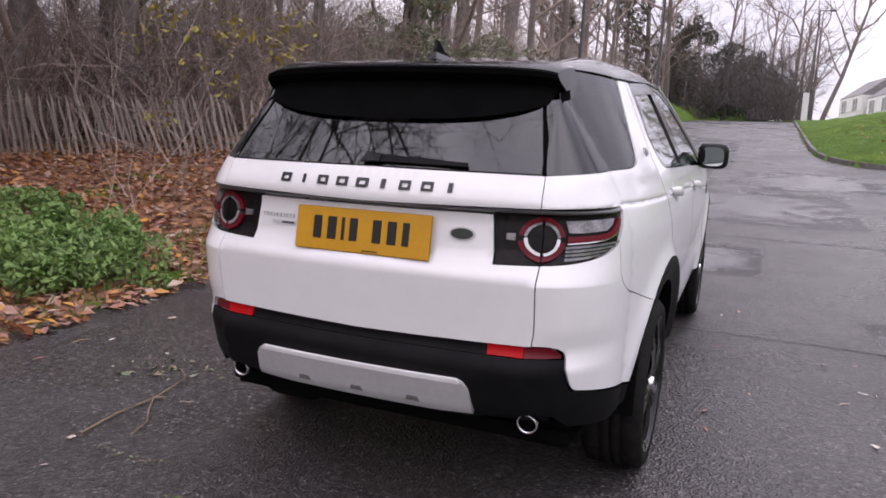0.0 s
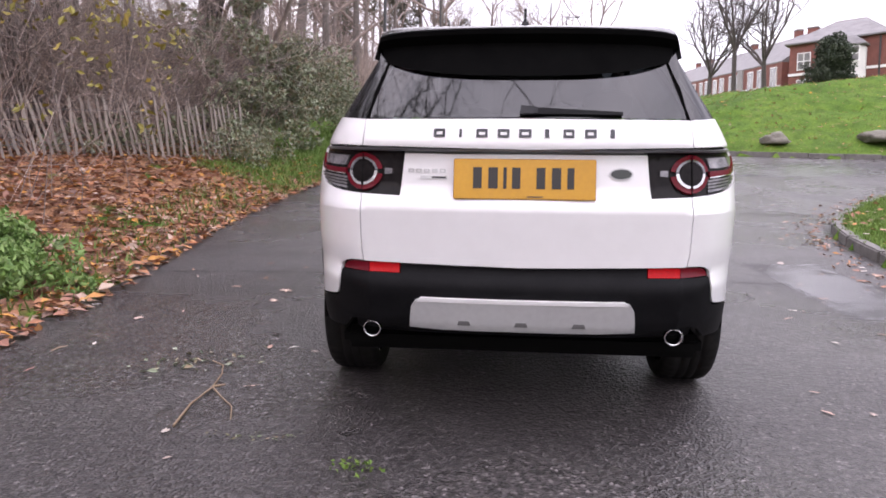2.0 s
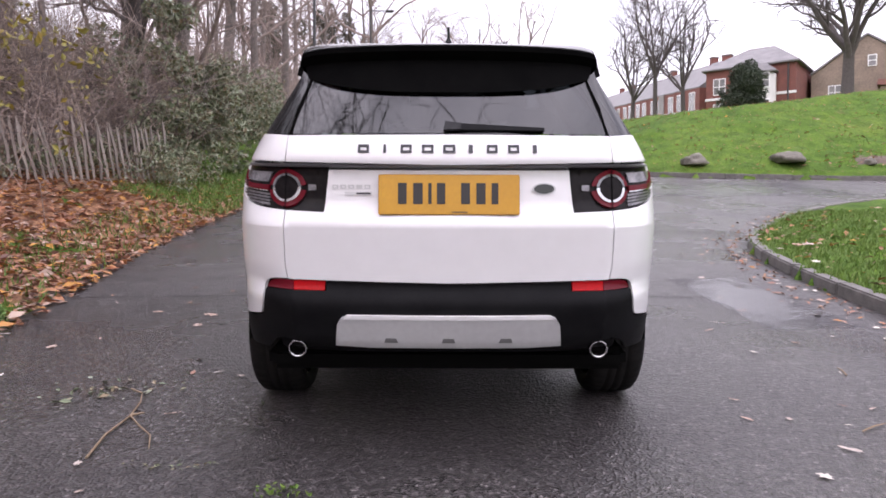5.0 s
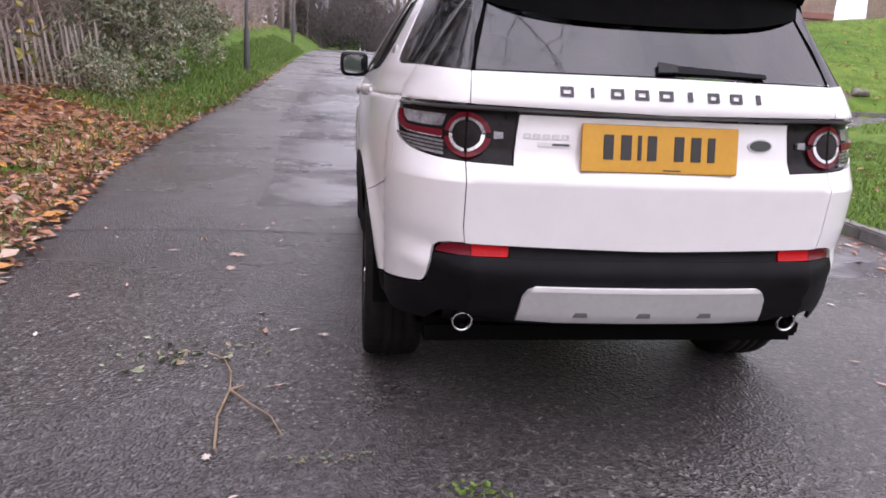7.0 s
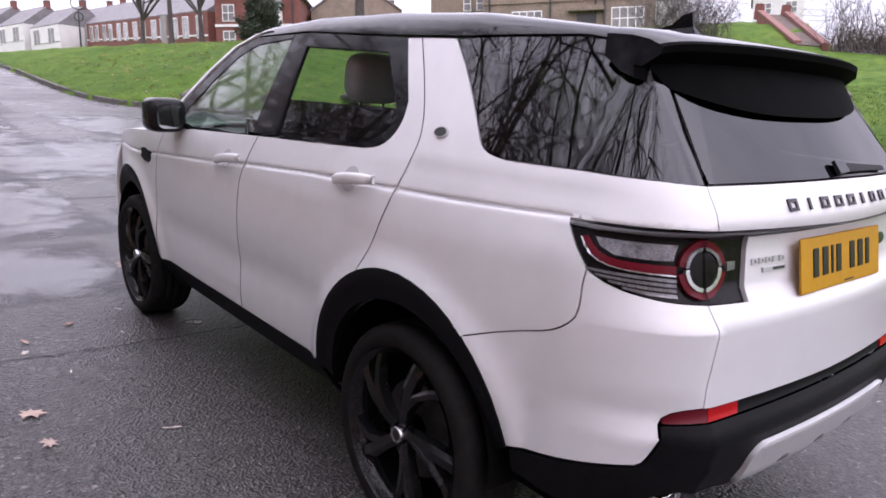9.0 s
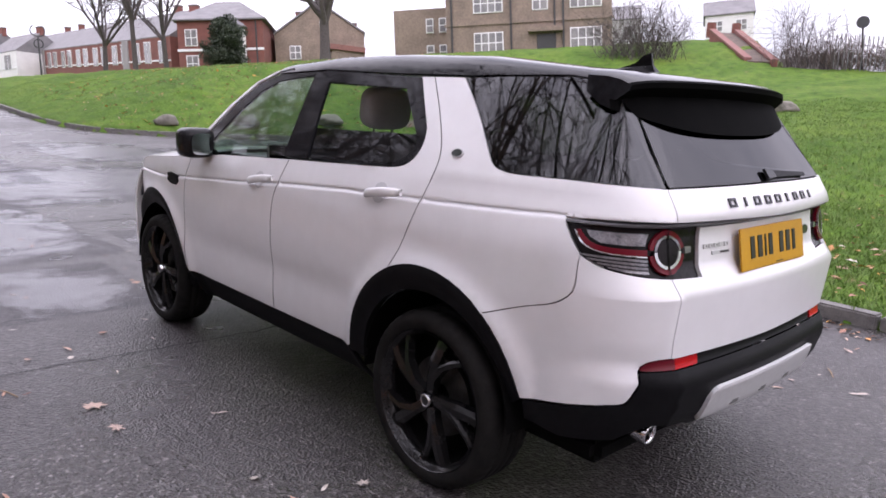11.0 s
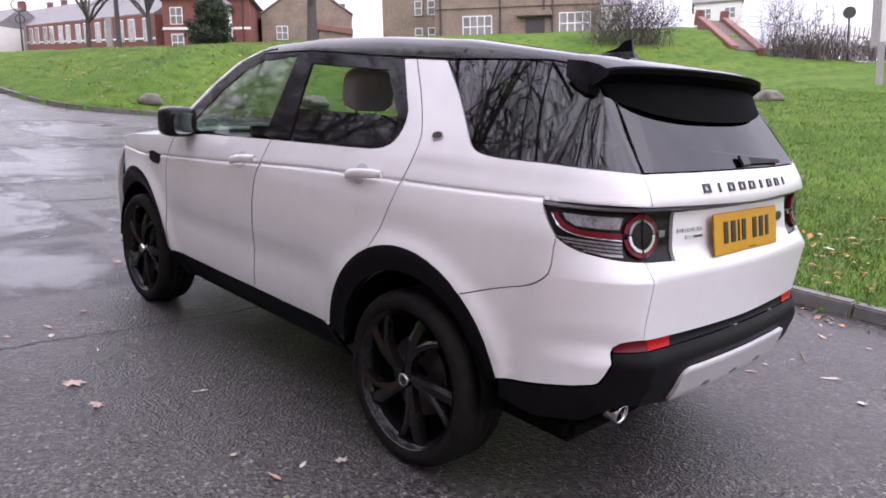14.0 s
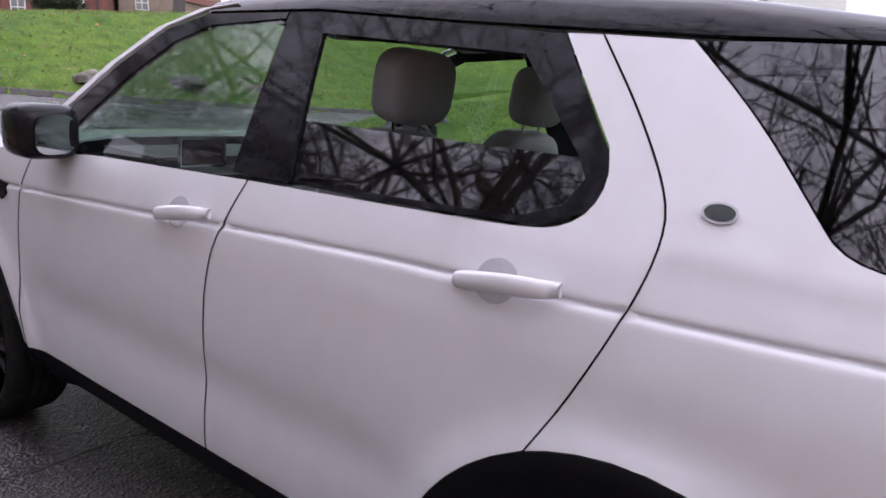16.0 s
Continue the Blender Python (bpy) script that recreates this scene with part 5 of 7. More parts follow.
# chestnut paling fence on the bank
FENCE = smooth_line([(-13.0, 5.6), (-11.0, 6.3), (-9.4, 7.1), (-7.9, 8.1), (-6.6, 9.3), (-5.7, 10.4), (-5.2, 11.3)], 0.116)
fence = tagged(new("paling_fence"), "leaning grey chestnut paling fence on the leafy bank", "fence")
fence.matrix_world = HILL
pale_meshes = []
for k in range(5):
    bm = bmesh.new()
    rows = []
    bend = rng.normal(0, 0.012, 5)
    for i, z in enumerate((0, 0.3, 0.62, 0.93, 1.10)):
        w, d = (0.021, 0.014) if i < 4 else (0.004, 0.004)
        rows.append([bm.verts.new((sx * w * (1 + 0.15 * rng.normal()) + bend[i], sy * d, z)) for sx, sy in ((-1, -1), (1, -1), (1, 1), (-1, 1))])
    for p, q in zip(rows, rows[1:]):
        for i in range(4):
            bm.faces.new((p[i], p[(i + 1) % 4], q[(i + 1) % 4], q[i]))
    bm.faces.new(rows[-1])
    me = bpy.data.meshes.new("pale")
    bm.to_mesh(me)
    bm.free()
    me.materials.append(PALE)
    pale_meshes.append(me)
tops = []
for k, (a, b) in enumerate(zip(FENCE, FENCE[1:])):
    far = k / len(FENCE)
    ob = new("pale", pale_meshes[k % 5])
    ob.parent = fence
    yaw = math.degrees(math.atan2(b[1] - a[1], b[0] - a[0]))
    lean = -13 + 8 * math.sin(k * 0.11) * (1 - far) + rng.normal(0, 2.5) + 6 * far
    tip = -8 * (1 - far) + rng.normal(0, 3)
    z = float(land(a[0], a[1])) - 0.06
    ob.matrix_local = Matrix.Translation((a[0], a[1], z)) @ pose(0, 0, 0, 0, 0, yaw) @ pose(0, 0, 0, tip, lean, 0) @ Matrix.Scale(1 + rng.normal(0, 0.05), 4)
    tops.append((a[0], a[1], z, lean, yaw))
for h in (0.28, 0.85):
    verts, faces = [], []
    for x, y, z, lean, yaw in tops:
        off = h * math.sin(radians(lean))
        c = (x + off * math.cos(radians(yaw)), y + off * math.sin(radians(yaw)), z + h)
        verts += [(c[0], c[1] - 0.018, c[2] - 0.004), (c[0], c[1] - 0.018, c[2] + 0.004), (c[0], c[1] + 0.018, c[2])]
    for i in range(len(tops) - 1):
        for j in range(3):
            faces.append((3 * i + j, 3 * i + (j + 1) % 3, 3 * i + 3 + (j + 1) % 3, 3 * i + 3 + j))
    mesh_ob("wire", verts, faces, WIRE, fence)


# bare trees, grown by forking
def tube(verts, faces, path, radii, sides):
    """Adds a tapering tube along a path."""
    base = len(verts)
    p = np.asarray(path, float)
    d = np.empty_like(p)
    d[1:-1] = p[2:] - p[:-2]
    d[0], d[-1] = p[1] - p[0], p[-1] - p[-2]
    u = np.stack([d[:, 1] * 0.46 - d[:, 2] * 0.83, d[:, 2] * 0.31 - d[:, 0] * 0.46, d[:, 0] * 0.83 - d[:, 1] * 0.31], 1)
    u /= np.sqrt((u * u).sum(1))[:, None] + 1e-9
    v = np.stack([d[:, 1] * u[:, 2] - d[:, 2] * u[:, 1], d[:, 2] * u[:, 0] - d[:, 0] * u[:, 2], d[:, 0] * u[:, 1] - d[:, 1] * u[:, 0]], 1)
    v /= np.sqrt((v * v).sum(1))[:, None] + 1e-9
    r = np.asarray(radii, float)[:, None, None]
    ring = p[:, None, :] + r * (RING_C[sides][None, :, None] * u[:, None, :] + RING_S[sides][None, :, None] * v[:, None, :])
    verts.extend(ring.reshape(-1, 3).tolist())
    for k in range(base, base + (len(p) - 1) * sides, sides):
        for i in range(sides):
            j = (i + 1) % sides
            faces.append((k + i, k + j, k + sides + j, k + sides + i))


RING_C = {n: np.cos(2 * math.pi * np.arange(n) / n) for n in range(3, 12)}
RING_S = {n: np.sin(2 * math.pi * np.arange(n) / n) for n in range(3, 12)}


def grow(r, height, girth, spread, depth, lean=0.1, low=0.25, twigs=3, sway=0.13, reach=0.55, slim=0.42):
    """Trunk and branches of one bare tree, as two meshes."""
    tv, tf, bv_, bf_ = [], [], [], []

    def limb(start, way, length, rad, level):
        n = 6 if level < 2 else 4
        path, p, d = [start], start.copy(), way / np.linalg.norm(way)
        for k in range(n):
            d = d + r.normal(0, sway * (0.15 if level == 0 else 1 + 0.4 * level), 3) + np.array([0, 0, 0.05 if level else 0.02])
            d /= np.linalg.norm(d)
            p = p + d * length / n
            path.append(p)
        radii = [rad * (1 - 0.72 * k / n) for k in range(n + 1)]
        tube(*((tv, tf) if level == 0 else (bv_, bf_)), path, radii, 9 if level == 0 else 5 if level == 1 else 3)
        if level >= depth:
            return
        kids = int(r.integers(5, 8)) if level == 0 else twigs + int(r.integers(0, 3))
        for i in range(kids):
            f = low + (1 - low) * (i + r.random()) / kids if level == 0 else 0.2 + 0.8 * r.random()
            q = path[min(int(f * n), n)]
            a = r.random() * 2 * math.pi
            side = np.array([math.cos(a), math.sin(a), 0.0])
            w = d * (0.55 if level else 0.45) + side * spread + np.array([0, 0, 0.32 if level == 0 else 0.12])
            limb(np.array(q), w, length * (reach - 0.10 * (level == 0) * f) * (0.8 + 0.4 * r.random()), rad * slim, level + 1)

    limb(np.array([0.0, 0, -0.2]), np.array([r.normal(0, lean), r.normal(0, lean), 1.0]), height, girth, 0)
    return tv, tf, bv_, bf_


def tree_thing(parts_, label, name="bare_tree", bark=BARK, twig=TWIGS):
    tv, tf, bv_, bf_ = parts_
    trunk = mesh_ob(name, tv, tf, bark, smooth=True)
    mesh_ob("crown", bv_, bf_, twig, trunk, smooth=True)
    return tagged(trunk, label, "tree")


def upright(x, y, turn=0.0, size=1.0, dz=0.0):
    """A pose on the ground with its z straight up."""
    return Matrix.Translation(at(x, y, dz)) @ pose(0, 0, 0, 0, 0, turn) @ Matrix.Scale(size, 4)


woods = [tree_thing(grow(np.random.default_rng(k), h, g, sp, 4, 0.09, lo), "tall bare woodland tree with thin grey-brown branches") for k, (h, g, sp, lo) in enumerate(((9, 0.15, 0.75, 0.25), (11, 0.20, 0.7, 0.35), (8, 0.12, 0.9, 0.2), (12, 0.21, 0.65, 0.4), (7, 0.08, 1.0, 0.15)))]
spots = []
for x, y in ((-11.35, 6.95), (-10.4, 8.5), (-9.2, 9.8), (-11.9, 9.6), (-7.6, 11.3)):
    spots.append((x, y))
while len(spots) < 112:
    y = rng.uniform(-46, 72)
    x = -rng.uniform(6.2, 24) - (2.2 if y < 7 else 0)
    if x > -9.5 and 1 < y < 9.5:
        continue
    if min((x - a) ** 2 + (y - b) ** 2 for a, b in spots) > 1.3:
        spots.append((x, y))
for k, (x, y) in enumerate(spots):
    m = upright(x, y, rng.uniform(0, 360), rng.uniform(0.95, 1.5))
    t = woods[k] if k < 5 else copy_thing(woods[k % 5], m)
    t.matrix_world = m
    tagged(t, group="woodland trees")


# broad old trees with dense crowns that lean over the verge
old = tree_thing(grow(np.random.default_rng(51), 10.5, 0.18, 0.95, 5, 0.05, 0.22, 4, 0.15, 0.60, 0.45), "broad bare tree with a dense twiggy crown over the verge", bark=DARKBARK, twig=DARKTWIG)
for k, (x, y, turn, size) in enumerate(((-6.9, 0.2, 0, 1.05), (-6.4, -4.2, 120, 0.95), (-8.8, 2.9, 45, 1.3), (-9.4, 11.6, 70, 1.1), (-7.6, 15.2, 200, 1.1), (-12.3, 8.9, 290, 1.05), (-9.6, 19.5, 140, 1.0))):
    m = upright(x, y, turn, size)
    t = old if k == 0 else copy_thing(old, m)
    t.matrix_world = m
    tagged(t, group="woodland trees")


# thickets: stems and twigs too many to count
def thicket(name, n, where, height, label, material=STEMS, thick=0.009, lean=0.25, category="undergrowth", kind="stuff"):
    verts, faces = [], []
    feet = np.array([where() for _ in range(n)])
    feet = np.column_stack([feet, land(feet[:, 0], feet[:, 1])]) @ np.array(HILL.to_3x3()).T
    for b in feet:
        h = height * rng.uniform(0.45, 1.15)
        d = np.array([rng.normal(0, lean), rng.normal(0, lean), 1.0])
        path = [b]
        for k in range(4):
            d = d + rng.normal(0, 0.22, 3)
            d[2] = max(d[2], 0.25)
            path.append(path[-1] + d / np.linalg.norm(d) * h / 4)
        tube(verts, faces, path, [thick * (1 - 0.2 * k) for k in range(5)], 3)
        for k in (1, 2, 2, 3, 3):
            q = path[k]
            w = rng.normal(0, 0.7, 3) + np.array([0, 0, 0.5])
            e = q + w / np.linalg.norm(w) * h * rng.uniform(0.2, 0.4)
            e2 = e + (w + rng.normal(0, 0.6, 3)) / np.linalg.norm(w) * h * 0.16
            tube(verts, faces, [q, e, e2], [thick * 0.6, thick * 0.4, thick * 0.2], 3)
    ob = mesh_ob(name, verts, faces, material)
    return tagged(ob, label, category, kind=kind)


def strip(y0, y1, d0, d1):
    def where():
        y = rng.uniform(y0, y1)
        return -3.8 - d0 - (d1 - d0) * rng.random() ** 0.8, y
    return where


def behind_fence():
    k = rng.random()
    p = FENCE[int(k * (len(FENCE) - 1))]
    return p[0] - rng.uniform(0.3, 5.5) * 0.62, p[1] + rng.uniform(0.3, 5.5)


thicket("thicket", 2300, strip(10, 45, 2.0, 9), 3.1, "tangled bare stems at the wood's edge")
thicket("thicket", 1900, behind_fence, 3.2, "tangled bare brown stems behind the fence")
thicket("thicket", 45, lambda: (lambda p: (p[0] + rng.uniform(0.15, 0.7), p[1] - rng.uniform(0.15, 0.9)))(FENCE[rng.integers(0, len(FENCE))]), 2.0, "bare bramble stems before the fence", STEMS, 0.007, 0.6)
thicket("thicket", 260, behind_fence, 3.8, "arching brown bramble stems over the fence", BARK, 0.014, 0.7)
thicket("thicket", 2200, strip(-40, 72, 8, 22), 5.5, "dense bare saplings deep in the wood", thick=0.012, lean=0.16)
thicket("thicket", 1100, strip(-24, 6, 6.5, 16), 5.0, "dense bare saplings beside the verge", thick=0.012, lean=0.2)
thicket("thicket", 500, strip(-14, 3, 3.5, 9), 3.2, "bare bramble stems on the verge")


def leaf_cloud(name, centres, n, size, material, label, category, kind="stuff", flat=0.4):
    """Many small folded leaves scattered in clumps. centres: (place in the world, radius) pairs."""
    cs = list(centres)
    pick = rng.integers(0, len(cs), n)
    c, rad = np.array([tuple(k[0]) for k in cs])[pick], np.array([k[1] for k in cs])[pick]
    unit = lambda v: v / (np.linalg.norm(v, axis=1)[:, None] + 1e-9)
    p = c + unit(rng.normal(0, 1, (n, 3))) * rad * rng.uniform(0.55, 1.0, (n, 1)) ** 0.6
    return scatter(name, p, size, material, flat, label, category, kind)


def scatter(name, p, size, material, flat, label, category, kind="stuff", lie=False):
    """Folded leaves at given places; lie: flat on the ground, more or less."""
    n = len(p)
    unit = lambda v: v / (np.linalg.norm(v, axis=1)[:, None] + 1e-9)
    a = unit(rng.normal(0, 1, (n, 3)) * ((1, 1, 0.22) if lie else (1, 1, 1)) + np.array([0, 0, 0.0 if lie else -0.2]))
    b = unit(np.cross(a, rng.normal(0, 0.3 if lie else 1, (n, 3)) + np.array([0, 0, 1.0 if lie else flat * 3])))
    nrm = np.cross(a, b)
    nrm *= np.sign(nrm[:, 2:3] + 1e-6) if lie else 1
    s = size * rng.uniform(0.6, 1.4, (n, 1))
    w = rng.uniform(0.35, 0.7, (n, 1))
    verts = np.stack([p - a * s, p + b * s * w + nrm * s * 0.2, p + a * s, p - b * s * w + nrm * s * 0.2], 1).reshape(-1, 3)
    k = np.arange(n)[:, None] * 4
    faces = np.concatenate([k + np.array([[0, 1, 2]]), k + np.array([[0, 2, 3]])])
    ob = mesh_ob(name, verts.tolist(), faces.tolist(), material)
    return tagged(ob, label, category, kind=kind)


def clumps(x, y, rx, h, n, r):
    out = []
    for _ in range(n):
        a, f = rng.uniform(0, 6.28), math.sqrt(rng.random())
        px, py = x + rx * f * math.cos(a), y + rx * f * math.sin(a)
        z = h * (1 - 0.6 * f * f) * rng.uniform(0.15, 1.0)
        q = at(px, py, z)
        rr = r * rng.uniform(0.6, 1.3)
        out.append((q, (rr, rr, rr * 0.8)))
    return out


leaf_cloud("evergreen_shrub", clumps(-6.2, 13.5, 1.6, 3.9, 46, 0.40), 11500, 0.055, EVERGREEN, "grey-green evergreen shrub at the wood's edge", "shrub")
leaf_cloud("evergreen_shrub", clumps(-5.6, 17.0, 1.6, 3.0, 40, 0.42), 10000, 0.042, EVERGREEN, "grey-green evergreen shrub beside the verge", "shrub")
leaf_cloud("evergreen_shrub", clumps(-7.0, 22.0, 2.0, 3.6, 40, 0.5), 6000, 0.07, EVERGREEN, "tall grey-green evergreen shrub under bare trees", "shrub")
leaf_cloud("ivy", clumps(-5.6, 11.2, 1.3, 0.85, 30, 0.3), 4500, 0.035, EVERGREEN, "dark ivy sprawling over the bank", "ivy")
leaf_cloud("ivy", clumps(-7.2, 9.5, 0.9, 0.6, 18, 0.24), 2200, 0.03, EVERGREEN, "dark ivy at the foot of the fence", "ivy")
leaf_cloud("weeds", clumps(-4.3, 2.0, 0.95, 0.46, 46, 0.20), 11000, 0.034, GREENS, "bright green nettles and weeds on the verge", "weeds")
leaf_cloud("weeds", clumps(-3.75, 2.35, 0.55, 0.30, 22, 0.15), 3800, 0.026, GREENS, "low green weeds at the road's edge", "weeds")
leaf_cloud("weeds", clumps(-5.9, 3.1, 0.6, 0.3, 14, 0.16), 2200, 0.03, GREENS, "green weeds among fallen leaves", "weeds")
leaf_cloud("yellow_sapling_leaves", [(at(-5.2 + rng.normal(0, 0.35), 4.3 + rng.normal(0, 0.35), rng.uniform(1.9, 3.3)), (0.2, 0.2, 0.2)) for _ in range(8)], 120, 0.05, YELLOWING, "last yellow leaves on a sapling", "sapling leaves")
leaf_cloud("yellow_sapling_leaves", [(at(-7.6 + rng.normal(0, 0.8), 9.4 + rng.normal(0, 0.6), rng.uniform(1.6, 3.2)), (0.25, 0.25, 0.25)) for _ in range(10)], 110, 0.05, YELLOWING, "yellow leaves hanging on thin twigs", "sapling leaves")

sp = [(at(-4.0 + rng.normal(0, 0.3), 4.4 + rng.normal(0, 0.5), rng.uniform(1.15, 2.3)), (0.16, 0.16, 0.2)) for _ in range(12)]
leaf_cloud("yellow_sapling_leaves", sp, 150, 0.042, YELLOWING, "last yellow-green leaves hanging over the verge", "sapling leaves")
thicket("thicket", 14, lambda: (-5.3 + rng.normal(0, 0.3), 4.6 + rng.normal(0, 0.5)), 2.9, "thin bare saplings with a few yellow leaves", STEMS, 0.007, 0.3)
# dark evergreens that close the road's far end
for x, y, h, w in ((-9.0, 58, 9, 2.6), (-5.5, 66, 8, 2.6), (-2.0, 74, 8.5, 3.0), (1.0, 82, 7, 2.6), (-12, 50, 8, 2.4)):
    cs = [(at(x + rng.normal(0, w * 0.33), y + rng.normal(0, 0.8), h * f), (w * (1.05 - 0.75 * f) * 0.55,) * 2 + (0.7,)) for f in np.linspace(0.05, 0.95, 26)]
    ob = leaf_cloud("evergreen_tree", cs, 8500, 0.10, FIR if -4 < x < 4 else IVYGREEN, "dark ivy-covered evergreen tree at the bend", "tree", kind="thing")
    tv, tf = [], []
    tube(tv, tf, [np.array(at(x, y, -0.3)), np.array(at(x, y, h * 0.5)), np.array(at(x, y, h * 0.93))], [0.22, 0.14, 0.03], 7)
    mesh_ob("trunk", tv, tf, BARK, ob)

for k, (x, y) in enumerate([(rng.uniform(-7, 7), rng.uniform(84, 100)) for _ in range(16)] + [(rng.uniform(4.8, 8.5), rng.uniform(78, 95)) for _ in range(6)] + [(-4.9, 48), (-5.4, 55), (-4.8, 63), (-6.0, 70)]):
    t = copy_thing(woods[k % 5], upright(x, y, rng.uniform(0, 360), rng.uniform(0.6, 0.95)))
    tagged(t, group="woodland trees")
leaf_cloud("ivy", [(at(x, y, rng.uniform(0.3, 3.2)), (0.7, 0.7, 0.8)) for x, y in [(rng.uniform(-6, 6), rng.uniform(83, 96)) for _ in range(70)]], 7000, 0.11, IVYGREEN, "dark ivy and holly under the trees", "ivy")

thicket("thicket", 900, lambda: (rng.uniform(-9, 4.5), rng.uniform(62, 96)), 6.0, "dense dark stems closing the bend", DARKTWIG, 0.03, 0.2)
# lawn trees
def spread_tree(r, height, girth, fork, splay):
    """A lawn tree: a short trunk that forks low into long rising limbs with fine hanging twigs."""
    tv, tf, bv_, bf_ = [], [], [], []

    def limb(start, way, length, rad, level):
        n = (7, 6, 5, 4, 3)[level]
        path, p, d = [start], start.copy(), way / np.linalg.norm(way)
        for _ in range(n):
            d = d + r.normal(0, 0.11 + 0.05 * level, 3) + np.array([0, 0, 0.07 if level < 2 else -0.01])
            d /= np.linalg.norm(d)
            p = p + d * length / n
            path.append(p)
        tube(bv_, bf_, path, [rad * (1 - 0.68 * k / n) for k in range(n + 1)], 6 if level == 0 else 4 if level == 1 else 3)
        if level == 4:
            return
        for i in range((6, 5, 4, 3)[level]):
            f = 0.22 + 0.78 * (i + r.random()) / (6, 5, 4, 3)[level]
            q = path[min(int(f * n + 0.5), n)]
            side = r.normal(0, 1, 3)
            side -= d * (side @ d)
            w = d * 0.75 + side / np.linalg.norm(side) * 0.72 + np.array([0, 0, 0.12])
            limb(np.array(q), w, length * (0.62 - 0.22 * f) * (0.8 + 0.4 * r.random()), rad * 0.46 * (1.15 - 0.4 * f), level + 1)

    top = np.array([r.normal(0, 0.1), r.normal(0, 0.1), height * fork])
    tube(tv, tf, [np.array([0, 0, -0.2]), np.array([0, 0, 0.25]), top * 0.5, top], [girth * 1.35, girth * 1.05, girth * 0.92, girth * 0.85], 10)
    n = 7
    for i in range(n):
        a = 2 * math.pi * (i + 0.5 * r.random()) / n
        tilt = splay * (0.25 if i == 0 else r.uniform(0.75, 1.25))
        low = 1.0 if i < 4 else r.uniform(0.72, 0.98)
        limb(top * low, np.array([math.cos(a) * tilt, math.sin(a) * tilt, 1.0]), height * (1 - fork) * r.uniform(0.68, 0.86), girth * 0.56, 0)
    return tv, tf, bv_, bf_


lawn = [tree_thing(spread_tree(np.random.default_rng(30 + k), *spec), "bare spreading lawn tree with dark trunk", bark=DARKBARK, twig=DARKTWIG) for k, spec in enumerate(((9.6, 0.19, 0.26, 0.62), (10.5, 0.16, 0.30, 0.5), (9.4, 0.32, 0.26, 0.85)))]
places = [(0, 15.6, 57.0, 20, 1.0), (1, 15.9, 51.6, 80, 1.1), (0, 17.7, 50.7, 200, 0.95), (2, 22.0, 37.0, 0, 1.0)]
used = set()
for k, x, y, turn, size in places:
    m = upright(x, y, turn, size)
    t = copy_thing(lawn[k], m) if k in used else lawn[k]
    used.add(k)
    t.matrix_world = m
    tagged(t, group="lawn trees")
cs = [(at(21.7 + rng.normal(0, 0.42), 50 + rng.normal(0, 0.5), 3.3 * f), (1.45 * (1.0 - 0.72 * f * f), 1.2, 0.55)) for f in np.linspace(0.05, 0.95, 30)]
leaf_cloud("conifer_bush", cs, 15000, 0.085, FIR, "rounded dark green conifer bush on the lawn", "bush", kind="thing")


# boulders along the far kerb
def boulder(x, y, w, h, seed):
    bm = bmesh.new()
    bmesh.ops.create_icosphere(bm, subdivisions=3, radius=1)
    for v in bm.verts:
        n = noise.noise(v.co * 1.3 + Vector((seed, 0, 0))) * 0.35 + noise.noise(v.co * 3.1 + Vector((0, seed, 0))) * 0.2 + noise.noise(v.co * 7.0) * 0.07
        v.co = v.co * (1 + n)
        v.co = Vector((v.co.x * w / 2, v.co.y * w * 0.36, max(v.co.z, -0.4) * h))
    ob = part("boulder", bm, STONE, smooth=True)
    ob.matrix_world = upright(x, y, seed * 40, 1, h * 0.25)
    tagged(ob, "weathered grey-brown boulder lying on the lawn", "boulder", "boulders along the kerb")


boulder(7.57, 18.95, 0.95, 0.24, 1)
boulder(10.3, 18.8, 1.3, 0.27, 2)
boulder(14.6, 18.7, 0.7, 0.16, 5)
boulder(12.5, 18.4, 0.4, 0.14, 7)
EARTH = mat("bare_earth", (0.15, 0.112, 0.09), 0.95, vary=(0.085, 0.066, 0.056), scale=3, bump=0.02, bump_scale=20)


def earth_patch(x, y, w, d, seed):
    """A worn hollow in the turf: a low, ragged sheet of soil."""
    k, verts = 26, [(0.0, 0.0, 0.05)]
    for ring in (0.5, 1.0):
        for i in range(k):
            a = 2 * math.pi * i / k
            r = ring * (1 + 0.28 * noise.noise((3 * math.cos(a), 3 * math.sin(a), seed)))
            verts.append((r * w / 2 * math.cos(a), r * d / 2 * math.sin(a), 0.05 if ring < 1 else -0.03))
    faces = [(0, 1 + i, 1 + (i + 1) % k) for i in range(k)] + [(1 + i, 1 + k + i, 1 + k + (i + 1) % k, 1 + (i + 1) % k) for i in range(k)]
    local = [(x + u, y + v, float(ground_height(np.array([x + u]), np.array([y + v]))[0]) + h) for u, v, h in verts]
    ob = mesh_ob("bare_patch", local, faces, EARTH, smooth=True)
    ob.matrix_world = HILL
    tagged(ob, "worn patch of bare brown earth on the lawn", "earth", kind="structure")


earth_patch(13.3, 18.7, 2.6, 1.1, 2)
earth_patch(9.6, 3.6, 0.9, 0.5, 5)
boulder(5.34, 19.45, 0.62, 0.22, 4)
boulder(20.9, 8.9, 0.95, 0.26, 6)

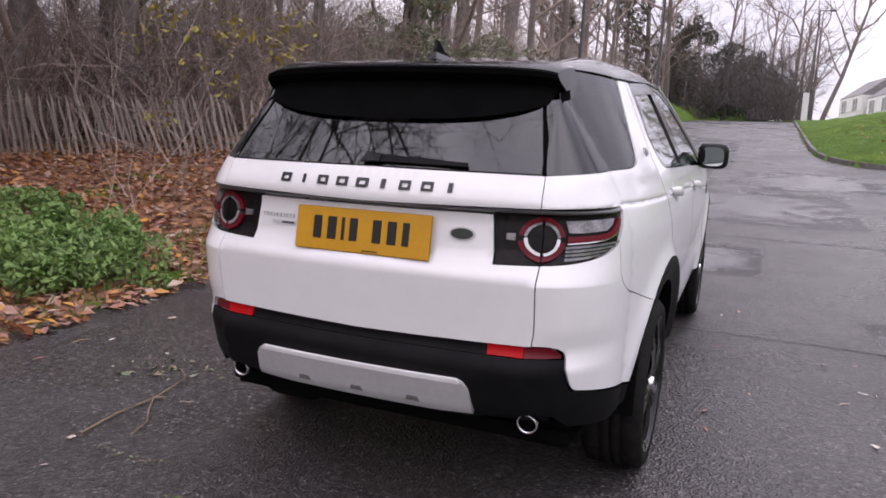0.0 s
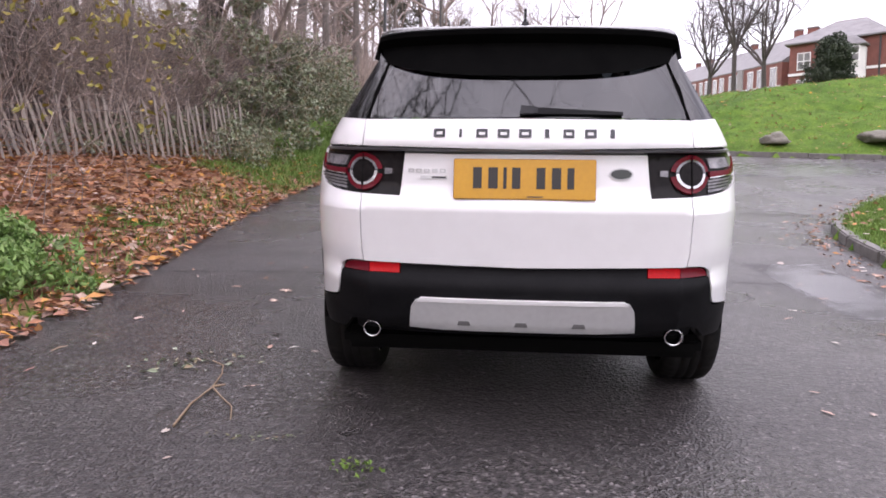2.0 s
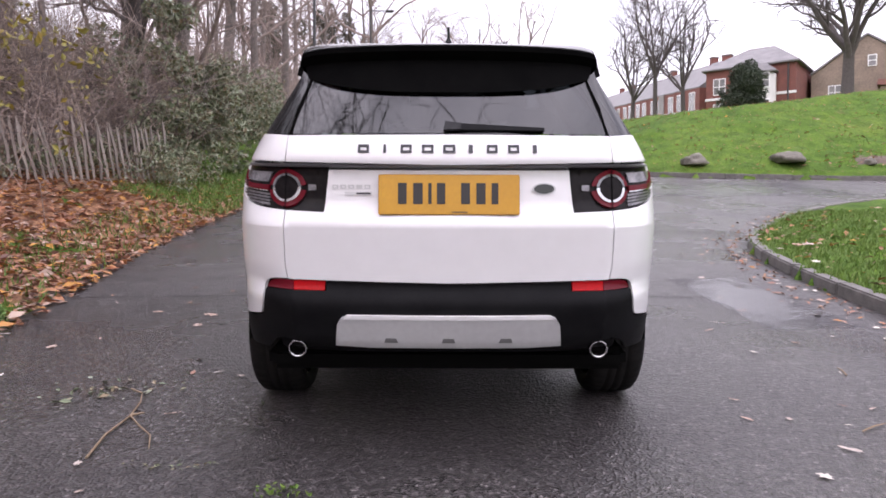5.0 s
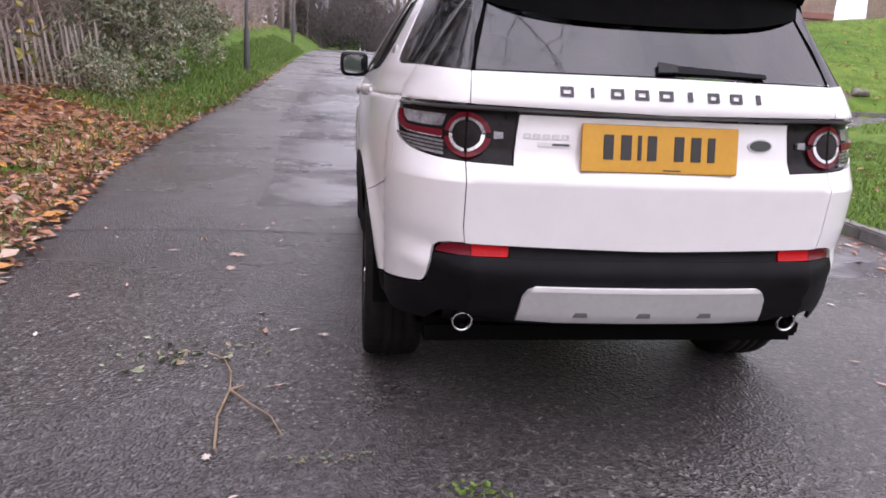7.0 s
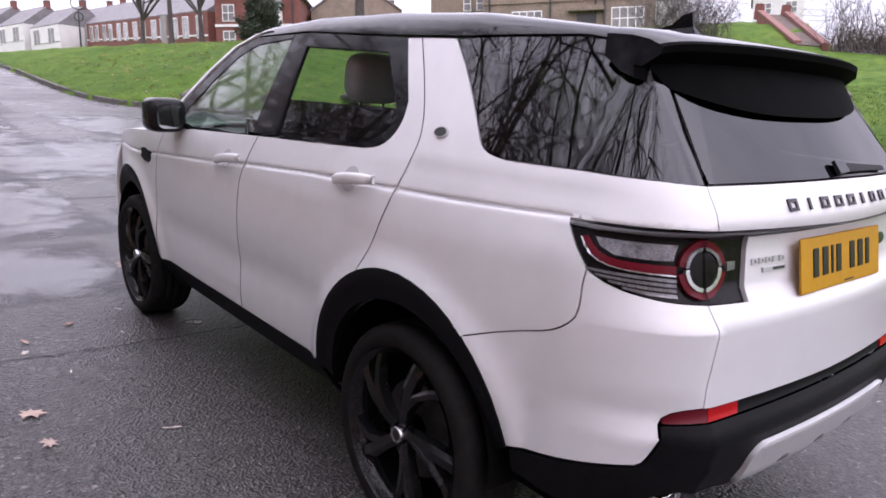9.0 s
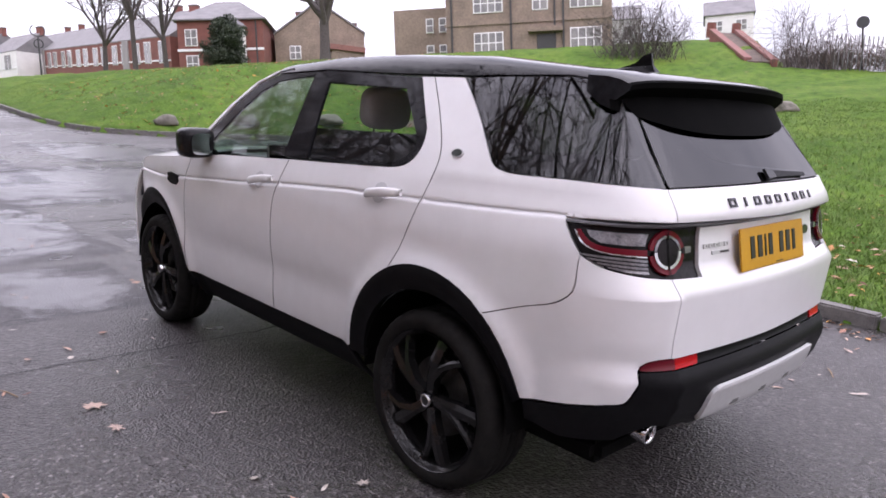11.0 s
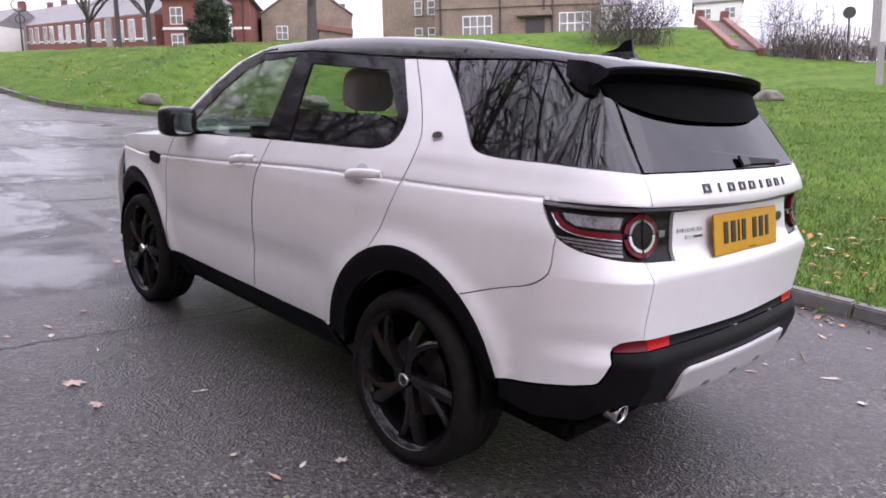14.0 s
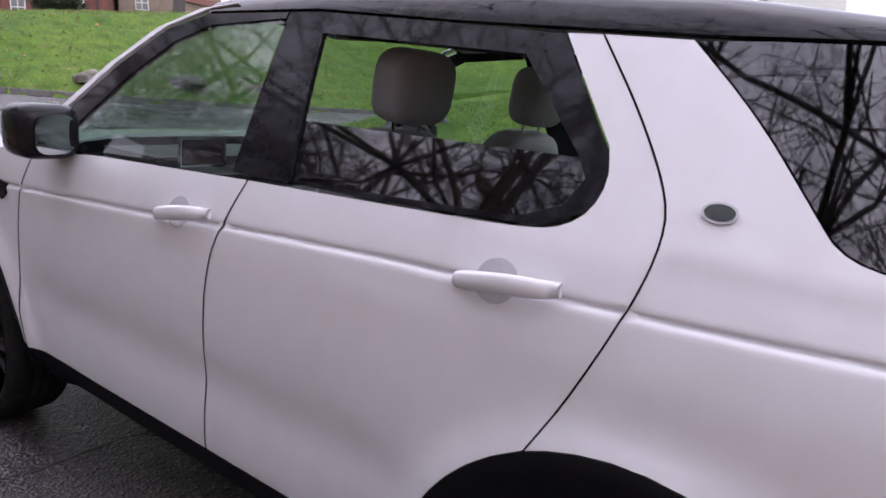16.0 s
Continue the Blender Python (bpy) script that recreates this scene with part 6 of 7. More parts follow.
# ---- houses above the lawn ----
BRICK = mat("red_brick", (0.23, 0.088, 0.070), 0.9, vary=(0.155, 0.065, 0.056), scale=2.0, fine=30)
SLATE = mat("grey_slate", (0.22, 0.21, 0.215), 0.7, vary=(0.14, 0.135, 0.14), scale=1.2, fine=14)
RENDER_W = mat("white_render", (0.72, 0.71, 0.70), 0.8, vary=(0.62, 0.61, 0.60), scale=1.5)
SANDSTONE = mat("brown_sandstone", (0.30, 0.235, 0.185), 0.9, vary=(0.18, 0.142, 0.115), scale=0.9, fine=6, bump=0.02, bump_scale=5)
WHITEWOOD = mat("white_window_frame", (0.78, 0.78, 0.78), 0.5, vary=(0.72, 0.72, 0.72), scale=4)
PANE = mat("window_pane", (0.12, 0.12, 0.13), 0.08, vary=(0.30, 0.29, 0.28), scale=1.2)
COPING = mat("red_coping", (0.26, 0.12, 0.10), 0.8, vary=(0.19, 0.09, 0.08), scale=3)
GREYWALL = mat("grey_sheeting", (0.34, 0.32, 0.32), 0.8, vary=(0.26, 0.245, 0.245), scale=1.0)


def frame_at(x, y, dz, yaw):
    return Matrix.Translation(at(x, y, dz)) @ pose(0, 0, 0, 0, 0, yaw)


def window(parent, u, z, w, h, y=0.0, cols=2, bars=1, name="window"):
    """A white sash window on the wall y, facing -y."""
    f = part(name, box_bm((w, 0.10, h), (u, y - 0.02, z), 0.01, 1), WHITEWOOD, parent, "white-framed window")
    for c in range(cols):
        for r in range(bars + 1):
            pw, ph = (w - 0.08 * (cols + 1)) / cols, (h - 0.08 * (bars + 2)) / (bars + 1)
            part("pane", box_bm((pw, 0.02, ph), (u - w / 2 + 0.08 + pw / 2 + c * (pw + 0.08), y - 0.076, z - h / 2 + 0.08 + ph / 2 + r * (ph + 0.08))), PANE, f)


def roof_bm(w, d, z, rise_, hip=0.0, over=0.3):
    """A pitched roof over w x d (x, y), its ridge along x; hip: how far the ridge ends are drawn in."""
    bm = bmesh.new()
    x, y = w / 2 + over, d / 2 + over
    v = [bm.verts.new(p) for p in ((-x, -y, z), (x, -y, z), (x, y, z), (-x, y, z), (-x + hip, 0, z + rise_), (x - hip, 0, z + rise_))]
    u = [bm.verts.new((p.co.x, p.co.y, p.co.z - 0.12)) for p in v[:4]]
    for f in ((v[0], v[1], v[5], v[4]), (v[1], v[2], v[5]), (v[2], v[3], v[4], v[5]), (v[3], v[0], v[4]), (u[3], u[2], u[1], u[0])):
        bm.faces.new(f)
    for i in range(4):
        j = (i + 1) % 4
        bm.faces.new((u[i], u[j], v[j], v[i]))
    return bm


def chimney(parent, x, y, z, h=1.3):
    c = part("chimney", box_bm((0.9, 0.6, h), (x, y, z + h / 2), 0.02), BRICK, parent)
    part("chimney_cap", box_bm((1.02, 0.72, 0.12), (x, y, z + h - 0.1), 0.01), KERB, c)


# the long brick terrace: its fronts face the road
def terrace_unit(x, y, yaw, plain, lift=0.0, fall=0.0):
    h = tagged(new("terraced_house"), "red brick terraced house with slate roof and white windows", "house", "terrace above the lawn")
    h.matrix_world = frame_at(x, y, -0.3 + lift, yaw)
    part("wall", box_bm((7.0, 8.0, 4.9), (0, 4.0, 1.45)), RENDER_W if plain == 2 else BRICK, h)
    r = part("roof", roof_bm(7.0, 8.0, 3.9, 3.0, 0, 0.02), SLATE, h, "grey slate roof")
    r.location = (0, 4.0, 0)
    for u in (-1.9, 1.6):
        window(h, u, 2.4, 1.6, 2.1, 0, 2, 0)
    part("sill_band", box_bm((6.9, 0.10, 0.16), (0, -0.03, 1.6)), WHITEWOOD, h, "white band")
    if plain == 1:
        part("grey_panel", box_bm((1.6, 0.16, 3.4), (-1.4, -0.05, 2.1)), GREYWALL, h, "pale grey panel")
    if plain:
        chimney(h, 3.2, 4.0, 6.3)
    # the row follows the hill: eaves and sills run parallel to the ground
    for o in h.children_recursive:
        if o.type == "MESH":
            o.data.transform(Matrix(((1, 0, 0, 0), (0, 1, 0, 0), (fall, 0, 1, 0), (0, 0, 0, 1))))


ROW = [(24.6 + 0.13 * k, 70.5 + 7.02 * k) for k in range(9)]
ROW_Z = [at(x, y, 0).z + min(1.35, 0.33 * k) for k, (x, y) in enumerate(ROW)]
grade, foot = np.polyfit(range(9), ROW_Z, 1)
for k, (x, y) in enumerate(ROW):
    terrace_unit(x, y, -89, (0, 1, 0, 3, 0, 0, 1, 3, 0)[k], foot + grade * k - at(x, y, 0).z, -grade / 7.02)

for x, y in ((20.5, 116), (17.5, 124), (14.5, 132)):
    terrace_unit(x, y, -70, 2, 0.7)

# the hipped end house with a bay
eh = tagged(new("end_house"), "red brick end house, hipped slate roof, white bay", "house", "terrace above the lawn")
eh.matrix_world = frame_at(27.4, 62.2, -0.7, -38)
part("wall", box_bm((7.6, 8.0, 5.2), (0, 4.0, 2.6)), BRICK, eh)
r = part("roof", roof_bm(7.6, 8.0, 5.2, 2.4, 3.0, 0.35), SLATE, eh, "hipped grey slate roof")
r.location = (0, 4.0, 0)
part("white_band", box_bm((7.7, 0.12, 0.22), (0, -0.03, 2.5)), WHITEWOOD, eh)
bay = part("bay", box_bm((2.6, 1.0, 4.4), (1.0, -0.45, 2.2), 0.3, 1), RENDER_W, eh, "white bay")
part("bay_roof", roof_bm(2.7, 1.2, 4.4, 0.8, 1.0, 0.1), SLATE, bay).location = (1.0, -0.45, 0)
for z in (1.3, 3.6):
    window(eh, 1.0, z, 1.9, 1.3, -0.98, 3)
    window(eh, -2.6, z, 1.1, 1.5, 0, 2)
part("drainpipe", box_bm((0.12, 0.12, 5.0), (3.2, -0.08, 2.5)), POST, eh)
chimney(eh, -3.4, 5.0, 6.0, 1.6)

# stone house with its gable to the lawn
gh = tagged(new("stone_house"), "brown stone house with a gable and red porch", "house")
gh.matrix_world = frame_at(36.8, 60.5, -0.8, -34)
gw = 8.6
bm = bmesh.new()
f = [(-gw / 2, 0, 0), (gw / 2, 0, 0), (gw / 2, 0, 3.6), (0, 0, 6.6), (-gw / 2, 0, 3.6)]
a = [bm.verts.new(p) for p in f]
b_ = [bm.verts.new((p[0], 9.0, p[2])) for p in f]
bm.faces.new(a)
bm.faces.new(b_[::-1])
for i in range(5):
    bm.faces.new((a[i], b_[i], b_[(i + 1) % 5], a[(i + 1) % 5]))
bmesh.ops.recalc_face_normals(bm, faces=bm.faces[:])
part("wall", bm, SANDSTONE, gh)
for s in (-1, 1):
    sl = part("roof_slope", box_bm((5.35, 9.3, 0.14), (0, 0, 0)), SLATE, gh)
    sl.matrix_local = pose(s * 2.2, 4.5, 5.2, 0, s * 34.9, 0)
window(gh, 0.4, 4.4, 0.7, 1.0, 0, 1)
window(gh, -2.4, 1.9, 1.1, 1.3)
part("porch", box_bm((3.4, 2.0, 0.5), (2.6, -1.2, 1.9), 0.02, turn=(0, 8, 0)), COPING, gh, "red porch roof")
part("porch_wall", box_bm((3.0, 1.8, 1.8), (2.6, -1.1, 0.9)), SANDSTONE, gh)
chimney(gh, -2.0, 6.0, 5.6, 1.4)
chimney(gh, 3.4, 7.0, 4.6, 1.4)

# the large stone villa
vl = tagged(new("stone_villa"), "large brown sandstone building with white sash windows", "house")
vl.matrix_world = frame_at(36.9, 33.6, -1.6, -49)
part("wall", box_bm((11.6, 9, 7.6), (-0.1, 4.5, 3.8)), SANDSTONE, vl)
part("string_course", box_bm((11.8, 0.14, 0.16), (-0.1, -0.03, 3.55)), SANDSTONE, vl)
part("parapet", box_bm((12.0, 9.3, 0.35), (-0.1, 4.5, 7.55), 0.05), SANDSTONE, vl)
r = part("roof", roof_bm(11.4, 9, 7.7, 2.2, 3.2, 0.0), SLATE, vl)
r.location = (0, 4.5, 0)
for u, cols, w in ((-2.9, 4, 2.1), (0.75, 2, 1.1), (3.9, 4, 2.2)):
    window(vl, u, 4.95, w, 1.35, 0, cols)
    if u != 0.75:
        window(vl, u, 2.2, w, 1.5, 0, cols)
dr = part("doorway", box_bm((2.4, 0.6, 0.35), (1.1, -0.25, 2.9), 0.04), SANDSTONE, vl)
part("door", box_bm((1.2, 0.1, 2.4), (1.1, -0.04, 1.4)), POST, dr)
for u in (-5.5, 1.75, 2.35, -1.3):
    part("drainpipe", box_bm((0.13, 0.13, 7.0), (u, -0.09, 3.5)), POST, vl)
wing = part("side_wing", box_bm((4.6, 12, 5.6), (-8.1, 10.0, 2.9)), SANDSTONE, vl)
for z in (2.4, 4.4):
    for u in (-7.6, -6.6):
        window(vl, u, z, 0.6, 1.1, 3.97, 1)
chimney(vl, -5.0, 5.0, 8.6, 1.6)

# paler houses behind, brick ramp and shrubs
for x, y, yaw, wmat, w in ((66, 47, -55, RENDER_W, 5.5), (76, 39, -62, RENDER_W, 5.0), (84, 34, -64, GREYWALL, 9.0)):
    h = tagged(new("distant_house"), "pale house with grey roof behind shrubs", "house")
    h.matrix_world = frame_at(x, y, -0.5, yaw)
    part("wall", box_bm((w, 6, 3.2), (0, 3, 1.6)), wmat, h)
    r = part("roof", roof_bm(w, 6, 3.2, 2.0, 0, 0.2), SLATE, h)
    r.location = (0, 3, 0)
    window(h, -w / 4, 1.9, 1.2, 1.2)
    window(h, w / 4, 1.9, 1.2, 1.2)


def slant(bm, p, q, wide, low, high):
    """A bar between two points, its top raised by high and its foot dropped by low."""
    d = Vector((q[0] - p[0], q[1] - p[1], 0)).normalized()
    n = Vector((-d.y, d.x, 0)) * wide / 2
    v = [bm.verts.new(Vector(c) + n * s + Vector((0, 0, z))) for c in (p, q) for s, z in ((-1, -low), (1, -low), (1, high), (-1, high))]
    for f in ((0, 1, 2, 3), (7, 6, 5, 4), (0, 4, 5, 1), (1, 5, 6, 2), (2, 6, 7, 3), (3, 7, 4, 0)):
        bm.faces.new([v[i] for i in f])
    bmesh.ops.recalc_face_normals(bm, faces=bm.faces[:])
    return bm


for p, q in (((35.2, 17.1, 4.55), (40.5, 22.1, 6.75)), ((35.7, 15.9, 4.45), (41.15, 20.8, 6.7))):
    ob = part("ramp_wall", slant(bmesh.new(), p, q, 0.3, 0.9, 0), BRICK)
    ob.matrix_world = HILL
    part("coping", slant(bmesh.new(), p, q, 0.40, 0, 0.11), COPING, ob)
    part("pier", box_bm((0.42, 0.42, 0.9), (q[0] + 0.2, q[1] + 0.2, q[2] + 0.05), 0.03), BRICK, ob)
    tagged(ob, "sloping red brick ramp wall with coping", "wall")
rp = part("ramp", slant(bmesh.new(), (35.4, 16.5, 4.45), (40.8, 21.5, 6.62), 1.25, 0.6, 0), EARTH)
rp.matrix_world = HILL
tagged(rp, "worn earthy ramp between two brick walls", "ramp", kind="structure")


def bare_shrub(x, y, wide, high, n, label, lean=0.35):
    thicket("bare_shrub", n, lambda: (x + rng.normal(0, wide), y + rng.normal(0, wide)), high, label, DARKTWIG, 0.016, lean, "shrub", "thing")


bare_shrub(32.8, 22.0, 0.6, 3.6, 85, "dense bare purple-brown shrub on the lawn")
bare_shrub(33.3, 20.9, 0.5, 2.9, 60, "dense bare shrub with brown seed heads")
bare_shrub(32.4, 23.3, 0.55, 3.0, 60, "dense bare twiggy shrub on the lawn")
bare_shrub(36.2, 15.1, 0.5, 3.4, 34, "tall open bare shrub before the hedge", 0.22)
bare_shrub(36.9, 13.9, 0.6, 3.0, 36, "tall bare shrub beside the ramp", 0.22)
# hedge and railing that close the lawn
thorn = mat("bare_hedge", (0.22, 0.165, 0.15), 0.9, vary=(0.13, 0.10, 0.094), scale=1.5, fine=20)
pts = smooth_line([(37.2, 16.0), (37.8, 13.8), (39.2, 10), (41, 3), (42, -8), (40, -22), (28, -34), (10, -40), (-10, -36)], 0.4)
cs = [(at(x, y, rng.uniform(0.0, 0.95)), (0.4, 0.4, 0.4)) for x, y in pts for _ in range(12 if y > -3 else 2)]
thicket("hedge", 1500, lambda: (lambda p: (p[0] + rng.normal(0, 0.35), p[1] + rng.normal(0, 0.35)))(pts[rng.integers(0, 70)]), 1.6, "brown leafless hedge at the lawn's end", thorn, 0.015, 0.4, "hedge")
leaf_cloud("hedge", cs, 22000, 0.05, thorn, "brown leafless hedge round the lawn", "hedge")
rail = tagged(new("railing"), "grey steel palisade railing before the hedge", "railing")
rail.matrix_world = HILL
bar_bm = box_bm((0.06, 0.03, 1.7), (0, 0, 0.85))
bar = bpy.data.meshes.new("bar")
bar_bm.to_mesh(bar)
bar_bm.free()
bar.materials.append(WIRE)
for x, y in smooth_line([(36.75, 13.4), (38.3, 10), (40.0, 3), (41, -6)], 0.2):
    o = new("bar", bar)
    o.parent = rail
    o.location = (x, y, float(ground_z(x, y)))


# lamp posts and signs
def lamp_post(x, y, h, arm, label):
    cv, cf = lathe([(0.085, -0.1), (0.085, 1.2), (0.055, 1.25), (0.045, h)], 12, "z")
    ob = mesh_ob("lamp_post", cv, cf, POST, smooth=True)
    ob.matrix_world = upright(x, y)
    tagged(ob, label, "lamp post")
    a = part("arm", box_bm((arm, 0.05, 0.05), (arm / 2, 0, h), 0.01), POST, ob)
    part("lantern", box_bm((0.5, 0.22, 0.12), (arm + 0.15, 0, h - 0.02), 0.04), POST, ob)


lamp_post(-4.1, 20.5, 7.5, 0.9, "dark steel lamp post on the grassy verge")
lamp_post(-4.4, 42, 7.6, 1.0, "dark steel lamp post beside the wood")
lamp_post(5.0, 66, 9.0, 0.8, "tall grey lamp post at the bend")
sc = tagged(new("scroll_lamp"), "old lamp post with two curled arms", "lamp post")
sc.matrix_world = upright(13.4, 66)
cv, cf = lathe([(0.10, -0.1), (0.07, 1.0), (0.05, 3.6)], 10, "z")
mesh_ob("post", cv, cf, POST, sc)
for s in (-1, 1):
    tv, tf = [], []
    tube(tv, tf, [np.array([s * 0.55 * math.sin(a) * 1.0, 0, 3.6 + 0.75 * (1 - math.cos(a)) * 0.6]) for a in np.linspace(0, 2.6, 10)], [0.05] * 10, 5)
    mesh_ob("curled_arm", tv, tf, POST, sc)
rv, rf = lathe([(0.30, -0.04), (0.38, -0.04), (0.38, 0.04), (0.30, 0.04)], 20, "y")
rg = mesh_ob("ring", rv, rf, POST, sc)
rg.location = (0, 0, 3.0)
wp = part("gate_post", box_bm((0.36, 0.36, 1.9), (0, 0, 0.9), 0.03), RENDER_W)
wp.matrix_world = upright(4.0, 53)
tagged(wp, "white painted pillar beside the kerb", "pillar")
bd = tagged(new("notice_board"), "large pale notice board on grey legs on the lawn", "sign")
bd.matrix_world = frame_at(26.0, 7.55, 0.0, -74.5)
part("board", box_bm((2.6, 0.08, 4.0), (1.4, 0, 3.4), 0.01), RENDER_W, bd)
part("board_edge", box_bm((0.28, 0.16, 4.1), (0.06, 0, 3.4), 0.01), GREYWALL, bd)
for u in (0.25, 2.4):
    part("leg", box_bm((0.22, 0.16, 1.8), (u, 0, 0.6)), GREYWALL, bd)
rs = tagged(new("round_sign"), "dark round road sign on a pole", "sign")
rs.matrix_world = frame_at(38.1, 12.5, 0, -70)
cv, cf = lathe([(0.05, 0), (0.05, 2.5)], 8, "z")
mesh_ob("pole", cv, cf, POST, rs)
dv, df = lathe([(0, -0.06), (0.30, -0.06), (0.30, 0.0)], 20, "y")
dk = mesh_ob("disc", dv, df, POST, rs)
dk.location = (0, 0, 2.35)

# ---- small things: fallen leaves, twigs, grass ----
def ground_points(x, y, dz):
    z = np.where(inside(x, y, ROAD_POLY), rise(y), land(x, y)) + dz
    return np.column_stack([x, y, z]) @ np.array(HILL.to_3x3()).T


def real_ground(x, y):
    """The bank's own uneven surface."""
    return np.maximum(ground_height(x, y), np.where(away(x, y, LEFT_LINE) < 0.3, rise(y), -9))


def bank_points(n, x0, x1, y0, y1, power=1.0):
    y = rng.uniform(y0, y1, n)
    lx = np.interp(y, LEFT_LINE[::-1, 1], LEFT_LINE[::-1, 0])
    x = lx + 0.15 - (x1 - x0) * rng.random(n) ** power
    return x, y


x, y = bank_points(21000, 0, 6.5, -1.0, 13.0, 0.9)
keep = ~((y > 9.5) & (x > -5.0) & (rng.random(len(x)) < 0.7))
x, y = x[keep], y[keep]
z = real_ground(x, y) + rng.uniform(0.005, 0.05, len(x))
scatter("fallen_leaves", np.column_stack([x, y, z]) @ np.array(HILL.to_3x3()).T, 0.055, LEAF, 0.4, "thick carpet of brown and orange fallen leaves", "leaves", lie=True)
x, y = bank_points(1800, 0, 0.5, -2.0, 30.0)
z = real_ground(x, y) + 0.012
scatter("fallen_leaves", np.column_stack([x, y, z]) @ np.array(HILL.to_3x3()).T, 0.04, LEAF, 0.4, "loose leaves along the road's edge", "leaves", lie=True)

x, y = bank_points(5000, 0, 6.5, -7.0, -1.0, 0.9)
z = real_ground(x, y) + rng.uniform(0.005, 0.05, len(x))
scatter("fallen_leaves", np.column_stack([x, y, z]) @ np.array(HILL.to_3x3()).T, 0.055, LEAF, 0.4, "brown leaves carpeting the lower bank", "leaves", lie=True)
# leaves blown over the lawns
x, y = rng.uniform(3.3, 12, 2600), rng.uniform(-3, 9.5, 2600)
keep = ~inside(x, y, ROAD_POLY) & (away(x, y, NEAR_LINE) > 0.15) & (rng.random(2600) < np.clip(0.9 - 0.12 * (x - 3.3), 0.15, 1))
z = ground_height(x[keep], y[keep]) + rng.uniform(0.03, 0.065, int(keep.sum()))
scatter("fallen_leaves", np.column_stack([x[keep], y[keep], z]) @ np.array(HILL.to_3x3()).T, 0.042, LEAF, 0.4, "brown and orange leaves blown over the lawn", "leaves", lie=True)
x, y = rng.uniform(4, 26, 2200), rng.uniform(17.5, 30, 2200)
keep = ~inside(x, y, ROAD_POLY) & (away(x, y, FAR_LINE) > 0.2)
z = ground_height(x[keep], y[keep]) + 0.04
scatter("fallen_leaves", np.column_stack([x[keep], y[keep], z]) @ np.array(HILL.to_3x3()).T, 0.05, LEAF, 0.4, "scattered dry leaves on the rising lawn", "leaves", lie=True)

x, y = rng.normal(13.3, 0.8, 160), rng.normal(18.75, 0.4, 160)
scatter("fallen_leaves", np.column_stack([x, y, ground_height(x, y) + 0.07]) @ np.array(HILL.to_3x3()).T, 0.05, LEAF, 0.4, "brown leaves caught on bare earth", "leaves", lie=True)
# pale and brown leaves singly on the road and lawn
PALELEAF = tint_random(mat("pale_leaf", (0.4, 0.3, 0.25), 0.6), [(0.58, 0.52, 0.46), (0.66, 0.61, 0.56), (0.36, 0.19, 0.13), (0.52, 0.46, 0.42), (0.50, 0.30, 0.22), (0.20, 0.09, 0.07)])


def leaf_mesh(seed, slim):
    r = np.random.default_rng(seed)
    k = 14
    ring = []
    for i in range(k):
        g = 2 * math.pi * i / k
        rad = (0.62 if i % 2 == 0 else 0.34) * (0.75 + 0.5 * r.random()) if slim > 0.5 else 0.5 + 0.1 * r.random()
        ring.append((rad * math.cos(g), slim * rad * math.sin(g) * (1 if slim > 0.5 else abs(math.sin(g)) ** 0.6)))
    verts = [(0, 0, 0.02)] + [(a, b, 0.02 + 0.07 * r.random()) for a, b in ring]
    me = bpy.data.meshes.new("fallen_leaf")
    me.from_pydata(verts, [], [(0, 1 + i, 1 + (i + 1) % k) for i in range(k)])
    me.materials.append(PALELEAF)
    return me


LEAVES = [leaf_mesh(k, s) for k, s in ((1, 0.9), (2, 0.7), (3, 0.28), (4, 0.2), (5, 0.85))]


def single_leaf(x, y, size, kind, label, lift=0.004):
    ob = new("fallen_leaf", LEAVES[kind])
    z = float(ground_z(x, y)) + lift
    ob.matrix_world = HILL @ Matrix.Translation((x, y, z)) @ pose(0, 0, 0, rng.normal(0, 5), rng.normal(0, 5), rng.uniform(0, 360)) @ Matrix.Scale(size, 4)
    tagged(ob, label, "leaf", "single leaves on the road")


for x, y, s, k in ((-1.72, 2.50, 0.10, 4), (-1.71, 2.19, 0.085, 1), (-1.43, 1.4, 0.05, 1), (-3.02, 2.9, 0.10, 1)):
    single_leaf(x, y, s, k, "curled brown leaf lying on wet tarmac")
for x, y, s, k in ((-1.45, 0.02, 0.045, 1), (1.43, -0.08, 0.055, 4), (1.66, 0.16, 0.10, 3), (1.42, 0.75, 0.05, 2), (1.57, 0.50, 0.04, 1), (2.03, 0.63, 0.05, 2), (1.87, 1.58, 0.05, 1), (-1.11, 1.10, 0.06, 1), (-1.61, 3.26, 0.05, 1), (-1.81, 3.37, 0.05, 1), (-1.27, 2.06, 0.08, 3)):
    single_leaf(x, y, s, k, "damp fallen leaf lying flat on the tarmac")
for _ in range(165):
    x, y = rng.uniform(-2.9, 3.0), rng.uniform(-1.6, 9.0)
    if abs(x) < 1.0 and 0 < y < 4.6:
        continue
    single_leaf(x, y, rng.uniform(0.03, 0.08), int((2, 3, 2, 3, 2, 1)[rng.integers(6)]), "small pale leaf lying on wet tarmac")
gutter = [p for p in NEAR_LINE if -2 < p[1] < 10]
for _ in range(90):
    kx, ky = gutter[int(rng.integers(len(gutter)))]
    single_leaf(kx - 0.10 - abs(rng.normal(0, 0.28)), ky + rng.normal(0, 0.2), rng.uniform(0.035, 0.085), int(rng.integers(5)), "damp brown leaf lying by the kerb")
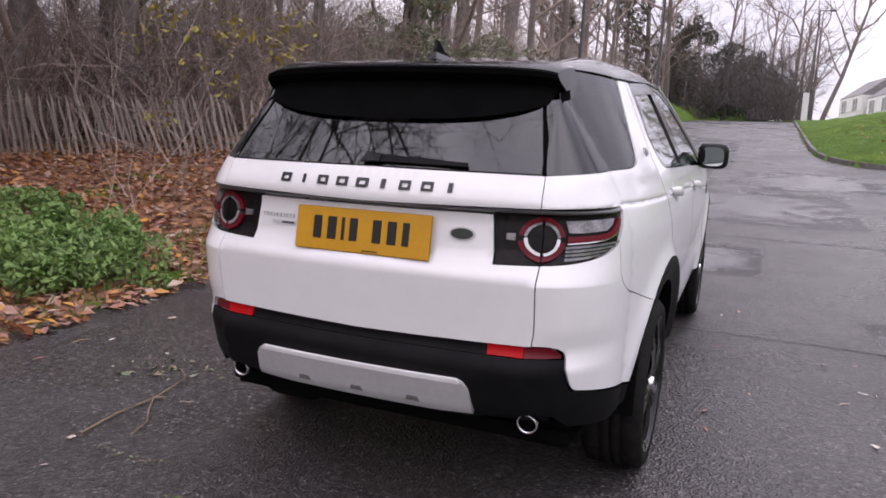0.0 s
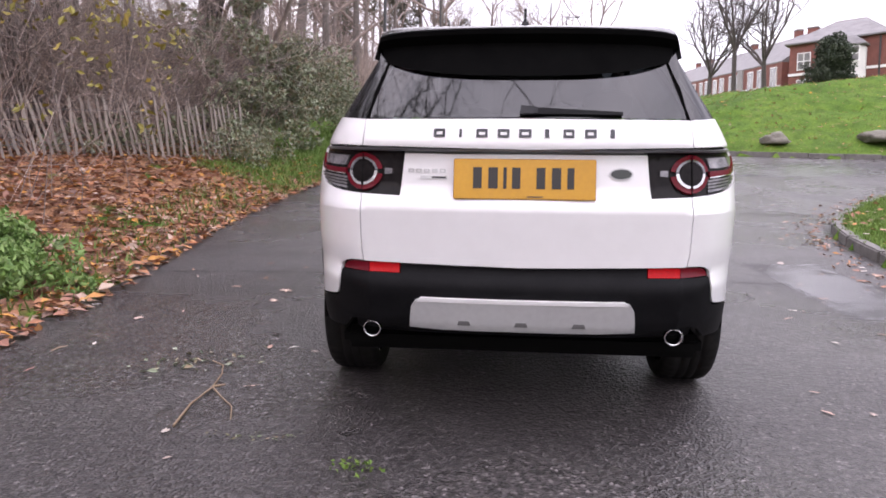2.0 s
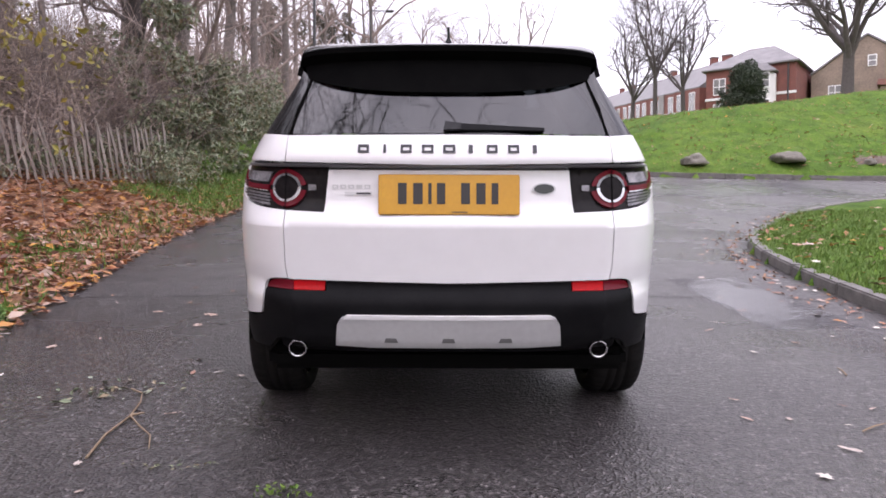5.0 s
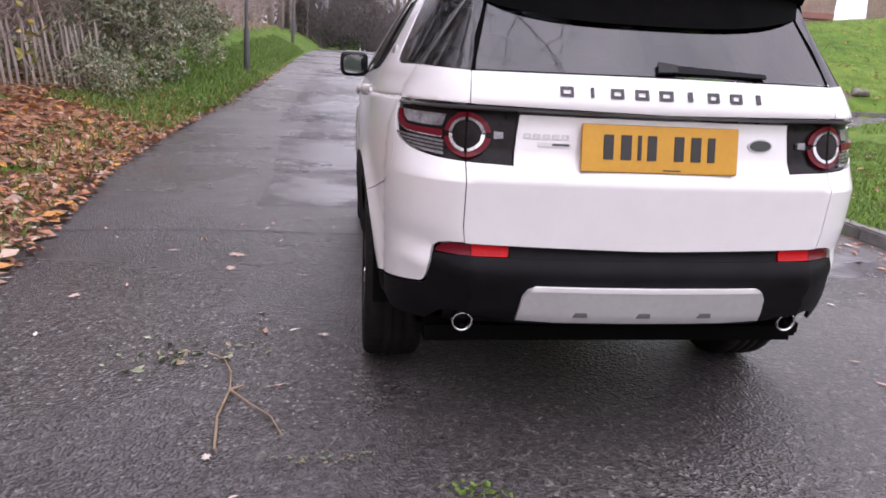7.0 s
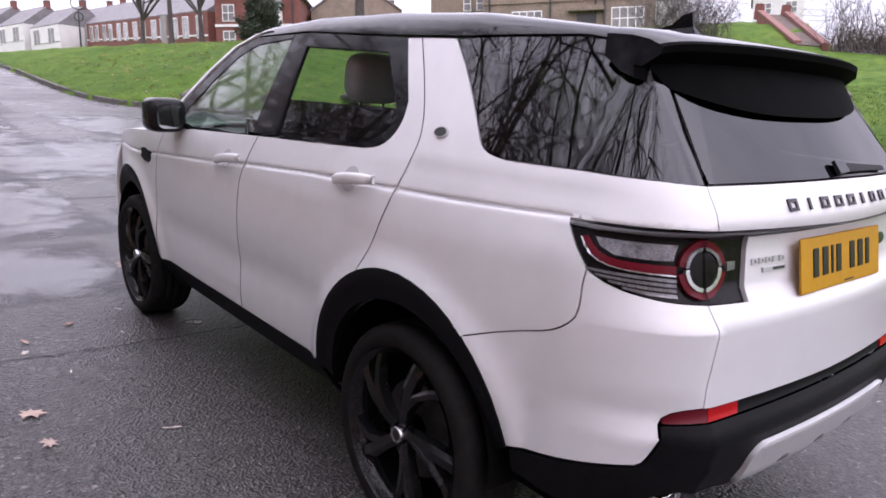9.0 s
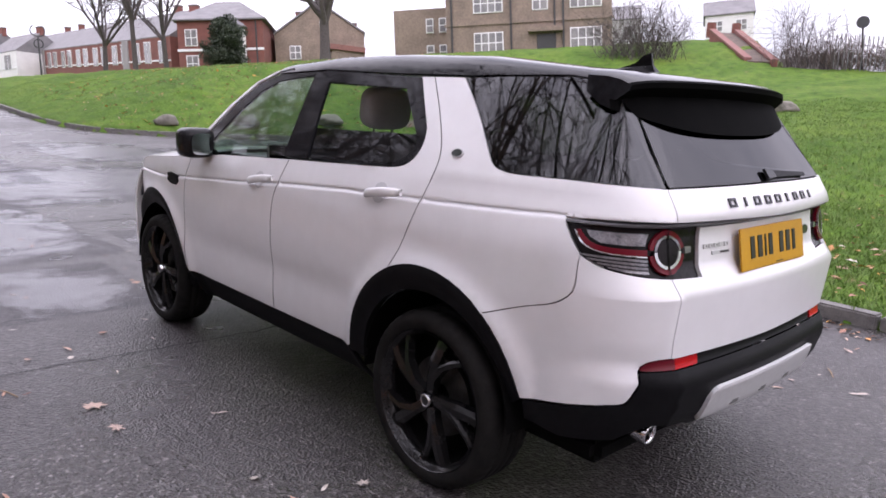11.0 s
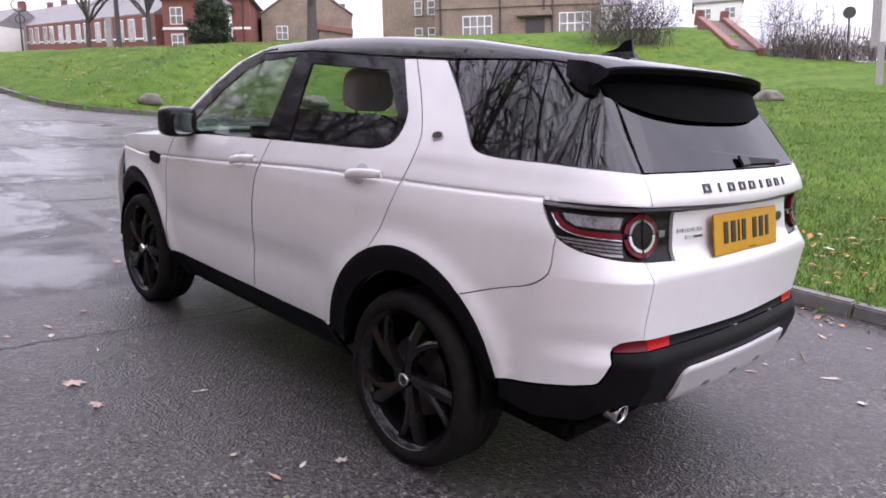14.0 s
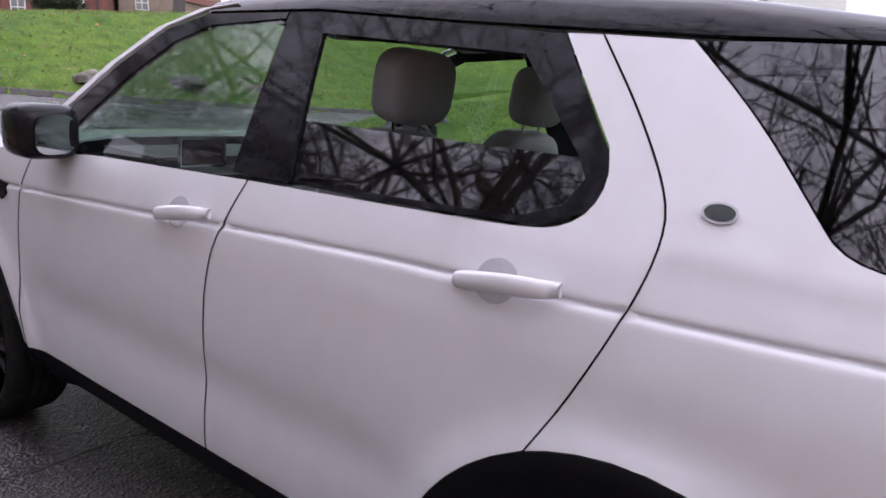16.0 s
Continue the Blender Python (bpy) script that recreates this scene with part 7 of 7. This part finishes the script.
for _ in range(40):
    single_leaf(rng.uniform(3.5, 7.5), rng.uniform(-1.0, 5.5), rng.uniform(0.08, 0.14), int((0, 1, 4)[rng.integers(3)]), "brown leaf lying on the lawn", 0.055)

gx, gy = np.array([gutter[int(rng.integers(len(gutter)))] for _ in range(420)]).T
gx = gx - 0.05 - np.abs(rng.normal(0, 0.2, 420))
scatter("leaf_litter", ground_points(gx, gy + rng.normal(0, 0.15, 420), 0.008), 0.028, LEAF, 0.4, "damp leaf litter lying in the gutter", "leaves", lie=True)
tuft = [(-0.60 + rng.normal(0, 0.06), -0.23 + rng.normal(0, 0.03), rng.uniform(0.01, 0.03)) for _ in range(40)]
scatter("grass_tuft", np.array(tuft) @ np.array(HILL.to_3x3()).T, 0.012, GRASS, 0.0, "small dry grass tuft growing through the tarmac", "grass")
x, y = rng.normal(-1.09, 0.09, 34), rng.normal(0.0, 0.018, 34)
scatter("moss", ground_points(x, y, 0.005), 0.010, EVERGREEN, 0.4, "thin line of moss on the tarmac", "moss", lie=True)
# the forked twig and its litter
TWIG = mat("pale_twig", (0.33, 0.24, 0.15), 0.8, vary=(0.22, 0.15, 0.10), scale=20)
tv, tf = [], []
for line, r0 in ((((-1.43, 0.05), (-1.46, 0.28), (-1.45, 0.50), (-1.47, 0.66), (-1.52, 0.80)), 0.0058), (((-1.45, 0.50), (-1.36, 0.38), (-1.27, 0.28), (-1.215, 0.13)), 0.0045), (((-1.45, 0.50), (-1.40, 0.53)), 0.006), (((-1.52, 0.80), (-1.60, 0.86)), 0.004)):
    n = len(line)
    tube(tv, tf, [np.array((x, y, 0.014 + 0.008 * math.sin(3 * k))) for k, (x, y) in enumerate(line)], [r0 * (1 - 0.5 * k / n) for k in range(n)], 6)
twig = mesh_ob("forked_twig", tv, tf, TWIG, smooth=True)
twig.matrix_world = HILL
tagged(twig, "dry forked twig lying on the tarmac", "twig")
n = 46
x, y = rng.normal(-1.72, 0.16, n), rng.normal(0.85, 0.13, n)
scatter("leaf_scraps", ground_points(x, y, 0.006), 0.022, EVERGREEN, 0.4, "scraps of dull green leaf on the tarmac", "leaf scraps", lie=True)
tv, tf = [], []
for x, y, a, l in ((-2.4, 0.2, 20, 0.16), (-2.55, 1.0, 70, 0.1), (-1.0, -0.9, 140, 0.14), (-2.0, 2.9, 110, 0.16), (1.9, 0.4, 30, 0.18), (2.2, 1.2, 80, 0.14)):
    c, s = math.cos(radians(a)) * l / 2, math.sin(radians(a)) * l / 2
    tv, tf = [], []
    tube(tv, tf, [np.array((x - c, y - s, 0.006)), np.array((x, y, 0.012)), np.array((x + c, y + s, 0.006))], [0.004, 0.004, 0.002], 4)
    ob = mesh_ob("stick", tv, tf, TWIG)
    ob.matrix_world = HILL
    tagged(ob, "thin broken stick lying on the tarmac", "stick", "sticks on the road")


# grass blades on the lawns
def blades(name, x, y, h, label, material=GRASS):
    n = len(x)
    if not n:
        return
    z = ground_height(x, y) - 0.005
    p = np.column_stack([x, y, z])
    a = rng.uniform(0, 2 * math.pi, n)
    w = np.column_stack([np.cos(a), np.sin(a), np.zeros(n)]) * 0.006 * (h / 0.06)
    tip = np.column_stack([rng.normal(0, 0.45, n), rng.normal(0, 0.45, n), np.ones(n)]) * (h * rng.uniform(0.5, 1.3, n))[:, None]
    verts = np.stack([p - w, p + w, p + tip * 0.55 + w * 0.8, p + tip], 1).reshape(-1, 3) @ np.array(HILL.to_3x3()).T
    k = np.arange(n)[:, None] * 4
    faces = np.concatenate([k + np.array([[0, 1, 2]]), k + np.array([[0, 2, 3]])])
    tagged(mesh_ob(name, verts.tolist(), faces.tolist(), material), label, "grass", kind="stuff")


x, y = rng.uniform(3.2, 9.5, 90000), rng.uniform(-3.5, 9.5, 90000)
keep = ~inside(x, y, ROAD_POLY) & (away(x, y, NEAR_LINE) > 0.13)
blades("grass", x[keep], y[keep], 0.06, "short green lawn grass behind the kerb")
x, y = rng.uniform(9.5, 24, 75000), rng.uniform(-5, 12.5, 75000)
keep = ~inside(x, y, ROAD_POLY) & (away(x, y, NEAR_LINE) > 0.13)
blades("grass", x[keep], y[keep], 0.075, "rough green grass further up the lawn")
x, y = rng.uniform(3.0, 24, 60000), rng.uniform(17.0, 34, 60000)
keep = ~inside(x, y, ROAD_POLY) & (away(x, y, FAR_LINE) > 0.13)
blades("grass", x[keep], y[keep], 0.05, "green grass of the rising lawn")
x, y = bank_points(26000, 0, 1.8, 9.0, 40.0)
blades("grass", x, y, 0.12, "green verge grass beside the road")
x, y = bank_points(1600, 0, 1.2, -1.0, 9.0)
blades("grass", x, y, 0.10, "thin grass at the tarmac's edge")

# ---- films of water and old joints on the road ----
def film_material():
    """A thin film of standing water with a ragged edge: clear but for its mirror-like sheen."""
    m = bpy.data.materials.new("water_film")
    m.use_nodes = True
    n, l = m.node_tree.nodes, m.node_tree.links
    n.remove(n["Principled BSDF"])
    tr, gl, mx, lw = n.new("ShaderNodeBsdfTransparent"), n.new("ShaderNodeBsdfGlossy"), n.new("ShaderNodeMixShader"), n.new("ShaderNodeLayerWeight")
    gl.inputs["Roughness"].default_value = 0.2
    tr.inputs["Color"].default_value = (0.86, 0.86, 0.87, 1)
    co = n.new("ShaderNodeTexCoord")
    nz = n.new("ShaderNodeTexNoise")
    nz.inputs["Scale"].default_value, nz.inputs["Detail"].default_value, nz.inputs["Roughness"].default_value = 2.4, 8, 0.72
    l.new(co.outputs["Object"], nz.inputs["Vector"])
    ln = n.new("ShaderNodeVectorMath")
    ln.operation = "LENGTH"
    mp = n.new("ShaderNodeMapping")
    mp.inputs["Location"].default_value, mp.inputs["Scale"].default_value = (-1, -1, 0), (2, 2, 0)
    l.new(co.outputs["Generated"], mp.inputs["Vector"])
    l.new(mp.outputs["Vector"], ln.inputs[0])
    sub = n.new("ShaderNodeMath")
    sub.operation = "MULTIPLY_ADD"
    sub.inputs[1].default_value, sub.inputs[2].default_value = -0.34, 0.25
    l.new(ln.outputs["Value"], sub.inputs[0])
    add = n.new("ShaderNodeMath")
    add.operation = "ADD"
    l.new(nz.outputs["Fac"], add.inputs[0])
    l.new(sub.outputs[0], add.inputs[1])
    edge = n.new("ShaderNodeMapRange")
    edge.inputs[1].default_value, edge.inputs[2].default_value = 0.40, 0.56
    l.new(add.outputs[0], edge.inputs[0])
    pw, sh, mul = n.new("ShaderNodeMath"), n.new("ShaderNodeMapRange"), n.new("ShaderNodeMath")
    pw.operation, mul.operation = "POWER", "MULTIPLY"
    pw.inputs[1].default_value = 3.6
    sh.inputs[3].default_value, sh.inputs[4].default_value = 0.02, 0.58
    l.new(lw.outputs["Facing"], pw.inputs[0])
    l.new(pw.outputs[0], sh.inputs[0])
    l.new(sh.outputs[0], mul.inputs[0])
    l.new(edge.outputs[0], mul.inputs[1])
    bp = n.new("ShaderNodeBump")
    bp.inputs["Strength"].default_value, bp.inputs["Distance"].default_value = 0.35, 0.004
    rip = n.new("ShaderNodeTexNoise")
    rip.inputs["Scale"].default_value = 28
    l.new(co.outputs["Object"], rip.inputs["Vector"])
    l.new(rip.outputs["Fac"], bp.inputs["Height"])
    l.new(bp.outputs["Normal"], gl.inputs["Normal"])
    l.new(mul.outputs[0], mx.inputs[0])
    l.new(tr.outputs[0], mx.inputs[1])
    l.new(gl.outputs[0], mx.inputs[2])
    l.new(mx.outputs[0], n["Material Output"].inputs["Surface"])
    return m


FILM = film_material()
for x, y, w, d, turn in ((-1.25, 4.9, 1.1, 1.6, 0), (-1.2, 7.6, 1.5, 3.4, 4), (0.5, 11.2, 4.6, 4.2, 0), (-1.0, 14.5, 2.6, 6.5, 0), (-0.8, 22, 3.0, 9, 0), (2.4, 15.6, 2.4, 3.4, 10), (6.5, 14.8, 6, 3.0, 5), (0.6, 6.2, 1.6, 1.8, 0), (2.5, 3.1, 0.7, 1.9, 4)):
    k = 14
    verts, faces = [], []
    c, s = math.cos(radians(turn)), math.sin(radians(turn))
    for j in range(k + 1):
        for i in range(k + 1):
            u, v = (i / k - 0.5) * w, (j / k - 0.5) * d
            py = y + s * u + c * v
            verts.append((x + c * u - s * v, py, float(rise(py)) + 0.004))
    faces = [(j * (k + 1) + i, j * (k + 1) + i + 1, (j + 1) * (k + 1) + i + 1, (j + 1) * (k + 1) + i) for j in range(k) for i in range(k)]
    ob = mesh_ob("puddle", verts, faces, FILM, smooth=True)
    ob.matrix_world = HILL
    ob.visible_shadow = False
    tagged(ob, "shallow film of rainwater lying on the tarmac", "puddle", "puddles on the road")
# old joints and cracks
TAR = mat("tar_joint", (0.025, 0.024, 0.025), 0.6, vary=(0.045, 0.044, 0.045), scale=14)
for pts, wide in ((((-3.0, 3.10), (-2.3, 3.16), (-1.7, 3.20), (-0.9, 3.10), (0.2, 3.14), (1.5, 3.22), (3.2, 3.1)), 0.016), (((-3.0, 7.7), (-1.6, 7.9), (0, 7.8), (2.0, 7.9), (4.0, 7.6)), 0.03), (((1.2, 5.6), (1.5, 6.8), (1.3, 8.2), (1.9, 9.6), (2.2, 11.5)), 0.014), (((-2.6, -0.6), (-2.2, -0.3), (-1.9, -0.5)), 0.006)):
    line = smooth_line(pts, 0.06)
    verts, faces = [], []
    for k, (x, y) in enumerate(line):
        w = wide * (0.6 + 0.8 * rng.random())
        yo = rng.normal(0, 0.008)
        verts += [(x, y - w / 2 + yo, float(rise(y)) + 0.0035), (x + 0.5 * w * (len(pts) == 5 and wide < 0.02), y + w / 2 + yo, float(rise(y)) + 0.0035)]
    faces = [(2 * k, 2 * k + 2, 2 * k + 3, 2 * k + 1) for k in range(len(line) - 1)]
    ob = mesh_ob("road_joint", verts, faces, TAR)
    ob.matrix_world = HILL
    tagged(ob, "dark tar-filled joint in the tarmac", "road joint", kind="structure")
